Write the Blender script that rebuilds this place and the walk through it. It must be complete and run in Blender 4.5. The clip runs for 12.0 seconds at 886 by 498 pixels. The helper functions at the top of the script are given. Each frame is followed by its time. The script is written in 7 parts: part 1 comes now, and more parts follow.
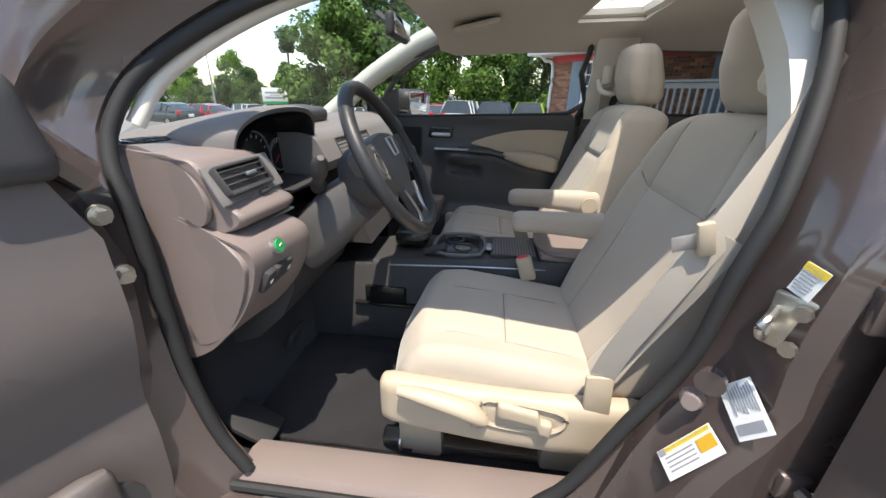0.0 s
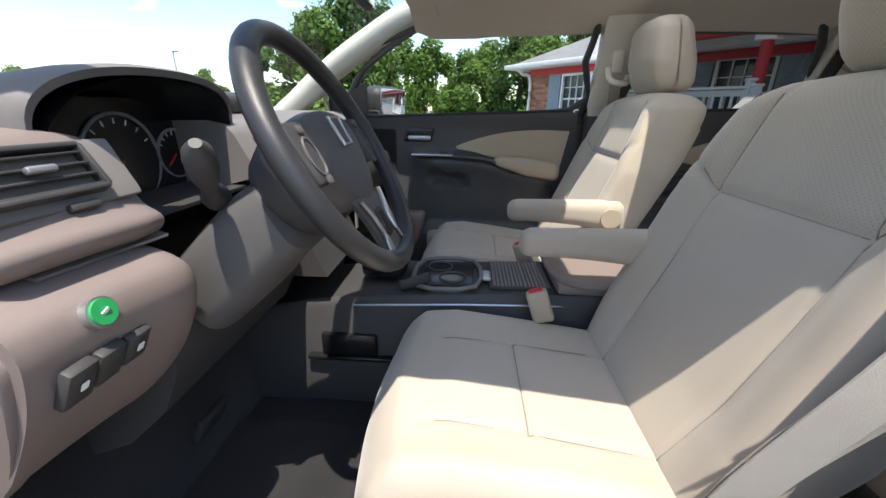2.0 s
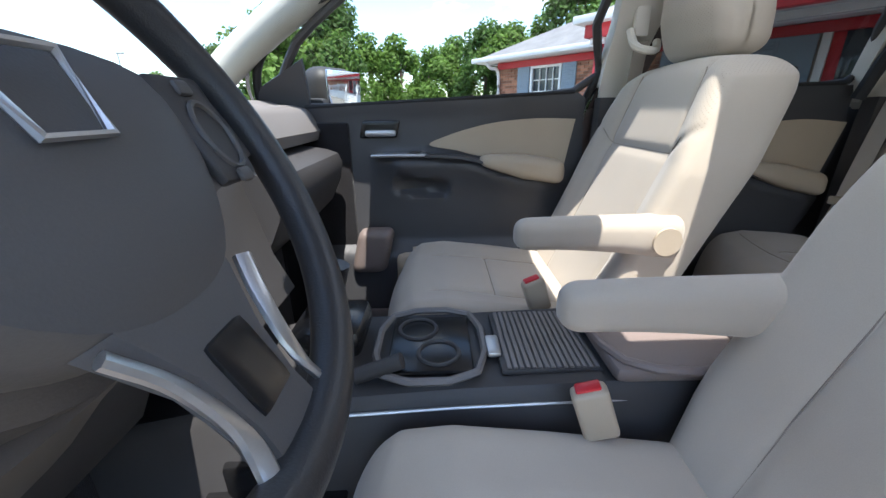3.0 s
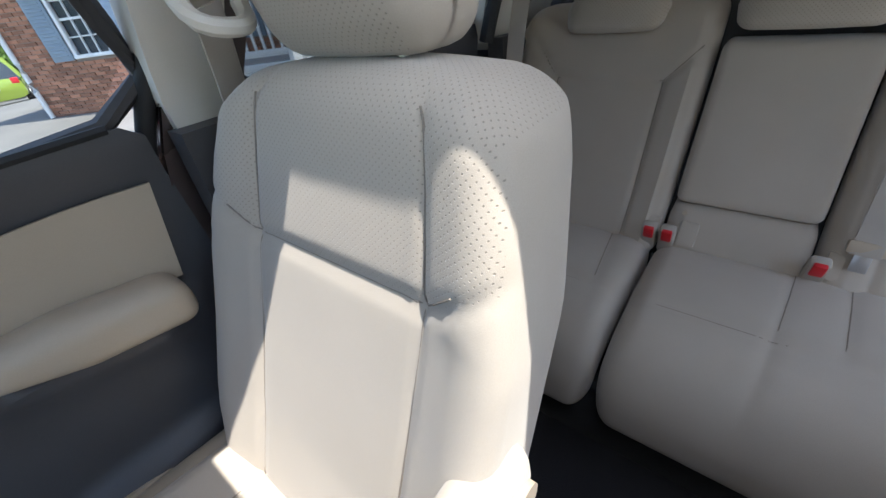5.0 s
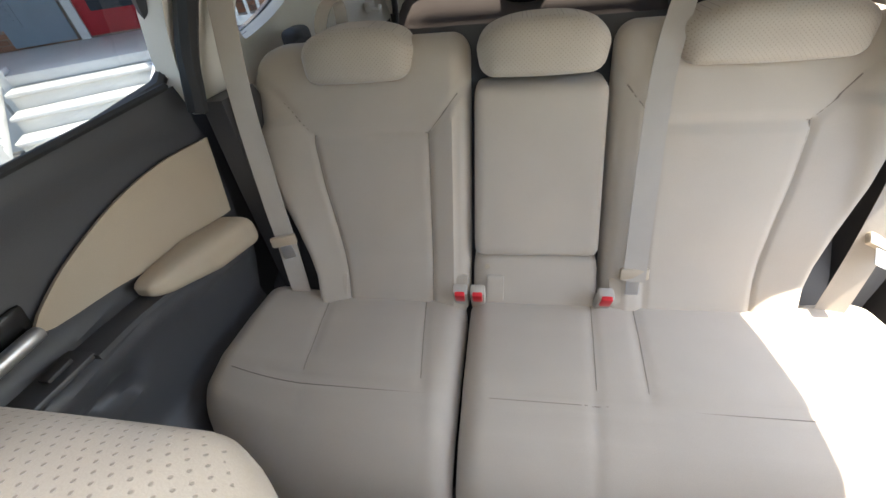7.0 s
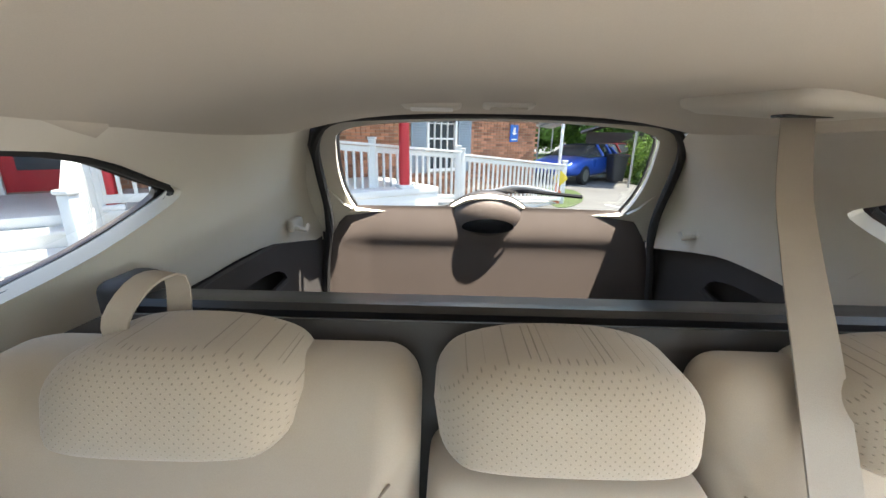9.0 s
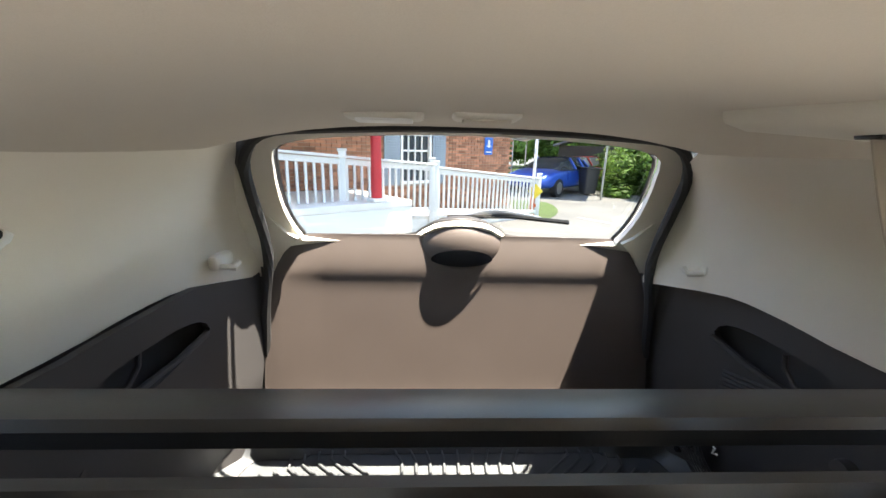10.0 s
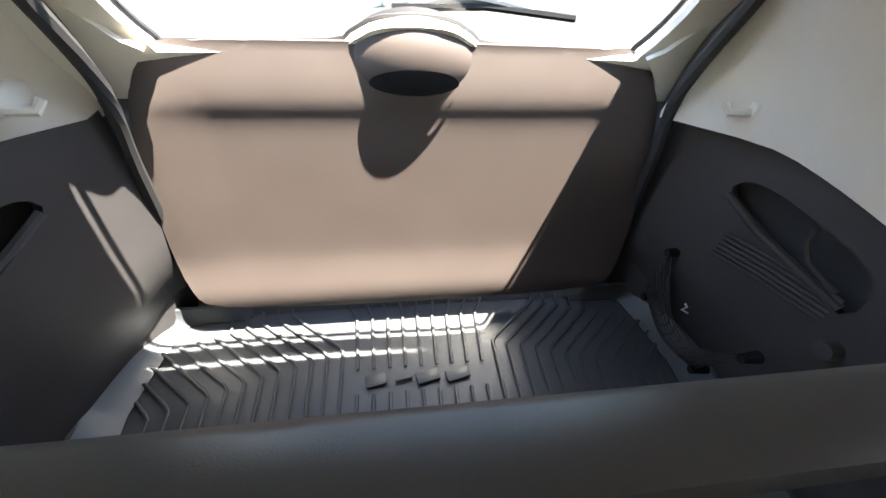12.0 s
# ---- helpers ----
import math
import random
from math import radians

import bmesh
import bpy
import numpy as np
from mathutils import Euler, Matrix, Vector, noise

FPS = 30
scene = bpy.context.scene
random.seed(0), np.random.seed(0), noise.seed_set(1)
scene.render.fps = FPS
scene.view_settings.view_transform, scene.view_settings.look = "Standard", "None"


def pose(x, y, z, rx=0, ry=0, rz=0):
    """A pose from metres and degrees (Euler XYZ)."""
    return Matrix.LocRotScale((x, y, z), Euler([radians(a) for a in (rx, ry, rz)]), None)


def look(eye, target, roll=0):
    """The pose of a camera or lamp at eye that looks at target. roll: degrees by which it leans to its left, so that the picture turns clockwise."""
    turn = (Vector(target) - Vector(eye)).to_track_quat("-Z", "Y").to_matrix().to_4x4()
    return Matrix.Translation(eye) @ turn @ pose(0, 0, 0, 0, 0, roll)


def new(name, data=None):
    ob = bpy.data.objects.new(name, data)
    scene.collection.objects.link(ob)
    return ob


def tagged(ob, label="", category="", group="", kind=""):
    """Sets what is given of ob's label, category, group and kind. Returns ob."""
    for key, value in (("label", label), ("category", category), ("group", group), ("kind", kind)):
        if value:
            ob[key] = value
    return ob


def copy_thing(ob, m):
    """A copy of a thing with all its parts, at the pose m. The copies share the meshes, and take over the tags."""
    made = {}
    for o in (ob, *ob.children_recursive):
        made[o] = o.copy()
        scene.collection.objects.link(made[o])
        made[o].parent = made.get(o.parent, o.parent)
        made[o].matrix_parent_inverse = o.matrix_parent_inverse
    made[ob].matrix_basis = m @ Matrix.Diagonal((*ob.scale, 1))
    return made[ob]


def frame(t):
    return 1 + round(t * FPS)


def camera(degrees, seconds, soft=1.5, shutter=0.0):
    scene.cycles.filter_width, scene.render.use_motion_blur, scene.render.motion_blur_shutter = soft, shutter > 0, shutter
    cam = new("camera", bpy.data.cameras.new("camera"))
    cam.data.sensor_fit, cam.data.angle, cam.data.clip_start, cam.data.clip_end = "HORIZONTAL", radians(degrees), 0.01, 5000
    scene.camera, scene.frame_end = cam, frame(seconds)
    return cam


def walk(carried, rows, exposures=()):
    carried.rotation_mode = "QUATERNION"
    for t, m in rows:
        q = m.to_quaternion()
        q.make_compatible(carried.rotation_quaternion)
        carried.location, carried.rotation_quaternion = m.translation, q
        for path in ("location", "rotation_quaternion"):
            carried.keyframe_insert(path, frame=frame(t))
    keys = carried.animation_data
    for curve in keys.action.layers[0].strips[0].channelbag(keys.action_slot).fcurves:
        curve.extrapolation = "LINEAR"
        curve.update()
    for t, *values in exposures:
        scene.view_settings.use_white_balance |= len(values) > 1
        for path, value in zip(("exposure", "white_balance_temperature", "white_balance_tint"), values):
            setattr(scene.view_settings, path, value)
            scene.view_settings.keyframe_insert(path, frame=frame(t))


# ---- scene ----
cam = camera(98.4, 12.0)
PATH = [
    (0, (0.056, -1.394, 1.322), (-0.152, 0.446, 0.567), 1.3),
    (0.5, (0.009, -1.417, 1.255), (-0.138, 0.438, 0.523), 1.7),
    (1, (-0.008, -1.397, 1.251), (-0.141, 0.465, 0.533), 1.4),
    (1.5, (-0.002, -1.261, 1.24), (-0.138, 0.608, 0.541), 1.1),
    (2, (0.015, -1.047, 1.229), (-0.102, 0.83, 0.55), 0.7),
    (2.5, (-0.004, -0.864, 1.205), (-0.082, 1.018, 0.534), 0.4),
    (2.7, (-0.016, -0.764, 1.188), (-0.058, 1.119, 0.514), 0.1),
    (4.3, (0.119, -0.145, 1.239), (0.758, 1.49, 0.279), -8.8),
    (4.5, (0.171, -0.084, 1.271), (1.002, 1.418, 0.245), -9.1),
    (5, (0.313, 0.051, 1.35), (1.549, 1.14, 0.216), -7.7),
    (5.5, (0.447, 0.086, 1.421), (1.918, 0.824, 0.284), -7.0),
    (6, (0.553, 0.105, 1.438), (2.086, 0.62, 0.262), -7.0),
    (6.5, (0.623, 0.089, 1.43), (1.989, 0.498, 0.028), -8.7),
    (7, (0.648, 0.08, 1.444), (2.152, 0.391, 0.162), -6.7),
    (7.5, (0.71, 0.124, 1.45), (2.477, 0.288, 0.529), -0.9),
    (7.7, (0.782, 0.162, 1.472), (2.571, 0.242, 0.581), -2.8),
    (9.3, (1.293, 0.122, 1.501), (3.228, 0.134, 0.997), 2.1),
    (9.5, (1.332, 0.117, 1.498), (3.27, 0.094, 1.001), 2.7),
    (10, (1.449, 0.106, 1.516), (3.383, 0.019, 1.013), 1.6),
    (10.5, (1.569, 0.096, 1.514), (3.455, -0.019, 0.857), 2.6),
    (11, (1.678, 0.061, 1.539), (3.405, -0.112, 0.544), 1.4),
    (11.5, (1.746, 0.044, 1.525), (3.27, -0.287, 0.274), 5.7),
    (12, (1.758, 0.054, 1.51), (3.161, -0.194, 0.106), 4.6),
]
EXPOSURES = [(0.0, 1.4, 7000, 10), (2.0, 1.5, 6800, 10), (2.5, 1.85, 6450, 10), (4.5, 2.0, 6250, 10), (5.0, 1.88, 6200, 10), (5.5, 1.85, 6250, 10), (6.0, 2.28, 6500, 10), (6.5, 2.72, 6800, 10), (7.0, 3.12, 6950, 10), (7.5, 3.35, 7050, 10), (9.5, 4.05, 7150, 10), (10.5, 4.3, 7250, 10), (11.5, 4.6, 7200, 10), (12.0, 4.78, 6900, 10)]
walk(cam, [(t, look(eye, target, roll)) for t, eye, target, roll in PATH], EXPOSURES)
from mathutils.kdtree import KDTree

# ---- light ----
world = bpy.data.worlds.new("sky")
scene.world = world
world.use_nodes = True
wt = world.node_tree
sky = wt.nodes.new("ShaderNodeTexSky")
sky.sky_type, sky.sun_disc = "NISHITA", False
SUN_FROM = Vector((0.10, -0.33, 1.0)).normalized()
sky.sun_elevation = math.asin(SUN_FROM.z)
sky.sun_rotation = math.atan2(SUN_FROM.x, SUN_FROM.y)
sky.air_density, sky.dust_density = 1.0, 0.4
bg = wt.nodes["Background"]
# soft cumulus mixed over the blue sky
tc = wt.nodes.new("ShaderNodeTexCoord")
mp = wt.nodes.new("ShaderNodeMapping")
mp.inputs["Scale"].default_value = (1.0, 1.0, 2.6)
cl = wt.nodes.new("ShaderNodeTexNoise")
cl.inputs["Scale"].default_value, cl.inputs["Detail"].default_value, cl.inputs["Roughness"].default_value = 4.2, 9.0, 0.55
ramp = wt.nodes.new("ShaderNodeValToRGB")
ramp.color_ramp.elements[0].position, ramp.color_ramp.elements[1].position = 0.56, 0.68
mixc = wt.nodes.new("ShaderNodeMix")
mixc.data_type = "RGBA"
wt.links.new(tc.outputs["Generated"], mp.inputs["Vector"])
wt.links.new(mp.outputs["Vector"], cl.inputs["Vector"])
wt.links.new(cl.outputs["Fac"], ramp.inputs["Fac"])
wt.links.new(ramp.outputs["Color"], mixc.inputs["Factor"])
wt.links.new(sky.outputs["Color"], mixc.inputs["A"])
mixc.inputs["B"].default_value = (7.4, 7.5, 7.7, 1)
wt.links.new(mixc.outputs["Result"], bg.inputs["Color"])
bg.inputs["Strength"].default_value = 0.15
sun = new("sun", bpy.data.lights.new("sun", "SUN"))
sun.data.energy, sun.data.angle, sun.data.color = 3.0, radians(0.55), (1.0, 0.955, 0.88)
sun.matrix_world = look(SUN_FROM * 30, (0, 0, 0))
# fill lamps added in the rear door opening and moonroof to boost sky light
for name, eye, aim, sx, sy, watts in (("rear_door_fill", (1.0, -0.90, 1.0), (1.0, 0, 0.95), 0.62, 0.85, 0.6), ("moonroof_fill", (0.48, 0, 1.66), (0.48, 0, 0), 0.26, 0.66, 0.5)):
    al = new(name, bpy.data.lights.new(name, "AREA"))
    al.data.shape, al.data.size, al.data.size_y, al.data.energy, al.data.color = "RECTANGLE", sx, sy, watts, (0.93, 0.97, 1.0)
    al.matrix_world = look(eye, aim)


# ---- materials ----
def mat(name, color, rough=0.6, metal=0.0, vary=0.12, scale=9.0, fine=260.0, bump=0.15, dist=0.001, coat=0.0, sheen=0.0, spec=0.5, random_island=False):
    """A procedural surface: colour varied at two scales, fine relief."""
    m = bpy.data.materials.new(name)
    m.use_nodes = True
    nt = m.node_tree
    p = nt.nodes["Principled BSDF"]
    co = nt.nodes.new("ShaderNodeTexCoord")
    big = nt.nodes.new("ShaderNodeTexNoise")
    big.inputs["Scale"].default_value, big.inputs["Detail"].default_value = scale, 6
    small = nt.nodes.new("ShaderNodeTexNoise")
    small.inputs["Scale"].default_value, small.inputs["Detail"].default_value = fine, 3
    for n in (big, small):
        nt.links.new(co.outputs["Object"], n.inputs["Vector"])
    add = nt.nodes.new("ShaderNodeMath")
    add.operation = "ADD"
    nt.links.new(big.outputs["Fac"], add.inputs[0])
    nt.links.new(small.outputs["Fac"], add.inputs[1])
    mr = nt.nodes.new("ShaderNodeMapRange")
    mr.inputs["From Min"].default_value, mr.inputs["From Max"].default_value = 0.6, 1.4
    mr.inputs["To Min"].default_value, mr.inputs["To Max"].default_value = 1 - vary, 1 + vary
    nt.links.new(add.outputs[0], mr.inputs["Value"])
    mul = nt.nodes.new("ShaderNodeVectorMath")
    mul.operation = "SCALE"
    mul.inputs[0].default_value = color[:3]
    nt.links.new(mr.outputs["Result"], mul.inputs["Scale"])
    last = mul.outputs["Vector"]
    if random_island:
        g = nt.nodes.new("ShaderNodeNewGeometry")
        o = nt.nodes.new("ShaderNodeObjectInfo")
        s = nt.nodes.new("ShaderNodeMath")
        s.operation = "ADD"
        nt.links.new(g.outputs["Random Per Island"], s.inputs[0])
        nt.links.new(o.outputs["Random"], s.inputs[1])
        fr = nt.nodes.new("ShaderNodeMath")
        fr.operation = "FRACT"
        nt.links.new(s.outputs[0], fr.inputs[0])
        r2 = nt.nodes.new("ShaderNodeMapRange")
        r2.inputs["To Min"].default_value, r2.inputs["To Max"].default_value = 0.6, 1.4
        nt.links.new(fr.outputs[0], r2.inputs["Value"])
        m2 = nt.nodes.new("ShaderNodeVectorMath")
        m2.operation = "SCALE"
        nt.links.new(last, m2.inputs[0])
        nt.links.new(r2.outputs["Result"], m2.inputs["Scale"])
        last = m2.outputs["Vector"]
    nt.links.new(last, p.inputs["Base Color"])
    rr = nt.nodes.new("ShaderNodeMapRange")
    rr.inputs["To Min"].default_value, rr.inputs["To Max"].default_value = max(0.02, rough - 0.08), min(1, rough + 0.08)
    nt.links.new(big.outputs["Fac"], rr.inputs["Value"])
    nt.links.new(rr.outputs["Result"], p.inputs["Roughness"])
    p.inputs["Metallic"].default_value = metal
    p.inputs["Coat Weight"].default_value = coat
    p.inputs["Coat Roughness"].default_value = 0.06
    p.inputs["Sheen Weight"].default_value = sheen
    p.inputs["Specular IOR Level"].default_value = spec
    if bump:
        b = nt.nodes.new("ShaderNodeBump")
        b.inputs["Strength"].default_value, b.inputs["Distance"].default_value = bump, dist
        nt.links.new(small.outputs["Fac"], b.inputs["Height"])
        nt.links.new(b.outputs["Normal"], p.inputs["Normal"])
    return m


def dotted(m, axes, pitch, depth=0.0016, dark=0.72):
    """Adds rows of small punched dimples to a fabric, in the plane of two axes, their shade darkened into the colour.
    """
    nt = m.node_tree
    p = nt.nodes["Principled BSDF"]
    co = nt.nodes.new("ShaderNodeTexCoord")
    sep = nt.nodes.new("ShaderNodeSeparateXYZ")
    nt.links.new(co.outputs["Object"], sep.inputs[0])
    waves = []
    for a, w in zip(axes, pitch):
        k = nt.nodes.new("ShaderNodeMath")
        k.operation = "MULTIPLY"
        k.inputs[1].default_value = math.pi / w
        nt.links.new(sep.outputs[a], k.inputs[0])
        s = nt.nodes.new("ShaderNodeMath")
        s.operation = "SINE"
        nt.links.new(k.outputs[0], s.inputs[0])
        waves.append(s)
    pr = nt.nodes.new("ShaderNodeMath")
    pr.operation = "MULTIPLY"
    nt.links.new(waves[0].outputs[0], pr.inputs[0])
    nt.links.new(waves[1].outputs[0], pr.inputs[1])
    mr = nt.nodes.new("ShaderNodeMapRange")
    mr.interpolation_type = "SMOOTHSTEP"
    mr.inputs["From Min"].default_value, mr.inputs["From Max"].default_value = 0.68, 0.95
    mr.inputs["To Min"].default_value, mr.inputs["To Max"].default_value = 1.0, dark
    nt.links.new(pr.outputs[0], mr.inputs["Value"])
    base = p.inputs["Base Color"].links[0].from_socket
    sc = nt.nodes.new("ShaderNodeVectorMath")
    sc.operation = "SCALE"
    nt.links.new(base, sc.inputs[0])
    nt.links.new(mr.outputs["Result"], sc.inputs["Scale"])
    nt.links.new(sc.outputs["Vector"], p.inputs["Base Color"])
    b = nt.nodes.new("ShaderNodeBump")
    b.inputs["Strength"].default_value, b.inputs["Distance"].default_value = 0.8, depth
    nt.links.new(mr.outputs["Result"], b.inputs["Height"])
    old = p.inputs["Normal"].links
    if old:
        nt.links.new(old[0].from_socket, b.inputs["Normal"])
    nt.links.new(b.outputs["Normal"], p.inputs["Normal"])
    return m


def glass_mat(name, tint=(0.93, 0.96, 0.95), gloss=0.06):
    m = bpy.data.materials.new(name)
    m.use_nodes = True
    nt = m.node_tree
    nt.nodes.remove(nt.nodes["Principled BSDF"])
    t, g, mx = nt.nodes.new("ShaderNodeBsdfTransparent"), nt.nodes.new("ShaderNodeBsdfGlossy"), nt.nodes.new("ShaderNodeMixShader")
    t.inputs["Color"].default_value = (*tint, 1)
    g.inputs["Roughness"].default_value = 0.02
    lw = nt.nodes.new("ShaderNodeLayerWeight")
    lw.inputs["Blend"].default_value = 0.5
    pw = nt.nodes.new("ShaderNodeMath")
    pw.operation = "POWER"
    pw.inputs[1].default_value = 4.0
    ad = nt.nodes.new("ShaderNodeMath")
    ad.operation = "MULTIPLY_ADD"
    ad.inputs[1].default_value, ad.inputs[2].default_value = 0.18, gloss * 0.4
    nt.links.new(lw.outputs["Facing"], pw.inputs[0])
    nt.links.new(pw.outputs[0], ad.inputs[0])
    nt.links.new(ad.outputs[0], mx.inputs[0])
    nt.links.new(t.outputs[0], mx.inputs[1])
    nt.links.new(g.outputs[0], mx.inputs[2])
    nt.links.new(mx.outputs[0], nt.nodes["Material Output"].inputs["Surface"])
    return m


BEIGE = (0.42, 0.365, 0.30)
M_FABRIC = mat("seat_fabric", BEIGE, 0.92, vary=0.07, scale=6, fine=900, bump=0.35, dist=0.0006, sheen=0.25, spec=0.2)
M_FABRIC_DOT = dotted(mat("seat_fabric_dimpled", BEIGE, 0.92, vary=0.07, scale=6, fine=900, bump=0.3, dist=0.0006, sheen=0.25, spec=0.2), (1, 2), (0.0045, 0.0040), 0.0013, 0.66)
M_FABRIC_DOT_TOP = dotted(mat("seat_fabric_dimpled_top", BEIGE, 0.92, vary=0.07, scale=6, fine=900, bump=0.3, dist=0.0006, sheen=0.25, spec=0.2), (0, 1), (0.0045, 0.0040), 0.0013, 0.66)
M_SEATPLASTIC = mat("beige_plastic", (0.43, 0.355, 0.265), 0.5, vary=0.05, bump=0.1, fine=700)
M_HEADLINER = mat("headliner_cloth", (0.56, 0.51, 0.44), 0.95, vary=0.05, scale=4, fine=700, bump=0.2, sheen=0.1, spec=0.15)
M_IVORY = mat("ivory_trim_plastic", (0.66, 0.625, 0.555), 0.5, vary=0.05, scale=5, fine=800, bump=0.12)
M_DASH = mat("grey_dash_plastic", (0.16, 0.148, 0.142), 0.6, vary=0.08, scale=7, fine=650, bump=0.25)
M_TAUPE = mat("taupe_dash_plastic", (0.195, 0.155, 0.142), 0.52, vary=0.07, scale=7, fine=650, bump=0.25)
M_DOORTRIM = mat("dark_taupe_door_plastic", (0.11, 0.093, 0.088), 0.5, vary=0.07, scale=7, fine=650, bump=0.25)
M_GATE = mat("dark_taupe_gate_plastic", (0.075, 0.06, 0.054), 0.5, vary=0.08, scale=7, fine=650, bump=0.25)
M_BLACK = mat("black_trim_plastic", (0.044, 0.042, 0.043), 0.55, vary=0.15, scale=8, fine=600, bump=0.22)
M_CASSETTE = mat("satin_black_vinyl", (0.036, 0.035, 0.034), 0.34, vary=0.15, scale=9, fine=500, bump=0.15)
M_DOORDARK = mat("dark_door_plastic", (0.062, 0.062, 0.067), 0.45, vary=0.1, scale=8, fine=600, bump=0.2)
M_GLOSSBLACK = mat("gloss_black", (0.012, 0.012, 0.013), 0.22, vary=0.1, bump=0.0)
M_RUBBER = mat("black_rubber", (0.018, 0.018, 0.019), 0.72, vary=0.15, fine=300, bump=0.2)
M_CARPET = mat("dark_carpet", (0.020, 0.019, 0.021), 0.97, vary=0.3, scale=14, fine=420, bump=0.9, dist=0.003, sheen=0.15, spec=0.1)
M_PAINT = mat("brown_metallic_paint", (0.095, 0.072, 0.066), 0.26, metal=0.35, vary=0.06, scale=3, fine=1500, bump=0.03, coat=0.8)
M_SILVER = mat("satin_silver", (0.5, 0.5, 0.5), 0.35, metal=0.85, vary=0.05, bump=0.02)
M_STEEL = mat("zinc_steel", (0.55, 0.52, 0.46), 0.35, metal=1.0, vary=0.12, scale=30, bump=0.1)
M_LEATHER = mat("steering_leather", (0.026, 0.026, 0.028), 0.42, vary=0.12, scale=10, fine=520, bump=0.3)
M_WHEELGREY = mat("wheel_hub_grey", (0.085, 0.081, 0.08), 0.55, vary=0.06, fine=600, bump=0.2)
M_BELT = mat("grey_beige_webbing", (0.40, 0.36, 0.31), 0.8, vary=0.06, scale=20, fine=900, bump=0.4)
M_RED = mat("red_button", (0.62, 0.02, 0.03), 0.35, vary=0.05, bump=0.0)
M_WHITE = mat("white_paint", (0.78, 0.78, 0.77), 0.5, vary=0.06, scale=5, fine=60, bump=0.1)
M_LABEL = mat("white_label", (0.80, 0.80, 0.78), 0.45, vary=0.03, bump=0.0)
M_INK = mat("grey_print", (0.30, 0.30, 0.32), 0.6, vary=0.05, bump=0.0)
M_YELLOW = mat("yellow_print", (0.75, 0.55, 0.05), 0.5, vary=0.05, bump=0.0)
M_AMBER = mat("amber_print", (0.62, 0.36, 0.03), 0.5, vary=0.05, bump=0.0)
M_GREEN = mat("green_button", (0.02, 0.30, 0.09), 0.35, vary=0.05, bump=0.0)
M_MAT = mat("grey_rubber_mat", (0.055, 0.06, 0.066), 0.4, vary=0.12, scale=10, fine=420, bump=0.25)
M_MIRROR = mat("mirror", (0.85, 0.86, 0.87), 0.02, metal=1.0, vary=0.0, bump=0.0)
M_GLASS = glass_mat("window_glass", (0.72, 0.75, 0.73))
M_DARKGLASS = glass_mat("privacy_glass", (0.235, 0.245, 0.24), 0.08)
M_LENS = glass_mat("gauge_lens", (0.8, 0.8, 0.8), 0.2)


# ---- mesh tools ----
def finish(name, bm, material, parent=None, label="", angle=38):
    me = bpy.data.meshes.new(name)
    bm.normal_update()
    bm.to_mesh(me)
    bm.free()
    me.materials.append(material)
    for poly in me.polygons:
        poly.use_smooth = True
    me.set_sharp_from_angle(angle=radians(angle))
    ob = new(name, me)
    if parent is not None:
        ob.parent = parent
    if label:
        ob["label"] = label
    return ob


def part(name, bm, material, parent, label="", angle=38):
    return finish(name, bm, material, parent, label, angle)


def thing(name, label, category, group="", kind=""):
    return tagged(new(name), label, category, group, kind)


def lone(name, bm, material, label, category, kind="", group="", angle=38):
    return tagged(finish(name, bm, material, None, "", angle), label, category, group, kind)


def soft_box(size, r, seg, deform=None):
    """A box with rounded edges, subdivided, bent by deform (a map of points)."""
    bm = bmesh.new()
    half = [s / 2 for s in size]
    made = {}

    def vert(i, j, k):
        key = (i, j, k)
        if key not in made:
            p = Vector([h * (2 * c / n - 1) for h, c, n in zip(half, key, seg)])
            core = Vector([max(-(h - r), min(h - r, c)) for h, c in zip(half, p)])
            d = p - core
            if d.length > 1e-9 and sum(abs(c) > 1e-9 for c in d) > 1:
                p = core + d.normalized() * max(abs(c) for c in d)
            made[key] = bm.verts.new(deform(p) if deform else p)
        return made[key]

    for a in range(3):
        b, c = (a + 1) % 3, (a + 2) % 3
        for side in (0, seg[a]):
            for u in range(seg[b]):
                for v in range(seg[c]):
                    q = []
                    for du, dv in ((0, 0), (1, 0), (1, 1), (0, 1)):
                        key = [0, 0, 0]
                        key[a], key[b], key[c] = side, u + du, v + dv
                        q.append(vert(*key))
                    bm.faces.new(q if side else q[::-1])
    bmesh.ops.recalc_face_normals(bm, faces=bm.faces)
    return bm


def block(c, size, r=0.004, turn=None, seg=1):
    """A bevelled box at c."""
    bm = bmesh.new()
    bmesh.ops.create_cube(bm, size=1, matrix=Matrix.Diagonal((*size, 1)))
    if r:
        bmesh.ops.bevel(bm, geom=bm.edges[:], offset=min(r, min(size) * 0.45), segments=seg + 1, profile=0.5, affect="EDGES")
    bm.transform(Matrix.Translation(c) @ (turn.to_matrix().to_4x4() if turn else Matrix()))
    return bm


def loft(rings, caps=True, closed=True):
    bm = bmesh.new()
    rows = [[bm.verts.new(p) for p in ring] for ring in rings]
    n = len(rows[0])
    for a, b in zip(rows, rows[1:]):
        for i in range(n if closed else n - 1):
            j = (i + 1) % n
            bm.faces.new((a[i], a[j], b[j], b[i]))
    if caps and closed:
        bm.faces.new(rows[0][::-1])
        bm.faces.new(rows[-1])
    bmesh.ops.recalc_face_normals(bm, faces=bm.faces)
    return bm


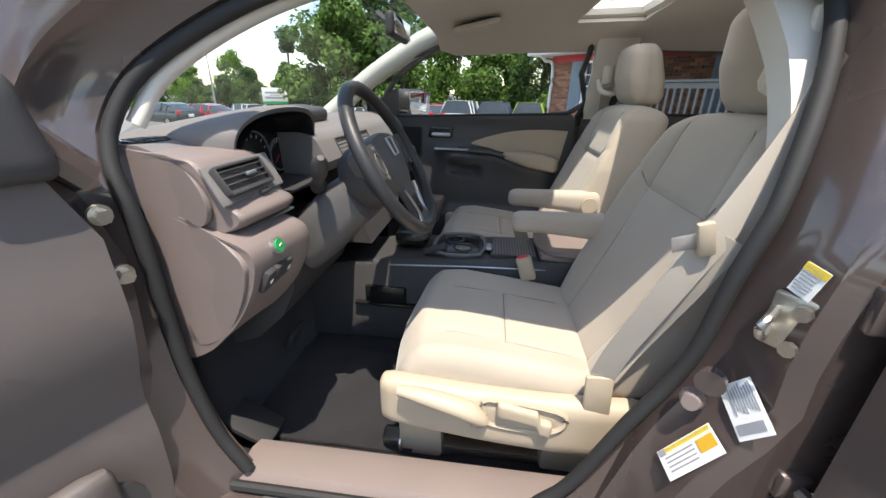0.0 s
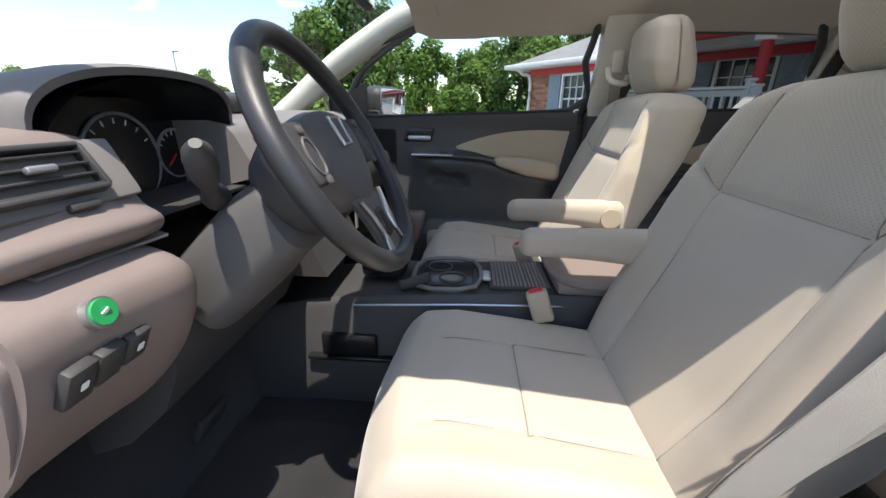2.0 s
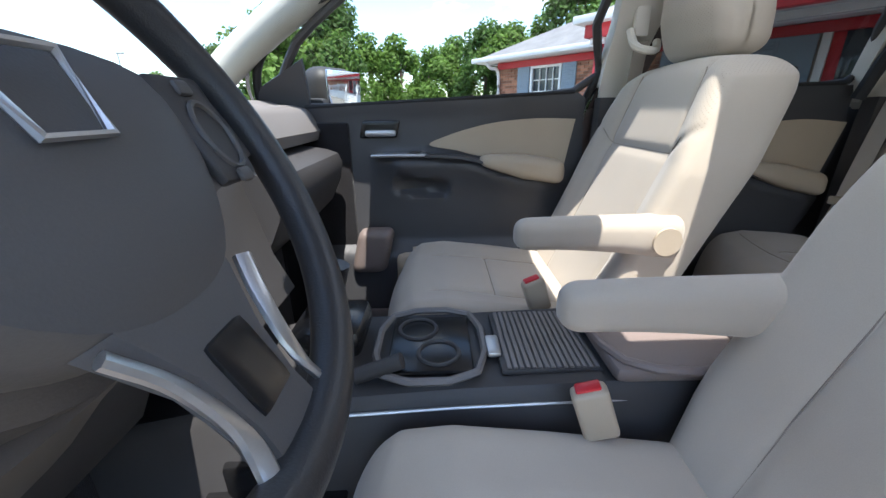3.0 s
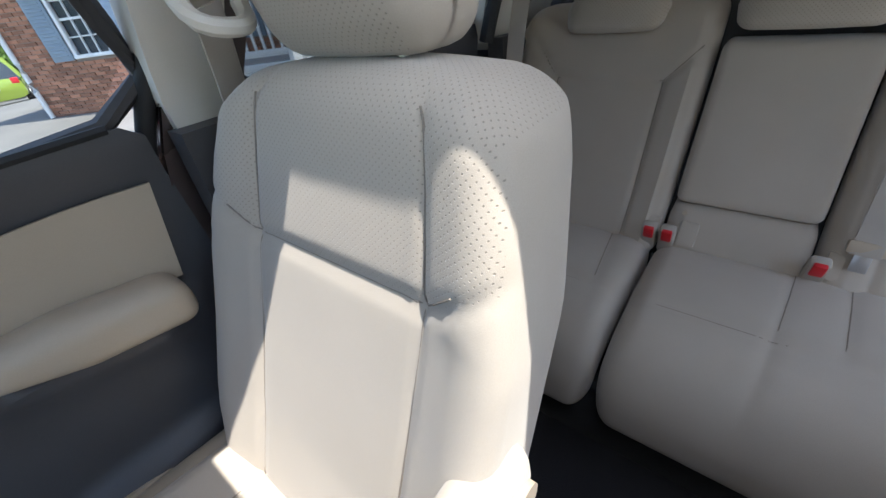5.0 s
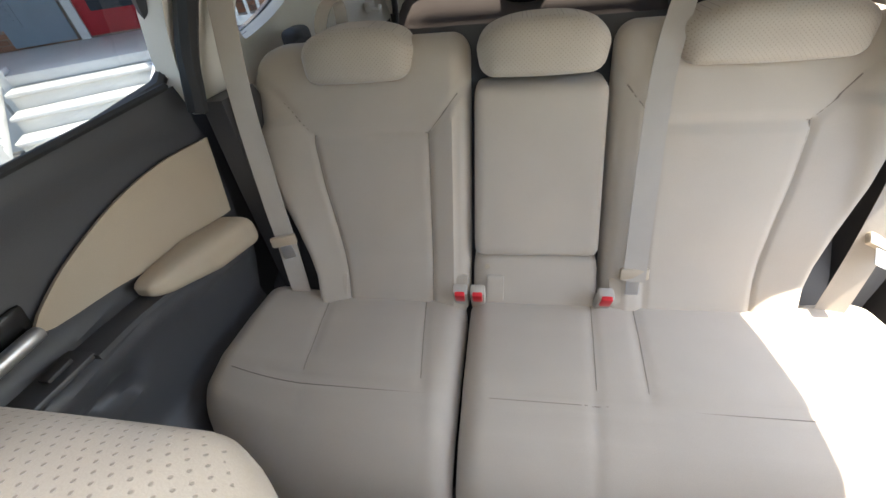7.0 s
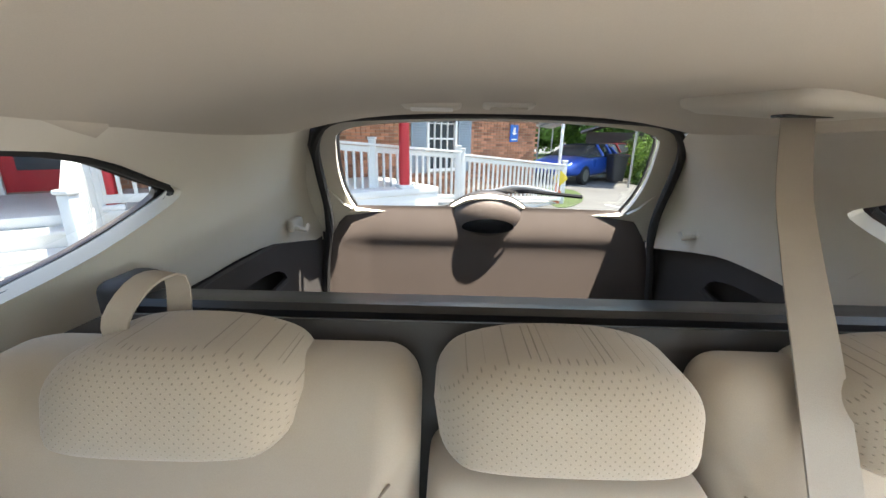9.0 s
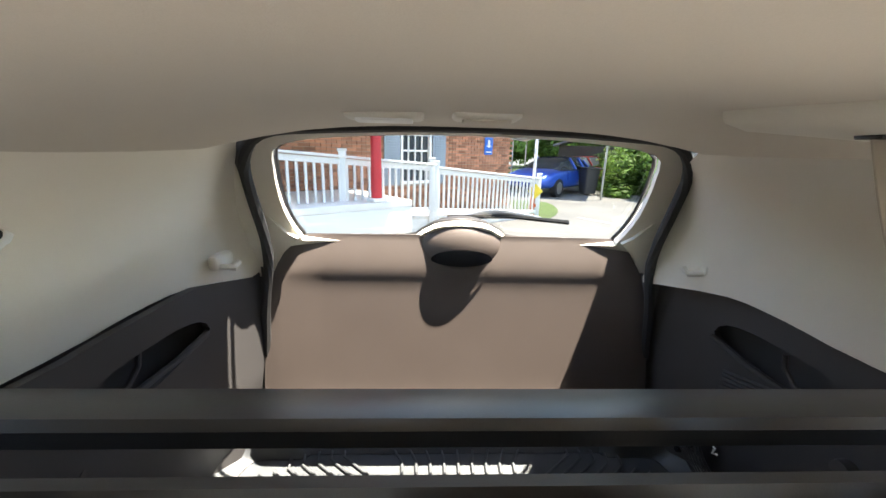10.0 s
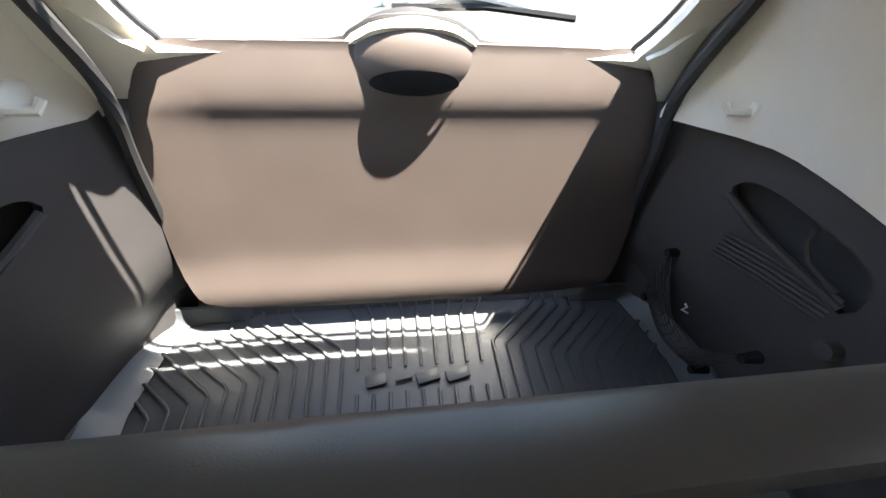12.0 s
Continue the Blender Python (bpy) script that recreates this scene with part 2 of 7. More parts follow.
def spline(points, n, closed=False):
    """A Catmull-Rom curve through the points, n steps a span."""
    pts = [Vector(p) for p in points]
    out = []
    m = len(pts)
    for i in range(m if closed else m - 1):
        if closed:
            a, b, c, d = (pts[(i + k) % m] for k in (-1, 0, 1, 2))
        else:
            b, c = pts[i], pts[i + 1]
            a, d = (pts[i - 1] if i else b * 2 - c), (pts[i + 2] if i + 2 < m else c * 2 - b)
        for s in range(n):
            t = s / n
            out.append(0.5 * (2 * b + (c - a) * t + (2 * a - 5 * b + 4 * c - d) * t * t + (3 * b - a - 3 * c + d) * t ** 3))
    if not closed:
        out.append(pts[-1])
    return out


def tube(points, radius, n=10, closed=False, flat=1.0, up=(0, 0, 1)):
    """A round or flattened bar along points."""
    pts = [Vector(p) for p in points]
    rings = []
    m = len(pts)
    for i, p in enumerate(pts):
        d = (pts[(i + 1) % m] - pts[i - 1]) if closed else (pts[min(i + 1, m - 1)] - pts[max(i - 1, 0)])
        d.normalize()
        side = d.cross(Vector(up))
        if side.length < 1e-4:
            side = d.cross(Vector((1, 0, 0)))
        side.normalize()
        nrm = side.cross(d)
        rad = radius[i] if isinstance(radius, (list, tuple)) else radius
        rings.append([p + side * rad * math.cos(2 * math.pi * k / n) + nrm * rad * flat * math.sin(2 * math.pi * k / n) for k in range(n)])
    if closed:
        rings.append(rings[0])
        bm = loft(rings, caps=False)
        bmesh.ops.remove_doubles(bm, verts=bm.verts, dist=1e-6)
        bmesh.ops.recalc_face_normals(bm, faces=bm.faces)
        return bm
    return loft(rings)


def ribbon(points, width, across, thick=0.0025):
    """A belt: a thin strap along points, wide along the vectors across."""
    pts = [Vector(p) for p in points]
    rings = []
    for i, p in enumerate(pts):
        d = (pts[min(i + 1, len(pts) - 1)] - pts[max(i - 1, 0)]).normalized()
        w = Vector(across[i] if isinstance(across[0], (list, tuple, Vector)) else across).normalized()
        w = (w - d * w.dot(d)).normalized()
        nn = d.cross(w) * thick / 2
        w = w * width / 2
        rings.append([p + w + nn, p - w + nn, p - w - nn, p + w - nn])
    return loft(rings)


def sheet(outline, f, thick, step=0.05, holes=(), flip=False):
    """A shell cut to an outline (with holes) in a plane of two numbers, laid in space by f(u, v), with a thickness."""
    bm = bmesh.new()
    edges = []
    for ring in (outline, *holes):
        vs = [bm.verts.new((p[0], p[1], 0)) for p in ring]
        edges += [bm.edges.new((vs[i], vs[(i + 1) % len(vs)])) for i in range(len(vs))]
    bmesh.ops.triangle_fill(bm, use_beauty=True, use_dissolve=False, edges=edges)
    us, vs2 = [p[0] for p in outline], [p[1] for p in outline]
    for axis, (lo, hi) in enumerate(((min(us), max(us)), (min(vs2), max(vs2)))):
        k = max(1, int((hi - lo) / step))
        for i in range(1, k):
            co, no = [0, 0, 0], [0, 0, 0]
            co[axis], no[axis] = lo + (hi - lo) * i / k, 1
            bmesh.ops.bisect_plane(bm, geom=bm.verts[:] + bm.edges[:] + bm.faces[:], plane_co=co, plane_no=no)
    for v in bm.verts:
        v.co = f(v.co.x, v.co.y)
    bmesh.ops.recalc_face_normals(bm, faces=bm.faces)
    if thick:
        bmesh.ops.dissolve_degenerate(bm, dist=0.0002, edges=bm.edges[:])
        first = [v.co.copy() for v in bm.verts]
        kd = KDTree(len(first))
        for i, co in enumerate(first):
            kd.insert(co, i)
        kd.balance()
        bmesh.ops.solidify(bm, geom=bm.faces[:], thickness=-thick if flip else thick)
        # corners that ran away where a face is a sliver go back beside their neighbours
        stray = {v for v in bm.verts if kd.find(v.co)[2] > 1.6 * thick}
        for v in stray:
            near = [e.other_vert(v) for e in v.link_edges if e.other_vert(v) not in stray]
            if near:
                v.co = sum((w.co for w in near), Vector()) / len(near)
        for v in stray:
            if kd.find(v.co)[2] > 1.6 * thick:
                v.co = kd.find(v.co)[0]
        bmesh.ops.recalc_face_normals(bm, faces=bm.faces)
    return bm


def join(*bms):
    """Several shapes of one part in one mesh."""
    out = bmesh.new()
    for b in bms:
        me = bpy.data.meshes.new("tmp")
        b.to_mesh(me)
        b.free()
        out.from_mesh(me)
        bpy.data.meshes.remove(me)
    return out


def ring_pts(c, u, v, a, b, n=16, power=2.0):
    """A superellipse round c in the plane of u and v."""
    out = []
    for i in range(n):
        t = 2 * math.pi * i / n
        ct, st = math.cos(t), math.sin(t)
        out.append(Vector(c) + Vector(u) * a * math.copysign(abs(ct) ** (2 / power), ct) + Vector(v) * b * math.copysign(abs(st) ** (2 / power), st))
    return out


def bumpf(t, w):
    return math.exp(-(t / w) ** 2)


def lerp(t, table):
    """Piecewise linear, smoothed, through (t, value) pairs."""
    if t <= table[0][0]:
        return table[0][1]
    for (a, p), (b, q) in zip(table, table[1:]):
        if t <= b:
            s = (t - a) / (b - a)
            return p + (q - p) * s
    return table[-1][1]


def side_y(x, z):
    """Half the cabin's inner width at a place along the car and a height."""
    y = 0.77 - 0.02 * max(0, 1.2 - z)
    if z > 1.2:
        y -= 0.19 * ((z - 1.2) / 0.34) ** 1.55
    if x > 1.9:
        y -= 0.19 * ((x - 1.9) / 0.6) ** 2 * (1 - 0.62 * max(0, min(1, (z - 1.2) / 0.3)))
    return y


def on_side(s, out=0.0):
    """Lays (x, z) on the passenger (s = 1) or driver (s = -1) side of the cabin; out: metres outward."""
    return lambda x, z: Vector((x, s * (side_y(x, z) + out), z))


# ---- ground and the place around ----
def ground_z(x, y):
    d = -0.25 * x + 0.97 * y
    return -0.08 * max(0.0, min(d - 14, 20)) if x < 6 else -0.08 * max(0.0, min(d - 14, 20)) * max(0, 1 - (x - 6) / 6)


M_ASPHALT = mat("worn_asphalt", (0.17, 0.163, 0.152), 0.92, vary=0.3, scale=0.8, fine=55, bump=0.5, dist=0.006)
M_GRASS = mat("grass", (0.075, 0.115, 0.03), 0.9, vary=0.4, scale=2, fine=60, bump=0.8, dist=0.02)
bm = bmesh.new()
steps = sorted({*[float(v) for v in range(-60, 61, 4)], -2500.0, -700.0, -200.0, 200.0, 700.0, 2500.0})
gv = {(x, y): bm.verts.new((x, y, ground_z(x, y))) for x in steps for y in steps}
for x, x2 in zip(steps, steps[1:]):
    for y, y2 in zip(steps, steps[1:]):
        bm.faces.new((gv[x, y], gv[x2, y], gv[x2, y2], gv[x, y2]))
lone("ground", bm, M_ASPHALT, "pale worn asphalt car park around the car", "ground", "structure")

# frame of the brick building: u along its front, n out of the front towards the car
BO = Vector((1.2, 12.0, 0))
BU, BN = Vector((0.617, -0.787, 0)), Vector((-0.787, -0.617, 0))


def bld(u, n, z):
    return BO + BU * u + BN * n + Vector((0, 0, z))


B_ROT = Matrix(((BU.x, BN.x, 0), (BU.y, BN.y, 0), (0, 0, 1)))


def bbox(u0, u1, n0, n1, z0, z1, r=0.006):
    """A bevelled box in the building's frame."""
    b = block((0, 0, 0), (abs(u1 - u0), abs(n1 - n0), abs(z1 - z0)), r)
    b.transform(Matrix.Translation(bld((u0 + u1) / 2, (n0 + n1) / 2, (z0 + z1) / 2)) @ B_ROT.to_4x4())
    bmesh.ops.recalc_face_normals(b, faces=b.faces)
    return b


M_BRICK = mat("red_brick", (0.36, 0.17, 0.105), 0.9, vary=0.25, scale=3, fine=90, bump=0.5, dist=0.004, random_island=True)
M_MORTAR = mat("mortar", (0.30, 0.25, 0.21), 0.95, vary=0.2, scale=6, fine=120, bump=0.5, dist=0.003)
M_REDPAINT = mat("red_paint", (0.52, 0.03, 0.04), 0.5, vary=0.08, scale=4, fine=80, bump=0.1)
M_SHUTTER = mat("blue_grey_shutter", (0.25, 0.31, 0.37), 0.6, vary=0.08, scale=5, fine=90, bump=0.1)
M_ROOF = mat("grey_shingle", (0.22, 0.215, 0.22), 0.95, vary=0.3, scale=4, fine=40, bump=0.6, dist=0.01)
M_DARKPANE = mat("dark_window_pane", (0.05, 0.06, 0.07), 0.08, vary=0.2, scale=3, bump=0.0)
M_DECK = mat("white_painted_wood", (0.70, 0.70, 0.68), 0.55, vary=0.1, scale=3, fine=40, bump=0.2)

WALL_Z = 2.42
house = thing("brick_building", "long red brick building with grey shingle roof and red trim", "building")
WINDOWS = [(2.05, 3.0, 0.95, 2.2), (5.75, 6.75, 0.95, 2.25), (14.35, 15.2, 0.75, 2.2)]
DOOR = (7.75, 8.7, 0.72, 2.42)
holes = [[(a, c), (b, c), (b, d), (a, d)] for a, b, c, d in [*WINDOWS, DOOR]]
part("wall", sheet([(0.85, -0.3), (18.0, -0.3), (18.0, WALL_Z), (0.85, WALL_Z)], lambda u, z: bld(u, -0.02, z), 0.2, 50, holes, flip=True), M_MORTAR, house)
part("side_wall", bbox(0.87, 1.07, -7, -0.23, -0.3, WALL_Z), M_MORTAR, house)
part("side_wall", bbox(17.78, 17.98, -7, -0.23, -0.3, WALL_Z), M_BRICK, house)
part("back_wall", bbox(0.87, 17.98, -7.2, -7.0, -0.3, WALL_Z), M_MORTAR, house)
eave = [(0.35, 0.45, 2.46), (18.5, 0.45, 2.46), (18.5, -7.6, 2.46), (0.35, -7.6, 2.46)]
ridge = [(4.0, -3.5, 4.3), (14.8, -3.5, 4.3)]
bm = bmesh.new()
e = [bm.verts.new(bld(*p)) for p in eave]
g = [bm.verts.new(bld(*p)) for p in ridge]
for face in ((e[0], e[1], g[1], g[0]), (e[1], e[2], g[1]), (e[2], e[3], g[0], g[1]), (e[3], e[0], g[0]), (e[3], e[2], e[1], e[0])):
    bm.faces.new(face)
bmesh.ops.recalc_face_normals(bm, faces=bm.faces)
part("roof", bm, M_ROOF, house)
part("gutter", join(bbox(0.3, 18.55, 0.40, 0.52, 2.38, 2.5, 0.02), bbox(0.3, 0.42, -7.6, 0.5, 2.38, 2.5, 0.02)), M_WHITE, house, "white metal gutter along the eave")
part("fascia", bbox(0.9, 17.9, 0.0, 0.06, 2.2, 2.36), M_REDPAINT, house, "red painted band under the eave")
part("soffit", bbox(0.4, 18.4, 0.0, 0.42, 2.37, 2.40), M_WHITE, house)
part("downpipe", tube(spline([bld(0.8, 0.46, 2.4), bld(0.85, 0.3, 2.25), bld(0.95, 0.08, 2.1), bld(0.95, 0.07, 1.0), bld(0.95, 0.07, 0.0)], 6), 0.045, 8), M_WHITE, house, "white rain downpipe at the corner")
for a, b, c, d in WINDOWS:
    w = part("window", join(bbox(a, b, -0.05, 0.03, d - 0.06, d), bbox(a, b, -0.05, 0.05, c, c + 0.06), bbox(a, a + 0.06, -0.05, 0.03, c + 0.06, d - 0.06), bbox(b - 0.06, b, -0.05, 0.03, c + 0.06, d - 0.06)), M_WHITE, house, "white double-hung window with small panes")
    nx, nz = (4, 4)
    cols, rows2 = (b - a - 0.12) / nx, (d - c - 0.12) / nz
    bars = [bbox(a + 0.06 + cols * i - 0.011, a + 0.06 + cols * i + 0.011, -0.06, -0.02, c + 0.06, d - 0.06, 0.002) for i in range(1, nx)]
    bars += [bbox(a + 0.06, b - 0.06, -0.058, -0.018, c + 0.06 + rows2 * i - (0.02 if i == 2 else 0.011), c + 0.06 + rows2 * i + (0.02 if i == 2 else 0.011), 0.002) for i in range(1, nz)]
    part("muntin", join(*bars), M_WHITE, w)
    for i in range(nx):
        for j in range(nz):
            part("pane", bbox(a + 0.06 + cols * i, a + 0.06 + cols * (i + 1), -0.075, -0.065, c + 0.06 + rows2 * j, c + 0.06 + rows2 * (j + 1), 0), M_DARKPANE, w)
    for s0, s1 in ((a - 0.42, a - 0.03), (b + 0.03, b + 0.42)):
        sh = part("shutter", bbox(s0, s1, 0.0, 0.04, c - 0.02, d + 0.02), M_SHUTTER, house, "blue-grey louvred shutter")
        part("louvre", join(*[bbox(s0 + 0.05, s1 - 0.05, 0.035, 0.052, zz, zz + 0.03, 0.004) for zz in np.arange(c + 0.06, d - 0.08, 0.055)]), M_SHUTTER, sh)
dr = part("door", bbox(DOOR[0] + 0.05, DOOR[1] - 0.05, -0.08, -0.03, DOOR[2] - 0.02, DOOR[3] - 0.05), M_REDPAINT, house, "red front door with a tall glass pane")
part("door_frame", join(bbox(DOOR[0] - 0.06, DOOR[0] + 0.05, -0.06, 0.04, DOOR[2] - 0.02, DOOR[3]), bbox(DOOR[1] - 0.05, DOOR[1] + 0.06, -0.06, 0.04, DOOR[2] - 0.02, DOOR[3])), M_WHITE, dr)
part("door_glass", bbox(DOOR[0] + 0.2, DOOR[1] - 0.2, -0.04, -0.02, 1.0, 2.2), M_DARKPANE, dr)
part("mail_box", bbox(7.2, 7.5, 0.0, 0.12, 1.5, 1.75, 0.02), M_BLACK, house, "black wall letter box beside the door")
part("wall_panel", bbox(6.95, 7.65, 0.003, 0.03, 0.72, 2.3), M_SHUTTER, house, "grey-blue panel beside the red door")
sg = part("wall_sign", bbox(16.95, 17.25, 0.02, 0.035, 1.42, 1.85), mat("blue_sign", (0.02, 0.14, 0.55), 0.4, vary=0.03, bump=0), house, "blue parking sign with a white pictogram")
part("pictogram", bbox(17.06, 17.14, 0.036, 0.04, 1.6, 1.78, 0.002), M_WHITE, sg)
part("pictogram", bbox(17.02, 17.18, 0.038, 0.042, 1.62, 1.65, 0.002), M_WHITE, sg)
part("text_bar", bbox(17.0, 17.2, 0.036, 0.04, 1.47, 1.5, 0.002), M_WHITE, sg)

# porch, steps and ramp
porch = thing("porch", "white painted timber porch with red posts", "porch")
part("deck", bbox(5.0, 13.2, 0.02, 2.05, 0.60, 0.70), M_DECK, porch)
part("skirt", bbox(5.0, 13.2, 2.0, 2.04, 0.0, 0.598), M_DECK, porch)
part("porch_roof", bbox(4.8, 13.4, 0.5, 2.35, 2.50, 2.62), M_WHITE, porch)
part("beam", bbox(4.9, 13.3, 1.95, 2.12, 2.3, 2.5), M_REDPAINT, porch, "red painted porch beam")
for u in (5.1, 7.15, 8.95, 12.6):
    p = part("post", tube([bld(u, 1.93, 0.70), bld(u, 1.93, 2.2)], [0.085, 0.075], 14), M_REDPAINT, porch, "round red porch post")
    part("capital", bbox(u - 0.13, u + 0.13, 1.8, 2.06, 2.2, 2.3, 0.02), M_WHITE, p)
    part("base", bbox(u - 0.12, u + 0.12, 1.81, 2.05, 0.70, 0.76, 0.02), M_WHITE, p)
stairs = thing("steps", "white painted wooden steps up to the porch", "steps")
for k in range(4):
    part("step", bbox(7.25, 8.75, 2.06 + 0.28 * k, 2.36 + 0.28 * k, 0.555 - 0.155 * k, 0.595 - 0.155 * k, 0.012), M_DECK, stairs)
    part("riser", bbox(7.27, 8.73, 2.30 + 0.28 * k, 2.32 + 0.28 * k, 0.40 - 0.155 * k, 0.554 - 0.155 * k), M_DECK, stairs)


def rail(name, label, a, b, height, gap=0.125, posts=(0.0, 1.0), drop=0.12):
    """A white railing from a to b (building's frame: u, n, z of its foot)."""
    r = thing(name, label, "railing", "white railings")
    pa, pb = bld(*a), bld(*b)
    d = pb - pa
    flat = Vector((d.x, d.y, 0)).normalized()
    rot = Matrix((flat, Vector((0, 0, 1)).cross(flat), (0, 0, 1))).transposed()

    def bar(p, q, w, h, rr=0.006):
        m = (p + q) / 2
        ln = (q - p).length
        t = (q - p).to_track_quat("X", "Z")
        return block(m, (ln, w, h), rr, t)

    up = Vector((0, 0, 1))
    part("top_rail", join(bar(pa + up * height, pb + up * height, 0.13, 0.04), bar(pa + up * (height - 0.075), pb + up * (height - 0.075), 0.045, 0.09)), M_DECK, r)
    part("bottom_rail", bar(pa + up * drop, pb + up * drop, 0.045, 0.09), M_DECK, r)
    n = int(d.length / gap)
    me = None
    for i in range(n):
        p = pa + d * ((i + 0.5) / n)
        if me is None:
            o = part("baluster", block((0, 0, 0), (0.036, 0.036, height - 0.2), 0.003), M_DECK, r)
            me = o.data
        else:
            o = new("baluster", me)
            o.parent = r
        o.matrix_basis = Matrix.Translation(p + up * (height / 2 + 0.03)) @ rot.to_4x4()
    for s in posts:
        p = pa + d * s
        po = part("post", block(p + up * (height / 2 + 0.03 - 0.2), (0.1, 0.1, height + 0.5), 0.008), M_DECK, r)
        part("post_cap", block(p + up * (height + 0.30 - 0.2), (0.13, 0.13, 0.04), 0.012), M_DECK, po)
    return r


rail("ramp_railing", "white wooden railing of the sloping ramp", (10.4, 1.62, 0.55), (14.0, 1.62, 0.30), 0.95, posts=(0.0, 0.5, 0.985))
rail("ramp_railing", "white wooden railing at the foot of the ramp", (14.05, 1.62, 0.28), (17.2, 1.62, 0.0), 0.92, posts=(0.0, 1.0))
rail("porch_railing", "white wooden railing along the porch", (5.2, 2.0, 0.70), (7.1, 2.0, 0.70), 0.9)
rail("porch_railing", "white wooden railing beside the steps", (8.85, 2.0, 0.70), (10.3, 2.0, 0.70), 0.9)
rail("stair_railing", "white sloping stair railing", (7.2, 2.05, 0.62), (7.2, 3.2, 0.05), 0.9)
rail("stair_railing", "white sloping stair railing", (8.8, 2.05, 0.62), (8.8, 3.2, 0.05), 0.9)
lone("ramp", join(bbox(10.3, 17.2, 0.6, 1.55, -0.05, 0.0, 0.004), sheet([(10.3, 0.55), (17.2, 0.0), (17.2, -0.05), (10.3, -0.05)], lambda u, z: bld(u, 1.57, z), 0.03, 50, flip=True), sheet([(10.3, 0.6), (17.2, 0.6), (17.2, 1.56), (10.3, 1.56)], lambda u, n: bld(u, n, 0.56 - (u - 10.3) * 0.08), 0.03, 50)), M_DECK, "white painted wooden access ramp", "ramp")


# ---- trees ----
def tree_mesh(seed, height, spread, leaves, leaf=0.22, conical=False):
    rnd = random.Random(seed)
    bt = tube([(0, 0, 0), (0.05, 0, height * 0.3), (-0.05, 0.08, height * 0.6), (0, 0, height * 0.9)], [height * 0.026, height * 0.02, height * 0.014, 0.03], 8)
    limbs = [bt]
    blobs = []
    for i in range(26):
        z = height * rnd.uniform(0.12, 0.98)
        k = z / height
        reach = spread * (1.05 - k) if conical else spread * math.sin(math.pi * min(0.97, 0.18 + 0.8 * k)) ** 0.7
        a = rnd.uniform(0, 6.283)
        r = reach * rnd.uniform(0.3, 0.95)
        c = Vector((r * math.cos(a), r * math.sin(a), z))
        blobs.append((c, spread * rnd.uniform(0.22, 0.42)))
        if i % 3 == 0:
            limbs.append(tube([(0, 0, z * 0.72), c * 0.5 + Vector((0, 0, z * 0.43)), c], [height * 0.009, height * 0.006, 0.02], 5))
    verts, faces = [], []
    for i in range(leaves):
        c, rad = blobs[rnd.randrange(len(blobs))]
        d = Vector((rnd.gauss(0, 1), rnd.gauss(0, 1), rnd.gauss(0, 0.8))).normalized()
        p = c + d * rad * rnd.uniform(0.55, 1.05)
        s = leaf * rnd.uniform(0.6, 1.4)
        nrm = (d + Vector((rnd.gauss(0, 0.6), rnd.gauss(0, 0.6), 0.5 + rnd.gauss(0, 0.5)))).normalized()
        u = nrm.orthogonal().normalized()
        u = u * math.cos(i) + nrm.cross(u) * math.sin(i)
        v = nrm.cross(u)
        k = len(verts)
        verts += [p - u * s, p + v * s * 0.55, p + u * s + nrm * s * 0.2, p - v * s * 0.55]
        faces.append((k, k + 1, k + 2, k + 3))
    me = bpy.data.meshes.new("crown")
    me.from_pydata([tuple(v) for v in verts], [], faces)
    return join(*limbs), me


M_LEAF = mat("leaves", (0.12, 0.21, 0.04), 0.6, vary=0.35, scale=0.7, fine=8, bump=0.0, random_island=True, spec=0.3)
M_LEAF2 = mat("dark_leaves", (0.08, 0.15, 0.035), 0.6, vary=0.35, scale=0.7, fine=8, bump=0.0, random_island=True, spec=0.3)
M_BARK = mat("bark", (0.12, 0.09, 0.07), 0.95, vary=0.3, scale=3, fine=30, bump=0.8, dist=0.02)
for lm in (M_LEAF, M_LEAF2):
    nt = lm.node_tree
    pb = nt.nodes["Principled BSDF"]
    tl, ms = nt.nodes.new("ShaderNodeBsdfTranslucent"), nt.nodes.new("ShaderNodeMixShader")
    nt.links.new(pb.inputs["Base Color"].links[0].from_socket, tl.inputs["Color"])
    ms.inputs[0].default_value = 0.4
    nt.links.new(pb.outputs[0], ms.inputs[1])
    nt.links.new(tl.outputs[0], ms.inputs[2])
    nt.links.new(ms.outputs[0], nt.nodes["Material Output"].inputs["Surface"])


def tree(seed, height, spread, leaves, material, conical=False, label="tall leafy green broadleaf tree"):
    tr = thing("tree", label, "tree", "trees round the car park")
    tb, crown = tree_mesh(seed, height, spread, leaves, conical=conical)
    part("trunk", tb, M_BARK, tr)
    crown.materials.append(material)
    c = new("crown", crown)
    c.parent = tr
    return tr


T = [tree(1, 10, 4.2, 9000, M_LEAF), tree(2, 11.5, 4.0, 9000, M_LEAF2), tree(3, 9, 4.4, 9000, M_LEAF), tree(4, 14, 3.2, 7000, M_LEAF2, True, "tall narrow dark green pine")]
rt = random.Random(5)
spots = []
for k in range(13):
    az = 56 + k * 3.9
    d = rt.uniform(37, 46)
    spots.append((d * math.cos(radians(az)), d * math.sin(radians(az)), rt.choice((0, 1, 2)), rt.uniform(0.80, 1.0)))
for k in range(12):
    az = 118 + k * 5.5
    d = rt.uniform(85, 100)
    spots.append((d * math.cos(radians(az)), d * math.sin(radians(az)), rt.choice((0, 1, 2)), rt.uniform(0.75, 1.0)))
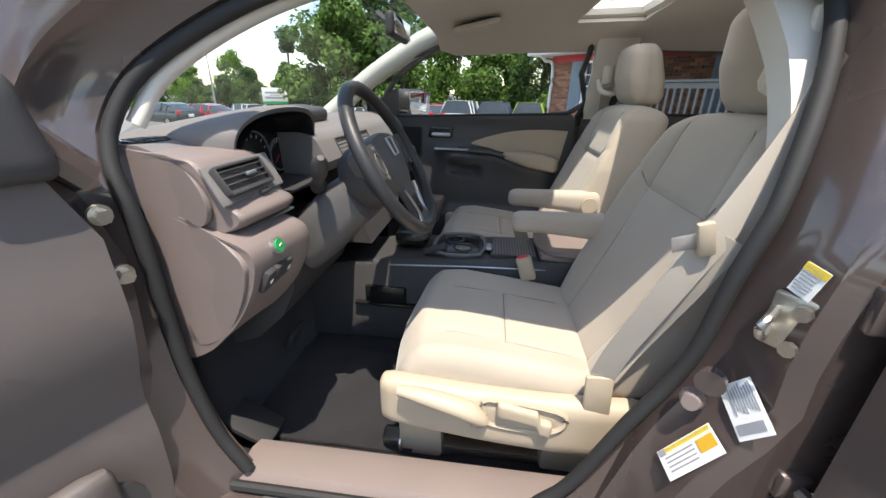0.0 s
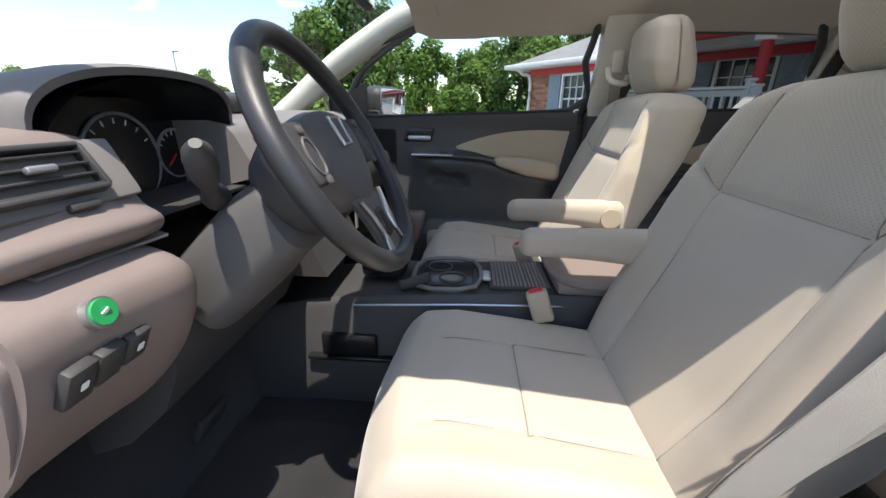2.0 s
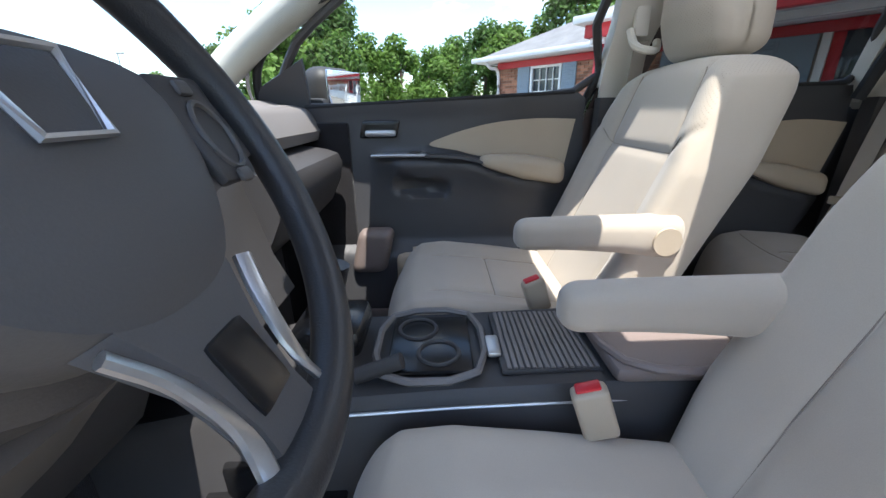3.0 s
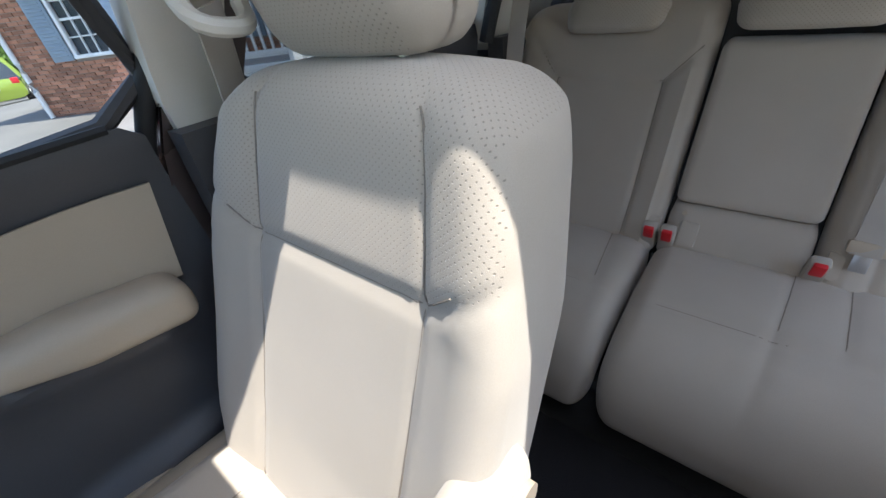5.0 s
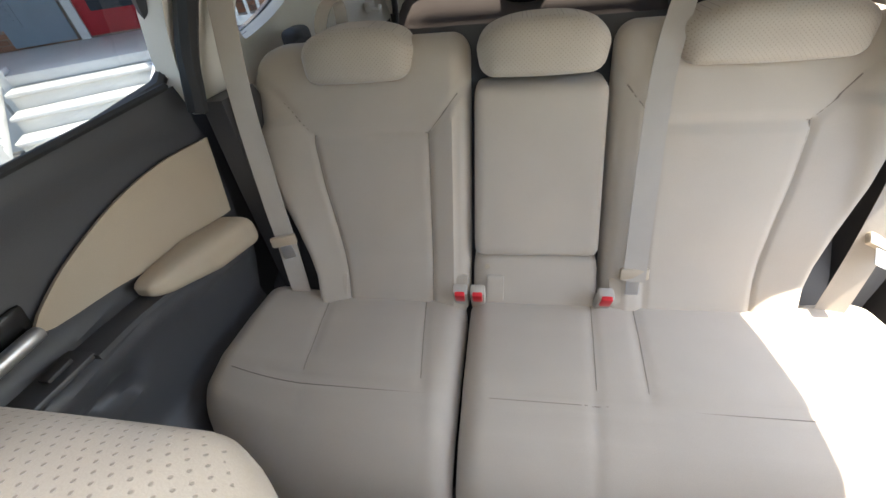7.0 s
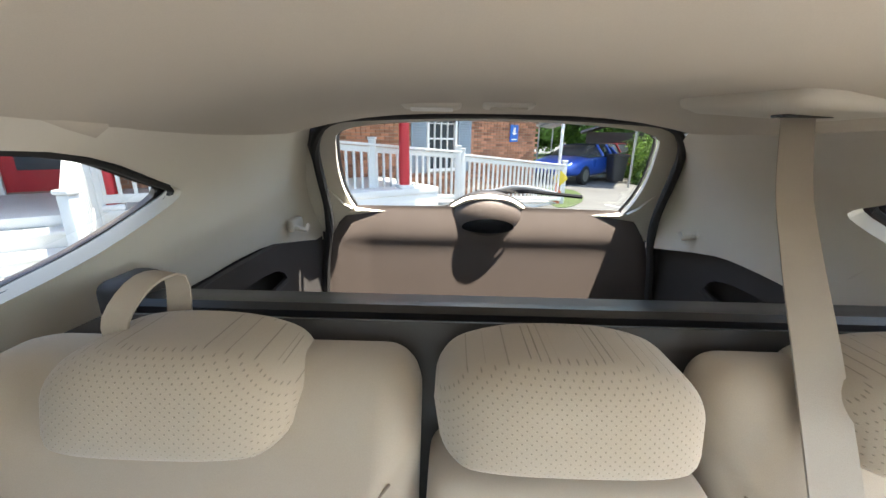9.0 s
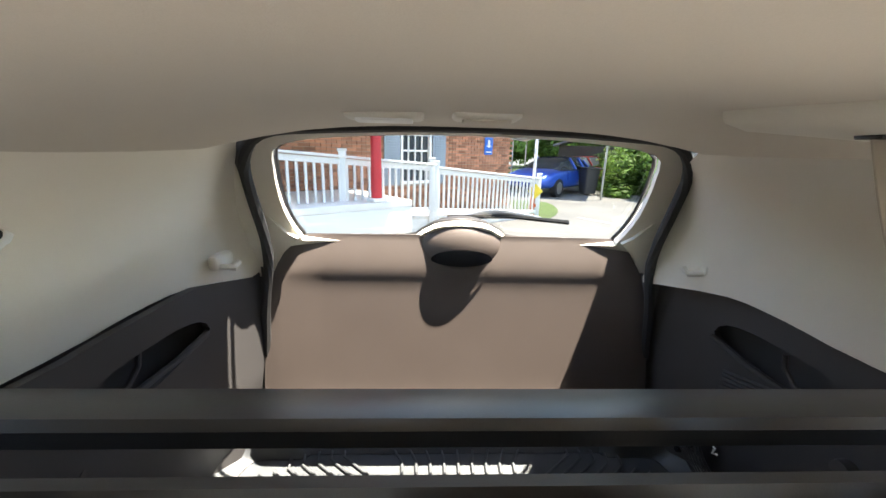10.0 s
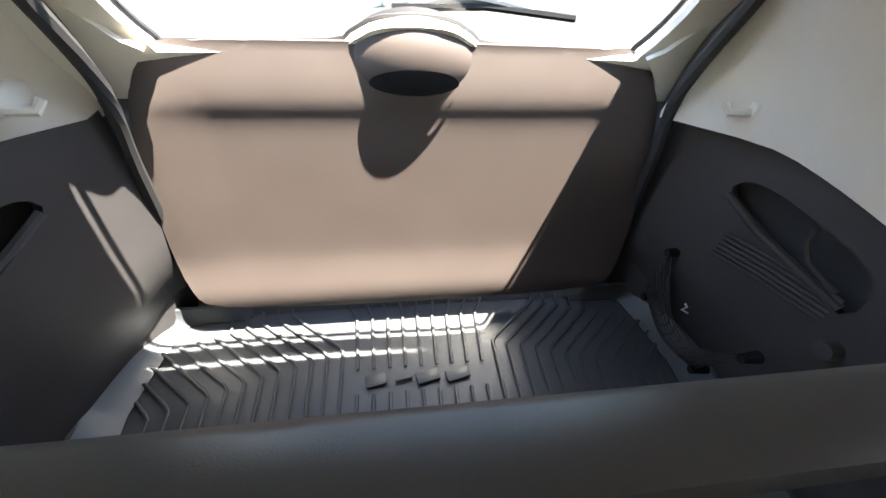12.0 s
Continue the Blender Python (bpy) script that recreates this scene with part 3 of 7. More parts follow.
for k in range(34):
    az = 112 + k * 1.5
    d = rt.uniform(58, 78)
    spots.append((d * math.cos(radians(az)), d * math.sin(radians(az)), rt.choice((0, 1, 2)), rt.uniform(0.34, 0.52)))
# trees from (12, -26) to (-26, -8) are unseen, added for reflections
spots += [(-20.0, 38, 3, 0.62), (-13.5, 36, 2, 1.15), (-10.5, 39, 1, 1.1), (-16, 42, 0, 0.85), (27, -14, 0, 0.75), (31, -18, 1, 0.9), (36, -13, 2, 0.8), (30, -10, 2, 0.8), (22, -20, 0, 0.8), (12, -26, 1, 1.0), (3, -30, 2, 1.0), (-8, -28, 0, 1.0), (-20, -22, 1, 1.0), (-26, -8, 2, 0.9), (38, -6, 1, 0.9), (41, -12, 0, 1.0)]
first = {}
for x, y, kind, s in spots:
    m = Matrix.Translation((x, y, ground_z(x, y) - 0.05)) @ Matrix.Rotation(rt.uniform(0, 6), 4, "Z") @ Matrix.Diagonal((s, s, s, 1))
    if kind not in first:
        first[kind] = True
        T[kind].matrix_basis = m
    else:
        copy_thing(T[kind], m @ Matrix.Diagonal((*[1 / c for c in T[kind].scale], 1)))


# ---- the car's shell ----
def rounded(poly, n=5):
    return [(p.x, p.y) for p in spline([(a, b, 0) for a, b in poly], n, True)]


def roof_z(x, y):
    """The lining's height over the cabin."""
    top = lerp(x, [(-0.25, 1.555), (0.1, 1.60), (0.6, 1.62), (1.2, 1.615), (1.8, 1.592), (2.25, 1.58), (2.45, 1.575)])
    return top - 0.10 * (abs(y) / 0.66) ** 3.2


MOON = (0.36, 0.612, 0.36)
ceiling_hole = rounded([(MOON[0], -MOON[2]), (MOON[1], -MOON[2]), (MOON[1], MOON[2]), (MOON[0], MOON[2])], 1)
roof_out = [(-0.20, 0.0), (-0.19, 0.35), (-0.13, 0.60), (0.5, 0.645), (1.3, 0.645), (1.9, 0.63), (2.2, 0.60), (2.31, 0.53), (2.34, 0.3), (2.345, 0.0), (2.34, -0.3), (2.31, -0.53), (2.2, -0.60), (1.9, -0.63), (1.3, -0.645), (0.5, -0.645), (-0.13, -0.60), (-0.19, -0.35)]
roof_out = rounded(roof_out, 3)
lone("ceiling", sheet(roof_out, lambda x, y: Vector((x, y, roof_z(x, y))), 0.012, 0.09, [ceiling_hole]), M_HEADLINER, "ivory woven cloth headliner of the car", "headliner", "structure")
car = thing("car_body", "brown metallic car body shell with open driver doors", "car body")
part("roof_panel", sheet([(u * 1.0, v * 1.12) for u, v in roof_out], lambda x, y: Vector((x * 1.02, y, roof_z(x, y * 0.9) + 0.045)), 0.012, 0.09, [ceiling_hole]), M_PAINT, car)
part("moonroof_frame", join(*[tube([(a, b, roof_z(a, b) + 0.03), (c, d, roof_z(c, d) + 0.03)], 0.028, 8) for a, b, c, d in ((MOON[0], -MOON[2], MOON[0], MOON[2]), (MOON[1], -MOON[2], MOON[1], MOON[2]), (MOON[0], -MOON[2], MOON[1], -MOON[2]), (MOON[0], MOON[2], MOON[1], MOON[2]))]), M_HEADLINER, car)

# floor, tunnel and sills
part("floor_pan", block((0.15, 0, 0.37), (2.2, 1.46, 0.05), 0.01), M_CARPET, car, "dark grey cabin carpet")
part("toe_board", block((-0.62, 0, 0.55), (0.05, 1.46, 0.5), 0.02), M_CARPET, car)
part("seat_pan", block((1.10, 0, 0.42), (0.45, 1.44, 0.30), 0.03), M_CARPET, car)
# panels added under the dash to block light leaking in from the front
part("firewall_filler", join(block((-0.72, 0, 0.80), (0.04, 1.56, 0.62), 0.01), *[block((-0.67, s * 0.76, 0.80), (0.14, 0.03, 0.62), 0.01) for s in (-1, 1)]), M_CARPET, car, "dark panels added at the bulkhead to block stray light")
# block added to close a light leak at the passenger footwell
part("kick_panel_filler", block((-0.53, 0.765, 0.75), (0.42, 0.03, 0.80), 0.01), M_CARPET, car)
part("underbody", block((0.9, 0, 0.27), (3.9, 1.66, 0.1), 0.03), M_BLACK, car)
for s in (-1, 1):
    part("sill_trim", loft([[Vector((x, s * y, z)) for y, z in ((0.68, 0.41), (0.70, 0.455), (0.735, 0.468), (0.80, 0.462), (0.82, 0.44), (0.82, 0.36), (0.68, 0.36))] for x in np.linspace(-0.5, 0.34, 12)]), M_TAUPE, car, "taupe plastic door sill cover")
    part("sill_seal", tube([(x, s * 0.825, 0.448) for x in np.linspace(-0.5, 0.30, 8)], 0.012, 8), M_RUBBER, car)
    part("outer_sill", loft([[Vector((x, s * y, z)) for y, z in ((0.82, 0.43), (0.85, 0.425), (0.89, 0.40), (0.90, 0.36), (0.90, 0.22), (0.82, 0.22))] for x in np.linspace(-0.62, 0.5, 8)]), M_PAINT, car)
    part("step_plate", loft([[Vector((x, s * y, z)) for y, z in ((0.832, 0.434), (0.885, 0.412), (0.886, 0.405), (0.832, 0.425))] for x in np.linspace(-0.42, 0.30, 8)]), M_BLACK, car)

# driver's door opening: A pillar, cant rail, B pillar, in painted steel with a rubber seal
OPEN_IN = [(-0.47, 0.475), (-0.53, 0.60), (-0.565, 0.80), (-0.578, 1.09), (-0.606, 1.20), (-0.608, 1.26), (-0.575, 1.335), (-0.492, 1.405), (-0.378, 1.469), (-0.25, 1.513), (-0.10, 1.545), (0.15, 1.562), (0.50, 1.553), (0.565, 1.50), (0.548, 1.377), (0.49, 1.20), (0.456, 1.073), (0.425, 0.894), (0.352, 0.74), (0.27, 0.56), (0.20, 0.475)]


def frame_y(x, z, out):
    y = 0.80 + out
    if z > 1.15:
        y -= 0.23 * ((z - 1.15) / 0.42) ** 1.35
    return y


for s in (-1, 1):
    curve = [Vector((p.x, s * frame_y(p.x, p.y, 0.0), p.y)) for p in spline([(a, b, 0) for a, b in OPEN_IN], 4)]
    part("door_seal", tube(curve, 0.014, 10), M_RUBBER, car, "black rubber door seal")
    # flange rings from the seal outwards: reveal then outer skin
    mid = Vector((-0.03, 0, 1.0))

    def grown(p, k, out, drop=0.0):
        d = Vector((p.x - mid.x, 0, p.z - mid.z))
        q = p + d.normalized() * k
        return Vector((q.x, s * (abs(p.y) + out), q.z - drop))

    rings = [[grown(p, k, out) for p in curve] for k, out in ((0.012, -0.03), (0.022, 0.004), (0.05, 0.02), (0.075, 0.045), (0.085, 0.085), (0.11, 0.095), (0.15, 0.10))[:7 if s < 0 else 3]]
    part("door_frame", loft(rings, caps=False, closed=False), M_PAINT, car, "brown painted steel door opening")

PIL_X = [(0.5, 0.30), (0.74, 0.365), (0.894, 0.435), (1.07, 0.472), (1.2, 0.502), (1.38, 0.562), (1.52, 0.578)]


def pil_g(z):
    """How far the pillar's outer face lies behind its seal edge."""
    return lerp(z, [(0.6, 0.035), (0.78, 0.036), (0.88, 0.046), (1.0, 0.014), (1.1, 0.006), (1.5, 0.006)])


# B pillar face on the driver's side, wide and deep, with latch and labels
for s in (-1, 1):
    pil = []
    for z in np.linspace(0.5, 1.52, 16):
        x0 = lerp(z, [(0.5, 0.30), (0.74, 0.365), (0.894, 0.435), (1.07, 0.472), (1.2, 0.502), (1.38, 0.562), (1.52, 0.578)])
        yy = frame_y(0, z, 0.0)
        w = lerp(z, [(0.5, 0.30), (0.75, 0.22), (0.95, 0.17), (1.2, 0.13), (1.52, 0.10)])
        pil.append([Vector((x0, s * (yy - 0.03), z)), Vector((x0 + 0.004, s * (yy + 0.03), z)), Vector((x0 + pil_g(z), s * (yy + 0.06), z)), Vector((x0 + pil_g(z) + 0.014, s * (yy + 0.11), z)), Vector((x0 + pil_g(z) + 0.04, s * (yy + 0.128), z)), Vector((x0 + w, s * (yy + 0.12), z)), Vector((x0 + w + 0.01, s * (yy - 0.02), z))])
    part("b_pillar", loft(pil), M_PAINT, car, "brown painted door pillar")
# interior trims of the pillars
for s in (-1, 1):
    f = on_side(s)
    a_in = spline([(-0.98, 0.71, 1.08), (-0.76, 0.70, 1.24), (-0.61, 0.695, 1.36), (-0.41, 0.66, 1.482), (-0.19, 0.61, 1.582), (0.05, 0.595, 1.61)] if s > 0 else [(x + 0.012, 0.036 - frame_y(x, z, 0.0), z - 0.004) for x, z in OPEN_IN[5:12]], 6)
    part("a_pillar_trim", tube(a_in, 0.06 if s > 0 else 0.020, 12, flat=0.8), M_IVORY, car, "ivory plastic windscreen pillar trim")
    part("cant_rail_trim", tube(spline([(-0.2, s * 0.62, 1.56), (0.3, s * 0.615, 1.585), (0.9, s * 0.62, 1.58), (1.5, s * 0.62, 1.555), (1.75, s * 0.625, 1.53)], 5), 0.042, 10), M_HEADLINER, car)
    part("b_pillar_trim", sheet(rounded([(0.525, 1.20), (0.60, 1.20), (0.64, 1.40), (0.66, 1.58), (0.50, 1.58), (0.515, 1.40)], 3), on_side(s, -0.035), 0.05, 0.06), M_IVORY, car, "ivory upper belt pillar trim")
    part("b_pillar_lower", sheet([(0.50, 0.46), (0.66, 0.46), (0.63, 1.215), (0.51, 1.215)], on_side(s, -0.03), 0.05, 0.1), M_BLACK, car)
    part("c_pillar_trim", sheet(rounded([(1.405, 1.19), (1.50, 1.19), (1.56, 1.25), (1.585, 1.36), (1.56, 1.50), (1.50, 1.58), (1.29, 1.58), (1.33, 1.45)], 3), on_side(s, -0.035), 0.05, 0.06), M_IVORY, car, "ivory rear pillar trim")
    part("inner_side", sheet([(1.28, 0.42), (1.68, 0.42), (1.68, 1.19), (1.40, 1.19), (1.36, 0.95)], on_side(s, 0.05), 0.01, 0.1), M_BLACK, car)
    part("c_pillar_lower", sheet([(1.36, 0.45), (1.62, 0.45), (1.62, 1.0), (1.53, 1.20), (1.40, 1.205), (1.385, 1.0)], on_side(s, -0.045), 0.05, 0.1), M_BLACK, car)
    # quarter trim round the small rear side window
    qwin = rounded([(1.61, 1.36), (1.60, 1.47), (1.75, 1.467), (1.92, 1.415), (1.995, 1.385), (1.96, 1.35), (1.84, 1.302), (1.71, 1.275), (1.66, 1.28)], 3)
    outer = rounded([(1.555, 1.17), (1.70, 1.15), (2.05, 1.150), (2.20, 1.170), (2.32, 1.182), (2.48, 1.158), (2.515, 1.165), (2.485, 1.30), (2.43, 1.42), (2.37, 1.52), (2.20, 1.575), (1.9, 1.585), (1.54, 1.585)], 3)
    part("quarter_trim", sheet(outer, on_side(s, -0.01), 0.03, 0.045, [qwin]), M_IVORY, car, "ivory cargo side trim round the rear quarter window")
    gl = part("quarter_glass", sheet(qwin, on_side(s, 0.022), 0, 0.08), M_DARKGLASS, car)
    gl.visible_shadow = False
    part("quarter_seal", tube([on_side(s, 0.012)(a, b) for a, b in qwin], 0.007, 6, closed=True), M_RUBBER, car)
    low = [(1.60, 0.58), (2.495, 0.58), (2.50, 1.168), (2.48, 1.160), (2.32, 1.184), (2.20, 1.172), (2.05, 1.152), (1.60, 1.152)]
    pocket = rounded([(2.07, 0.99), (2.08, 1.075), (2.22, 1.105), (2.32, 1.10), (2.335, 1.055), (2.20, 1.015)], 3)
    part("cargo_side_trim", sheet(low, lambda x, z: Vector((x, s * (side_y(x, z) - 0.028 + 0.038 * max(0, min(1, (x - 2.2) / 0.25)) + 0.055 * max(0, min(1, (0.80 - z) / 0.15))), z)), 0.02, 0.06, [pocket]), M_BLACK, car, "black plastic cargo side panel with cubby")
    part("cargo_recess", sheet([(1.6, 0.57), (2.50, 0.57), (2.50, 1.185), (2.05, 1.18), (1.6, 1.18)], on_side(s, 0.038), 0.01, 0.1), M_BLACK, car)
    part("cubby_lip", tube([on_side(s, -0.03)(a, b) for a, b in ((2.075, 1.0), (2.15, 1.01), (2.25, 1.03), (2.33, 1.065))], 0.009, 8), M_BLACK, car)
    part("cubby_lip", tube([on_side(s, -0.02)(a, b) for a, b in ((2.10, 1.012), (2.16, 1.03), (2.185, 1.06), (2.19, 1.09))], 0.006, 8), M_BLACK, car)
    hk = part("bag_hook", soft_box((0.085, 0.03, 0.042), 0.014, (5, 4, 4), lambda p: p + Vector((2.40, s * 0.625, 1.23))), M_IVORY, car, "ivory cargo bag hook")
    part("hook_lip", tube([(2.37, s * 0.615, 1.222), (2.385, s * 0.585, 1.215), (2.40, s * 0.58, 1.228)], 0.008, 8), M_IVORY, hk)

# passenger front quarter: windscreen, cowl, header
ws = sheet([(-1, 0), (1, 0), (1, 1), (-1, 1)], lambda u, v: Vector((-1.02 + 0.86 * v + 0.10 * u * u * (1 - 0.3 * v), u * (0.70 - 0.10 * v), 1.12 + 0.475 * v - 0.02 * u * u)), 0, 0.15)
gl = part("windscreen", ws, M_GLASS, car)
gl.visible_shadow = False
part("windscreen_edge", tube([(-0.16 + 0.07 * u * u, u * 0.60, 1.575 - 0.02 * u * u) for u in np.linspace(-1, 1, 15)], 0.016, 8), M_BLACK, car)
part("cowl", sheet([(-1.2, -0.8), (-0.95, -0.8), (-0.95, 0.8), (-1.2, 0.8)], lambda x, y: Vector((x + 0.1 * (y / 0.8) ** 2, y, 1.105)), 0.02, 0.2), M_BLACK, car)
part("bonnet", sheet([(-2.1, -0.78), (-1.12, -0.82), (-1.12, 0.82), (-2.1, 0.78)], lambda x, y: Vector((x, y, 1.085 - 0.22 * ((-1.12 - x) / 1.0) ** 2 - 0.06 * (y / 0.8) ** 2)), 0.02, 0.15), M_PAINT, car)
for s in (-1, 1):
    part("front_wing", loft([[Vector((x, s * y, z)) for y, z in ((0.76, 1.07 - 0.2 * ((-0.6 - x) / 1.4) ** 2), (0.88, 1.02 - 0.2 * ((-0.6 - x) / 1.4) ** 2), (0.91, 0.8), (0.905, 0.45), (0.75, 0.45))] for x in np.linspace(-2.1, -0.63, 10)]), M_PAINT, car)
    part("rear_wing", loft([[Vector((x, s * (y - 0.16 * max(0, (x - 1.9) / 0.75) ** 2), z)) for y, z in ((0.84, 1.20), (0.905, 1.05), (0.91, 0.8), (0.90, 0.45), (0.84, 0.45))] for x in np.linspace(1.55, 2.68, 10)]), M_PAINT, car)
    part("outer_pillar", sheet(outer, on_side(s, 0.045), 0.01, 0.06, [qwin]), M_PAINT, car)
    for wx in (-1.05, 1.57):
        w = part("wheel", tube([(wx, s * 0.70, 0.33), (wx, s * 0.90, 0.33)], 0.33, 28), M_RUBBER, car)
        part("rim", tube([(wx, s * 0.895, 0.33), (wx, s * 0.91, 0.33)], 0.22, 20), M_SILVER, w)

# ---- liftgate ----
gate = thing("liftgate", "closed liftgate with dark taupe inner trim and rear window", "liftgate")
GLASS = rounded([(-0.475, 0.012), (-0.44, 0.0), (-0.17, 0.0), (-0.12, 0.022), (-0.06, 0.05), (0.06, 0.05), (0.12, 0.022), (0.17, 0.0), (0.44, 0.0), (0.475, 0.012), (0.50, 0.10), (0.495, 0.21), (0.465, 0.27), (0.3, 0.295), (0.0, 0.305), (-0.3, 0.295), (-0.465, 0.27), (-0.495, 0.21), (-0.50, 0.10)], 3)


def gate_pt(y, v, out=0.0):
    """Up the liftgate: v from 0 at the sill of its window."""
    return Vector((2.62 - 0.55 * v - 0.10 * (y / 0.55) ** 2 * 0.4 + out, y * (1 - 0.0 * v), 1.255 + v))


frame_out = rounded([(-0.595, -0.10), (-0.535, -0.08), (-0.49, -0.035), (-0.40, -0.02), (0.40, -0.02), (0.49, -0.035), (0.535, -0.08), (0.595, -0.10), (0.605, 0.10), (0.60, 0.24), (0.55, 0.322), (0.3, 0.336), (0.0, 0.343), (-0.3, 0.336), (-0.55, 0.322), (-0.60, 0.24), (-0.60, 0.10)], 3)
part("window_surround", sheet(frame_out, lambda y, v: gate_pt(y, v, -0.012), 0.02, 0.05, [GLASS]), M_IVORY, gate, "ivory plastic rear window surround")
gl = part("rear_window", sheet(GLASS, lambda y, v: gate_pt(y, v, 0.012), 0, 0.1), M_DARKGLASS, gate)
gl.visible_shadow = False
part("window_seal", tube([gate_pt(a, b, 0.003) for a, b in GLASS], 0.006, 6, closed=True), M_RUBBER, gate)
trim_out = rounded([(-0.525, 1.205), (-0.562, 1.10), (-0.575, 0.85), (-0.555, 0.73), (-0.49, 0.685), (-0.2, 0.668), (0.2, 0.668), (0.49, 0.685), (0.555, 0.73), (0.575, 0.85), (0.562, 1.10), (0.525, 1.205), (0.475, 1.252), (0.2, 1.262), (-0.2, 1.262), (-0.475, 1.252)], 3)


def trim_x(y, z):
    # a sloping ledge under the glass, then a recessed field that swells out again towards its foot
    ledge = 1 / (1 + math.exp((z - 1.145) / 0.016))
    side = max(0.0, min(1.0, (0.535 - abs(y)) / 0.12)) ** 0.8
    low = 1 / (1 + math.exp(-(z - 0.775) / 0.016))
    x = 2.60 - 0.42 * max(0.0, min(0.105, 1.255 - z)) - 0.245 * max(0.0, 1.15 - z)
    deep = 0.012 * max(0.0, min(1.0, (z - 0.775) / 0.36)) ** 0.8
    return x + deep * ledge * side * low - 0.006 * (1 - low) - 0.03 * bumpf(z - 0.70, 0.05) * 0.4


part("inner_trim", sheet(trim_out, lambda y, z: Vector((trim_x(y, z), y, z)), 0.02, 0.012, flip=True), M_GATE, gate, "dark taupe moulded plastic tailgate trim")
# wiper motor cover: a dome over the middle of the window sill, with a black patch for the grip's shade
def dome_pt(y, z, proud=0.0):
    k = 1 - (y / 0.15) ** 2 - ((z - 1.215) / 0.105) ** 2
    return Vector((2.618 - (0.082 + proud) * math.sqrt(max(0.0, k)) - proud, y, z))


mc = []
for k in range(11):
    t = k / 10
    mc.append([dome_pt(0.15 * (1 - t) * math.cos(a), 1.215 + 0.105 * (1 - t) * math.sin(a)) for a in np.linspace(0, 2 * math.pi, 33)[:-1]])
part("wiper_motor_cover", loft(mc, caps=False), M_GATE, gate, "domed dark taupe wiper motor cover")
# proud black patch paints the shade inside the pull pocket
part("pull_handle_shade", loft([[dome_pt(0.092 * k * math.cos(a), 1.198 + 0.034 * k * (math.sin(a) if math.sin(a) > 0 else 0.55 * math.sin(a)), 0.004) for a in np.linspace(0, 2 * math.pi, 33)[:-1]] for k in (1.0, 0.7, 0.4, 0.1)]), M_GLOSSBLACK, gate, "black patch painted as the shaded pull handle pocket")
for k in (-1, 1):
    part("corner_trim", sheet([(k * y, z) for y, z in ((0.472, 1.262), (0.525, 1.212), (0.552, 1.165), (0.61, 1.165), (0.615, 1.33), (0.545, 1.33), (0.503, 1.28))], lambda y, z: Vector((2.556 - 0.30 * (z - 1.2), y, z)), 0.012, 0.03), M_IVORY, gate, "ivory corner trim below the rear window")
part("latch_cover", join(*[block(c, sz, 0.001) for c, sz in (((2.505, 0.0, 0.742), (0.004, 0.075, 0.002)), ((2.505, -0.037, 0.715), (0.004, 0.002, 0.055)), ((2.505, 0.037, 0.715), (0.004, 0.002, 0.055)))]), M_GLOSSBLACK, gate)
part("outer_skin", sheet([(-0.80, 0.45), (0.80, 0.45), (0.78, 1.15), (0.62, 1.22), (-0.62, 1.22), (-0.78, 1.15)], lambda y, z: Vector((2.70 - 0.05 * (y / 0.8) ** 2, y, z)), 0.02, 0.1), M_PAINT, gate)
seal = rounded([(-0.545, 1.18), (-0.565, 1.05), (-0.575, 0.85), (-0.555, 0.72), (-0.48, 0.668), (0, 0.655), (0.48, 0.668), (0.555, 0.72), (0.575, 0.85), (0.565, 1.05), (0.545, 1.18), (0.535, 1.28), (0.54, 1.40), (0.535, 1.48), (0.485, 1.54), (0.35, 1.558), (0.0, 1.568), (-0.35, 1.558), (-0.485, 1.54), (-0.535, 1.48), (-0.54, 1.40), (-0.535, 1.28)], 3)


def seal_pt(y, z):
    return Vector((lerp(z, [(0.64, 2.485), (0.85, 2.49), (1.2, 2.485), (1.35, 2.43), (1.5, 2.375), (1.6, 2.35)]), y, z))


part("tailgate_seal", tube([seal_pt(a, b) for a, b in seal], 0.014, 8, closed=True), M_RUBBER, car, "black rubber tailgate opening seal")
jamb = [[Vector((seal_pt(a, b).x + dx * lerp(b, [(1.15, 1.0), (1.45, 0.2)]), a * k, 1.1 + (b - 1.1) * k)) for a, b in seal] for dx, k in ((0.0, 1.0), (0.03, 1.03), (0.06, 1.05), (0.15, 1.06))]
part("tailgate_jamb", loft(jamb, caps=False), M_BLACK, car, "dark tailgate opening jamb")
jf = part("jamb_filler", loft([[Vector((seal_pt(a, b).x + 0.012, a * k, 1.1 + (b - 1.1) * k)) for a, b in seal] for k in (1.0, 1.08, 1.16)], caps=False), M_BLACK, car)
jf.data.materials.append(M_IVORY)
for poly in jf.data.polygons:
    poly.material_index = int(poly.center.z > 1.20)
wp = thing("rear_wiper", "black rear window wiper with pale arm", "wiper")
part("arm", tube(spline([(2.68, 0.0, 1.30), (2.675, -0.12, 1.325), (2.68, -0.28, 1.30)], 5), [0.016] + [0.010] * 9 + [0.006], 8), M_SILVER, wp)
part("blade", tube([(2.672, 0.04, 1.305), (2.672, -0.16, 1.312), (2.672, -0.36, 1.295)], 0.008, 6), M_RUBBER, wp)

# cargo floor, mat, cover bar
cargo = part("cargo_floor", block((2.04, 0, 0.56), (1.05, 1.40, 0.05), 0.01), M_CARPET, car, "black cargo floor carpet")
part("tailgate_sill", sheet([(-0.60, 0), (0.60, 0), (0.60, 1), (-0.60, 1)], lambda y, v: Vector((2.44 + 0.08 * v, y, 0.60 + 0.05 * v)), 0.02, 0.1), M_BLACK, car)


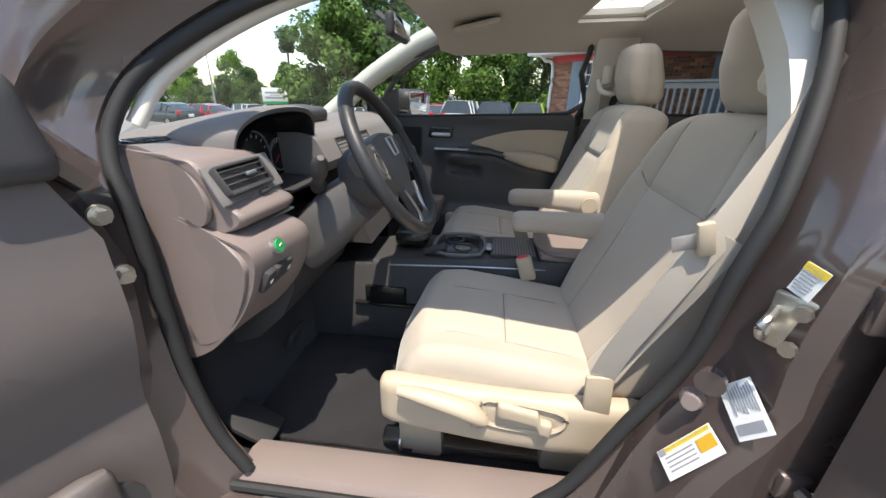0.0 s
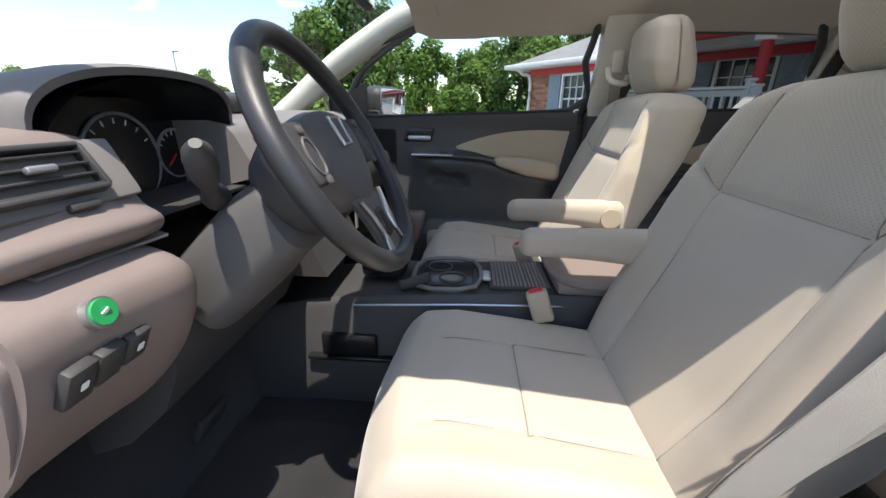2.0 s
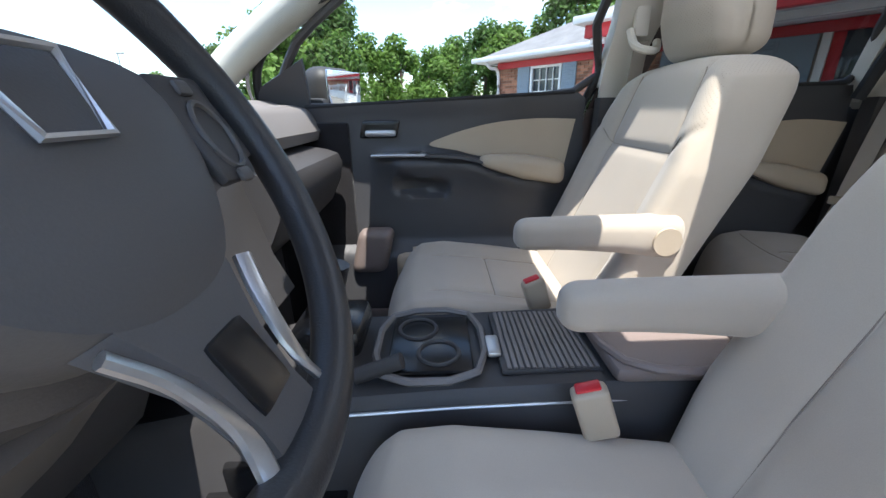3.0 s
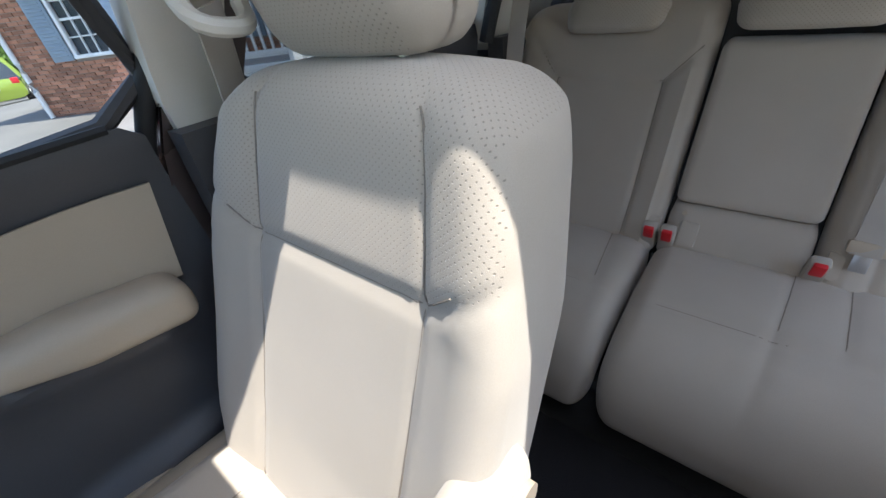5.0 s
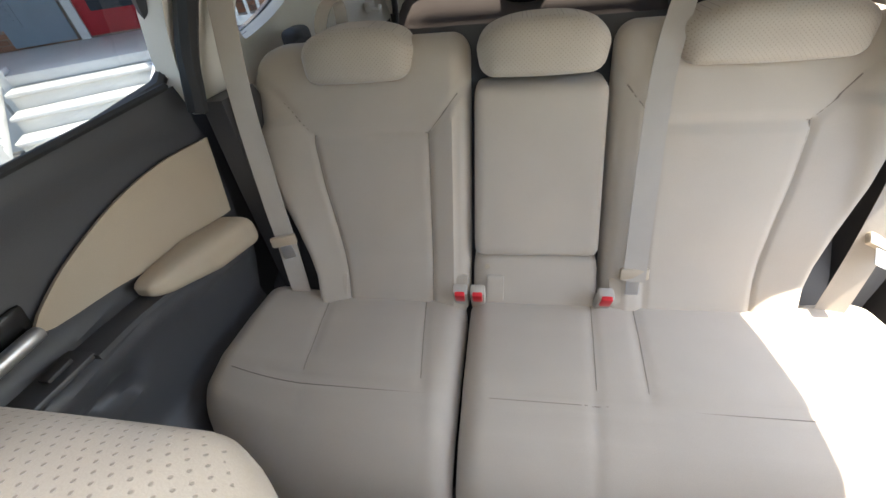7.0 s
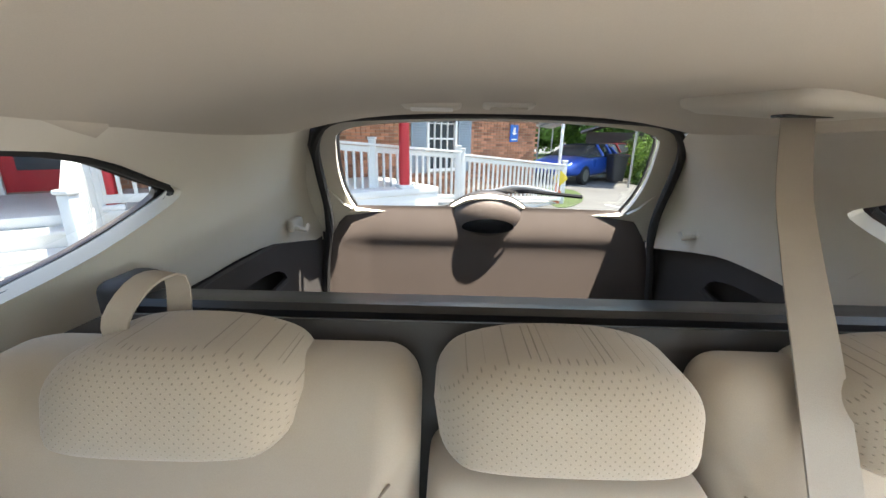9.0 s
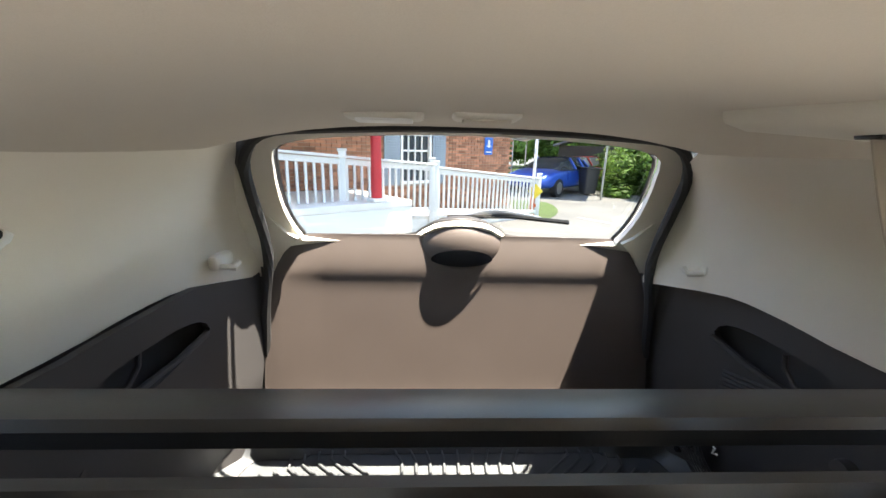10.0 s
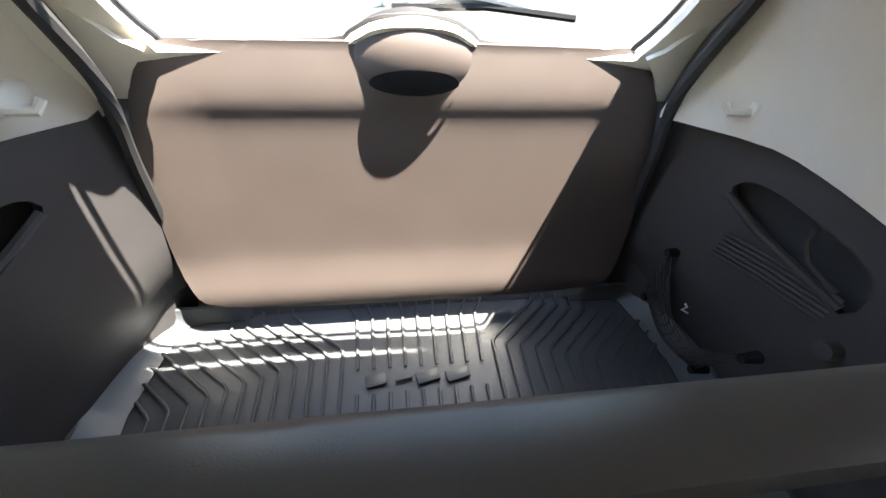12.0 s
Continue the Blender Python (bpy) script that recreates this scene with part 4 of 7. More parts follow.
# ---- front seats ----
M_SEAM = mat("seat_seam_thread", (0.23, 0.195, 0.16), 0.9, vary=0.1, fine=900, bump=0.3)


def seam(f, lines, parent, lift, radius=0.0013):
    """Stitched joints laid on a cushion whose shape is f."""
    runs = []
    for pts in lines:
        run = []
        for a, b in zip(pts, pts[1:]):
            n = max(2, int((Vector(b) - Vector(a)).length / 0.012))
            run += [f(Vector(a).lerp(Vector(b), i / n)) + Vector(lift) for i in range(n)]
        run.append(f(Vector(pts[-1])) + Vector(lift))
        runs.append(tube(run, radius, 5))
    return part("seam", join(*runs), M_SEAM, parent, "stitched dark beige seam")



def backrest_x(z):
    """The front face of a front seat's backrest."""
    return lerp(z, [(0.60, 0.315), (0.69, 0.345), (0.80, 0.40), (0.95, 0.462), (1.08, 0.512), (1.20, 0.545), (1.32, 0.575)])


def front_seat(c, s, label):
    """A front seat with its middle at y = c; s: -1 for the driver's, its outer side towards s."""
    seat = thing("front_seat", label, "car seat", "front seats")

    def cush(p):
        x, y, z = p.x + 0.10, p.y, p.z
        k = abs(y) / 0.25
        top = lerp(x, [(-0.18, 0.70), (-0.10, 0.728), (0.0, 0.735), (0.13, 0.72), (0.34, 0.69)])
        zz = top - 0.06 + z
        if z > 0:
            zz += 0.028 * max(0, (k - 0.55) / 0.45) ** 1.5 - 0.012 * max(0, (k - 0.9) / 0.1) ** 2
            zz -= 0.006 * bumpf(abs(y) - 0.125 - 0.03 * max(0, x), 0.006) if x > -0.05 else 0
            zz -= 0.005 * bumpf(x - 0.13, 0.006) * (1 if abs(y) < 0.14 else 0)
        if x < -0.08:
            zz -= 0.5 * (x + 0.08) ** 2 / 0.1
        return Vector((x + 0.03 * k ** 2 * max(0.0, min(1.0, -x / 0.12)), c + y * (1 + 0.04 * (1 if z < 0 else 0)), zz))

    seam(cush, [[(-0.13, k * 0.125, 0.07), (-0.06, k * 0.128, 0.07), (0.20, k * 0.137, 0.07)] for k in (-1, 1)] + [[(0.03, -0.13, 0.07), (0.03, 0.13, 0.07)]], seat, (0, 0, 0.0006))
    part("cushion", soft_box((0.54, 0.50, 0.14), 0.05, (54, 60, 8), cush), M_FABRIC, seat, "beige cloth seat cushion with stitched seams")

    def back(p):
        z = p.z + 0.972
        y, d = p.y, p.x
        h = (z - 0.66) / 0.66
        w = lerp(h, [(0, 0.96), (0.25, 1.05), (0.6, 1.04), (0.8, 0.96), (0.9, 0.90), (0.97, 0.79), (1.05, 0.70)])
        k = abs(y) / 0.255
        x = backrest_x(z) + 0.06 + d * (lerp(h, [(0, 1.1), (0.6, 1.0), (1, 0.86)]) if d < 0 else lerp(h, [(0, 1.1), (0.45, 1.3), (0.85, 1.72), (1, 1.55)]))
        if d < 0:
            x -= 0.055 * max(0, (k - 0.5) / 0.5) ** 1.4 * lerp(h, [(0, 0.5), (0.2, 1), (0.65, 1), (0.9, 0.5), (1, 0.1)])
            line = 0.138 + 0.02 * h
            x += 0.007 * bumpf(abs(y) - line, 0.008)
            if abs(y) < line:
                x += 0.006 * bumpf(z - 1.085, 0.009)
            else:
                x += 0.005 * bumpf(z - 1.085 - 0.6 * (abs(y) - line), 0.009)
        return Vector((x, c + y * w, z - 0.018 * max(0.0, (h - 0.8) / 0.2) * k ** 2))

    lo, hi, mid = 0.66 - 0.972, 1.27 - 0.972, 1.085 - 0.972
    edge = lambda z: 0.138 + 0.02 * (z + 0.972 - 0.66) / 0.66
    seam(back, [[(-0.065, k * edge(lo), lo), (-0.065, k * edge(mid), mid), (-0.065, k * edge(hi), hi)] for k in (-1, 1)] + [[(-0.065, -edge(mid), mid), (-0.065, edge(mid), mid)]] + [[(-0.065, k * edge(mid), mid), (-0.065, k * 0.20, mid + 0.04)] for k in (-1, 1)], seat, (-0.0006, 0, 0))
    br = part("backrest", soft_box((0.13, 0.51, 0.645), 0.055, (10, 60, 66), back), M_FABRIC, seat, "beige cloth backrest with stitched bolsters, dimpled at the top")
    br.data.materials.append(M_FABRIC_DOT)
    br.data.materials.append(M_FABRIC_DOT_TOP)
    for poly in br.data.polygons:
        pc = poly.center
        if pc.z > 1.085 + 0.6 * max(0, abs(pc.y - c) - 0.15) and pc.x < backrest_x(pc.z) + 0.05 and poly.normal.x < -0.55:
            poly.material_index = 1
        elif pc.z > 1.2 and poly.normal.z > 0.6:
            poly.material_index = 2

    def head(p):
        z = p.z + 1.405
        k = abs(p.y) / 0.132
        h = (z - 1.31) / 0.21
        return Vector((0.652 + p.x * (lerp(h, [(0, 0.8), (0.4, 1), (1, 0.85)]) if p.x < 0 else lerp(h, [(0, 1.0), (0.4, 0.95), (1, 0.6)])) - 0.022 * h + 0.02 * k ** 2 * (1 if p.x < 0 else 0) + (0.0012 * bumpf(k - 0.72, 0.035) if p.x < 0 else 0), c + s * 0.012 + p.y * lerp(h, [(0, 0.97), (0.3, 1.03), (0.8, 0.98), (1, 0.86)]), z))

    hd = part("headrest", soft_box((0.15, 0.265, 0.222), 0.042, (10, 40, 24), head), M_FABRIC, seat, "dimpled beige cloth head restraint")
    hd.data.materials.append(M_FABRIC_DOT)
    for poly in hd.data.polygons:
        poly.material_index = 1 if poly.normal.x < -0.5 and abs(poly.center.y - c - s * 0.012) < 0.10 else 0
    for yy in (-0.06, 0.06):
        part("headrest_post", tube([(0.635, c + yy, 1.26), (0.64, c + yy, 1.34)], 0.007, 8), M_STEEL, seat)
    part("back_panel", soft_box((0.02, 0.40, 0.50), 0.01, (4, 10, 14), lambda p: Vector((backrest_x(p.z + 0.94) + 0.135 + 0.07 * (p.z + 0.25) + p.x, c + p.y, p.z + 0.94))), M_SEATPLASTIC, seat)
    # inboard armrest
    ya = c - s * 0.255

    def arm(p):
        t = (p.x + 0.18) / 0.36
        return Vector((0.325 + p.x, ya + p.y * (0.88 + 0.12 * t), 0.945 - 0.022 * t + p.z * (0.80 + 0.42 * t ** 2) - 0.012 * (1 - t) ** 3))

    am = part("armrest", soft_box((0.36, 0.068, 0.085), 0.03, (26, 8, 8), arm), M_FABRIC, seat, "folding beige cloth armrest")
    part("pivot_cap", tube([(0.458, ya - 0.039, 0.922), (0.458, ya + 0.039, 0.922)], 0.03, 24), M_SEATPLASTIC, am)
    # outer side valance with levers
    yo = c + s * 0.262

    def val(p):
        t = (p.x + 0.31) / 0.62
        return Vector((0.14 + p.x, yo + p.y + s * 0.016 * math.sin(math.pi * t), 0.635 + p.z * (1 + 0.25 * t) - 0.03 * t))

    part("side_valance", soft_box((0.62, 0.06, 0.13), 0.025, (20, 6, 8), val), M_SEATPLASTIC, seat, "beige plastic seat side cover")
    lv = spline([(-0.115, yo + s * 0.048, 0.695), (-0.04, yo + s * 0.056, 0.688), (0.04, yo + s * 0.056, 0.665), (0.075, yo + s * 0.048, 0.635), (0.06, yo + s * 0.04, 0.612)], 5)
    part("height_lever", tube(lv, [0.014 + 0.012 * math.sin(math.pi * min(1, i / 20)) for i in range(len(lv))], 12, flat=0.8), M_SEATPLASTIC, seat, "long beige height lever")
    part("recline_lever", soft_box((0.125, 0.022, 0.042), 0.01, (14, 4, 6), lambda p: Vector((0.172 + p.x, yo + s * 0.052 + p.y, 0.662 + p.z - 0.012 * (p.x / 0.06) + (0.0 if p.x < 0.035 else -0.02)))), M_SEATPLASTIC, seat, "beige recline lever")
    part("lever_surround", tube(spline([(0.09, yo + s * 0.044, 0.69), (0.24, yo + s * 0.044, 0.675), (0.262, yo + s * 0.044, 0.64), (0.22, yo + s * 0.044, 0.612), (0.10, yo + s * 0.044, 0.62), (0.085, yo + s * 0.044, 0.65)], 4, True), 0.007, 6, closed=True), M_SEATPLASTIC, seat)
    for xx in (-0.08, 0.30):
        part("seat_foot", block((xx, c + s * 0.19, 0.48), (0.12, 0.07, 0.18), 0.012), M_SEATPLASTIC, seat)
        part("seat_foot", block((xx, c - s * 0.19, 0.48), (0.12, 0.07, 0.18), 0.012), M_BLACK, seat)
    for yy in (-0.19, 0.19):
        part("seat_rail", block((0.12, c + yy, 0.41), (0.62, 0.05, 0.03), 0.005), M_STEEL, seat)
    return seat


DRV, PAS = -0.415, 0.415
front_seat(DRV, -1, "beige cloth driver's seat with folding armrest, partly sunlit")
front_seat(PAS, 1, "beige cloth front passenger seat with folding armrest, partly sunlit")

# ---- rear bench ----
def bench_x(z):
    return lerp(z, [(0.66, 1.25), (0.74, 1.30), (0.82, 1.36), (0.95, 1.43), (1.075, 1.495), (1.165, 1.535), (1.27, 1.575)])


bench = thing("rear_bench", "beige cloth rear bench seat, split and with folded centre armrest", "car seat")


def bench_cushion(y0, y1, seams):
    cy, wy = (y0 + y1) / 2, y1 - y0

    def f(p):
        x, y = p.x + 1.09, p.y + cy
        top = lerp(x, [(0.85, 0.69), (0.95, 0.735), (1.07, 0.748), (1.2, 0.738), (1.33, 0.72)])
        z = top - 0.075 + p.z
        if p.z > 0:
            z += 0.02 * max(0, (abs(y) - 0.5) / 0.2) ** 1.5
            for sy, x0 in seams:
                z -= 0.0035 * bumpf(y - sy - 0.12 * (x - 1.07) * (1 if sy > 0 else -1), 0.011) * (1 if x > x0 else 0.25)
            z -= 0.004 * bumpf(x - 1.03 - 0.05 * y * y, 0.008) * (1 if abs(y) < 0.6 else 0)
        if x < 0.93:
            z -= 0.5 * (0.93 - x) ** 2 / 0.08
        k = max(0, abs(y) - 0.45)
        return Vector((x + (1.6 * k * k if x < 1.1 else 0) * max(0, (1.1 - x) / 0.24), y, z))

    lines = [[(-0.03, sy - cy, 0.075), (0.20, sy - cy + math.copysign(0.028, sy), 0.075)] for sy, _ in seams]
    lines.append([(-0.06, y0 - cy + 0.06, 0.075), (-0.06, y1 - cy - 0.06, 0.075)])
    seam(f, lines, bench, (0, 0, 0.0), 0.0012)
    return soft_box((0.50, wy - 0.006, 0.15), 0.05, (40, int(wy / 0.009), 8), f)


part("cushion", bench_cushion(0.166, 0.72, [(0.243, 1.04), (0.50, 1.1)]), M_FABRIC, bench, "narrow beige cloth cushion")
part("cushion", bench_cushion(-0.72, 0.163, [(-0.10, 0.8), (-0.194, 1.04), (-0.50, 1.1)]), M_FABRIC, bench, "wide beige cloth cushion")


def bench_back(y0, y1, ins):
    cy, wy = (y0 + y1) / 2, y1 - y0

    def f(p):
        z, y, d = p.z + 0.967, p.y + cy, p.x
        h = (z - 0.70) / 0.56
        outer = max(0.0, abs(y) - 0.60)
        x = bench_x(z) + 0.055 + d * lerp(h, [(0, 1.1), (0.8, 1.0), (1, 0.8)])
        if d < 0:
            a, b = ins
            x -= 0.02 * max(0, (abs(y - (a + b) / 2) - (b - a) / 2) / 0.1) ** 1.0 * (1 if z < 1.12 else 0.4) * (1 if abs(y) > 0.2 else 0.5)
            if z < 1.075:
                x += 0.006 * (bumpf(y - a, 0.006) + bumpf(y - b, 0.006))
            if a <= y <= b:
                x += 0.008 * bumpf(z - 1.078, 0.007)
            else:
                e = (a - y) if y < a else (y - b)
                x += 0.006 * bumpf(z - 1.078 - e * 1.1, 0.008)
        zz = z - 1.4 * outer ** 2 * 4 * max(0, h - 0.4)
        # the outer edge draws in towards the cushion
        draw = lerp(z, [(0.70, 0.15), (0.78, 0.135), (0.88, 0.085), (0.97, 0.035), (1.06, 0.0)])
        inner, edge = min(abs(y0), abs(y1)), max(abs(y0), abs(y1))
        y -= math.copysign(draw * max(0.0, (abs(y) - inner) / (edge - inner)) ** 2, y)
        return Vector((x, y, zz))

    a, b = ins[0] - cy, ins[1] - cy
    m, foot = 1.078 - 0.967, 0.72 - 0.967
    seam(f, [[(-0.055, a, foot), (-0.055, a, m), (-0.055, b, m), (-0.055, b, foot)], [(-0.055, a, m), (-0.055, a - 0.07, m + 0.077)], [(-0.055, b, m), (-0.055, b + 0.07, m + 0.077)]], bench, (-0.0003, 0, 0), 0.0016)
    return soft_box((0.11, wy - 0.005, 0.585), 0.045, (8, int(wy / 0.008), 60), f)


part("backrest", bench_back(0.158, 0.70, (0.258, 0.545)), M_FABRIC, bench, "beige cloth backrest, narrow part")
part("backrest", bench_back(-0.70, -0.150, (-0.535, -0.245)), M_FABRIC, bench, "beige cloth backrest, wide part")
part("centre_armrest", soft_box((0.10, 0.292, 0.345), 0.02, (8, 24, 26), lambda p: Vector((bench_x(p.z + 0.99) + 0.042 + p.x, p.y + 0.004, p.z + 0.99))), M_FABRIC, bench, "folded centre armrest in beige cloth")
part("centre_base", soft_box((0.10, 0.295, 0.13), 0.03, (8, 16, 8), lambda p: Vector((bench_x(p.z + 0.75) + 0.05 + p.x, p.y + 0.004, p.z + 0.752))), M_FABRIC, bench)
part("back_shell", sheet([(-0.69, 0.64), (0.69, 0.64), (0.69, 1.22), (0.60, 1.262), (-0.60, 1.262), (-0.69, 1.22)], lambda y, z: Vector((bench_x(z) + 0.118, y, z)), 0.02, 0.08), M_BLACK, bench, "black carpeted back of the rear seat")
for cy, wy, tall, zb in ((0.42, 0.275, 0.108, 1.188), (0.004, 0.29, 0.108, 1.183), (-0.435, 0.36, 0.108, 1.185)):
    def hr(p, cy=cy, wy=wy, tall=tall, zb=zb):
        k = abs(p.y) / (wy / 2)
        z = zb + tall / 2 + p.z * (1 - (0.34 if cy else 0.08) * k ** 2.5)
        flare = 1.0 - 0.10 * (1 - (p.z / tall + 0.5)) if cy else 1.0 - 0.08 * (p.z / tall + 0.5)
        front = 0.022 * (1 - k ** 4) if p.x < 0 else 0.0
        return Vector((1.594 + p.x - front + 0.03 * (p.z / tall), cy + p.y * flare, z - 0.02 * k ** 3))
    part("head_restraint", soft_box((0.115, wy, tall), 0.035, (10, 30, 10), hr), M_FABRIC_DOT, bench, "low saddle-shaped beige cloth head restraint")
for yy in (0.52, 0.205, 0.118, -0.205, -0.52):
    part("anchor_button", tube([(bench_x(0.80) - 0.006, yy, 0.80), (bench_x(0.80) + 0.012, yy, 0.79)], 0.0065, 10), M_SEATPLASTIC, bench, "small beige anchor button")
    part("anchor_flap", soft_box((0.012, 0.042, 0.05), 0.005, (3, 6, 6), lambda p: Vector((bench_x(p.z + 0.758) - 0.004 + p.x, yy - math.copysign(0.02, yy) + p.y, p.z + 0.758))), M_FABRIC, bench, "cloth flap over the child-seat anchor")
part("under_seat_panel", block((0.905, 0, 0.48), (0.03, 1.36, 0.22), 0.008), M_BLACK, bench)
strap = part("seat_release_strap", ribbon(spline([(1.60, 0.50, 1.26), (1.60, 0.50, 1.30), (1.63, 0.485, 1.335), (1.66, 0.47, 1.33), (1.655, 0.47, 1.27)], 4), 0.03, (0, 1, 0.1), 0.003), M_BELT, bench, "grey fabric release loop")


# ---- belts ----
def tongue(c, along, across):
    a, w = Vector(along).normalized(), Vector(across).normalized()
    nn = a.cross(w)
    rot = Matrix((w, a, nn)).transposed().to_quaternion()
    return block(Vector(c) + a * 0.018, (0.062, 0.028, 0.014), 0.005, rot), block(Vector(c) + a * 0.05, (0.028, 0.04, 0.003), 0.001, rot)


def belt(label, points, width, across, tpos=None, twist=None):
    b = thing("seat_belt", label, "seat belt", "seat belts")
    part("webbing", ribbon(spline(points, 6), width, across), M_BELT, b)
    if tpos:
        holder, metal = tongue(*tpos)
        h = part("tongue_holder", holder, M_SEATPLASTIC, b)
        part("tongue", metal, M_SILVER, h, "steel belt tongue")
    return b


db0 = belt("grey-beige driver's belt hanging slack beside the seat", [(0.60, -0.665, 1.42), (0.535, -0.715, 1.29), (0.455, -0.745, 1.14), (0.40, -0.745, 1.02), (0.345, -0.72, 0.86), (0.325, -0.705, 0.77)], 0.05, (0.85, -0.12, -0.5), ((0.435, -0.76, 1.115), (-0.92, 0.05, -0.3), (0.3, 0.1, -0.95)))
part("webbing", ribbon(spline([(0.46, -0.752, 1.11), (0.425, -0.735, 1.01), (0.375, -0.70, 0.86), (0.335, -0.695, 0.765)], 6), 0.05, (0.85, -0.35, -0.5)), M_BELT, db0)
part("anchor_plate", block((0.325, -0.705, 0.715), (0.058, 0.012, 0.11), 0.004, Euler((0, radians(-4), 0)).to_quaternion()), M_SEATPLASTIC, db0, "beige belt anchor plate")
belt("grey-beige front passenger belt on its pillar", [(0.575, 0.605, 1.36), (0.59, 0.66, 1.22), (0.58, 0.70, 1.0), (0.56, 0.71, 0.6)], 0.047, (1, 0.2, 0.3), ((0.56, 0.655, 1.13), (0, 0, -1), (0.9, 0.3, 0)))
belt("grey-beige rear outer belt on the passenger side", [(1.47, 0.63, 1.40), (1.425, 0.645, 1.20), (1.375, 0.64, 0.97), (1.352, 0.632, 0.88), (1.30, 0.615, 0.72)], 0.047, (0.35, -0.93, 0.1), ((1.338, 0.628, 0.895), (-0.12, -0.05, -1), (0.35, -0.93, 0)))
belt("grey-beige centre belt from the ceiling anchor", [(1.895, -0.424, 1.575), (1.793, -0.365, 1.442), (1.70, -0.318, 1.36), (1.60, -0.268, 1.285), (1.505, -0.232, 1.18), (1.405, -0.217, 1.01), (1.30, -0.21, 0.80)], 0.047, (0.1, 1, 0), ((1.318, -0.211, 0.83), (-0.35, 0, -1), (0, 1, 0)))
belt("grey-beige rear outer belt on the driver's side", [(1.47, -0.63, 1.40), (1.40, -0.66, 1.10), (1.34, -0.645, 0.90), (1.29, -0.62, 0.72)], 0.047, (0.5, 0.85, 0.1), ((1.345, -0.66, 0.90), (-0.6, 0.2, -0.3), (0.2, 0.8, 0.4)))


def buckle(c, lean, label):
    b = thing("belt_buckle", label, "buckle", "belt buckles")
    rot = Vector(lean).to_track_quat("Z", "Y")
    part("casing", block(Vector(c), (0.03, 0.052, 0.085), 0.008, rot, 2), M_SEATPLASTIC, b)
    part("button", block(Vector(c) + rot @ Vector((-0.002, 0, 0.042)), (0.02, 0.036, 0.008), 0.003, rot), M_RED, b, "red release button")


buckle((0.205, -0.185, 0.775), (-0.35, 0.05, 1), "beige belt buckle with red button beside the driver's seat")
buckle((0.21, 0.185, 0.775), (-0.35, -0.05, 1), "beige belt buckle with red button beside the passenger seat")
for yy in (0.181, 0.139, -0.152):
    bk = thing("belt_buckle", "grey rear belt buckle with red button", "buckle", "belt buckles")
    rot = Euler((0, radians(-20), 0)).to_quaternion()
    at = Vector((1.293, yy, 0.742))
    part("casing", block(at, (0.03, 0.036, 0.088), 0.007, rot), M_BELT, bk)
    part("button", block(at + rot @ Vector((-0.013, 0, 0.027)), (0.012, 0.024, 0.036), 0.003, rot), M_RED, bk, "red release button")


# ---- dashboard ----
dash = thing("dashboard", "grey and taupe moulded dashboard with instrument hood", "dashboard")


def dash_ring(y, pts, sweep=0.0):
    return [Vector((x - sweep * (abs(y) / 0.76) ** 2, y, z)) for x, z in pts]


ys = np.linspace(-0.755, 0.755, 31)
TOP = [(-1.0, 1.10), (-0.98, 1.15), (-0.86, 1.205), (-0.70, 1.225), (-0.58, 1.222), (-0.515, 1.20), (-0.50, 1.17), (-0.60, 1.12), (-0.95, 1.08)]
part("top_pad", loft([dash_ring(y, [(min(x, -0.64) if -0.63 < y < -0.26 else x, z) for x, z in TOP]) for y in ys]), M_DASH, dash, "grey soft dashboard top")
UP = [(-0.60, 1.205), (-0.50, 1.207), (-0.455, 1.195), (-0.442, 1.18), (-0.415, 1.125), (-0.425, 1.095), (-0.50, 1.075), (-0.60, 1.08)]
part("upper_fascia", loft([dash_ring(y, UP) for y in np.linspace(-0.30, 0.765, 16)]), M_DASH, dash)
KNEE = [(-0.60, 1.10), (-0.48, 1.085), (-0.385, 1.068), (-0.350, 1.055), (-0.338, 1.025), (-0.350, 0.97), (-0.385, 0.90), (-0.46, 0.83), (-0.53, 0.80), (-0.60, 0.82)]
part("column_cover", loft([dash_ring(y, [(x - 0.06, z - 0.12) for x, z in KNEE]) for y in np.linspace(-0.60, -0.18, 10)]), M_BLACK, dash, "dark lower cover under the steering column")


def shaped(rows, profile, n=6):
    """A moulded bar along y: rows of (y, dx, dz, size) over a rounded profile of (x, z)."""
    ring = spline([(x, z, 0) for x, z in profile], 3, True)
    mx, mz = sum(p.x for p in ring) / len(ring), sum(p.y for p in ring) / len(ring)
    path = spline([(y, dx, dz) for y, dx, dz, _ in rows], n)
    sizes = [lerp(i / (len(path) - 1) * (len(rows) - 1), [(k, r[3]) for k, r in enumerate(rows)]) for i in range(len(path))]
    bm = loft([[Vector((mx + (p.x - mx) * k + q.y, q.x, mz + (p.y - mz) * k + q.z)) for p in ring] for q, k in zip(path, sizes)])
    # the outboard face follows the door opening
    for v in bm.verts:
        v.co.y = max(v.co.y, lerp(v.co.x, [(-0.66, -0.752), (-0.52, -0.766), (-0.44, -0.79), (-0.36, -0.815)]))
    return bm


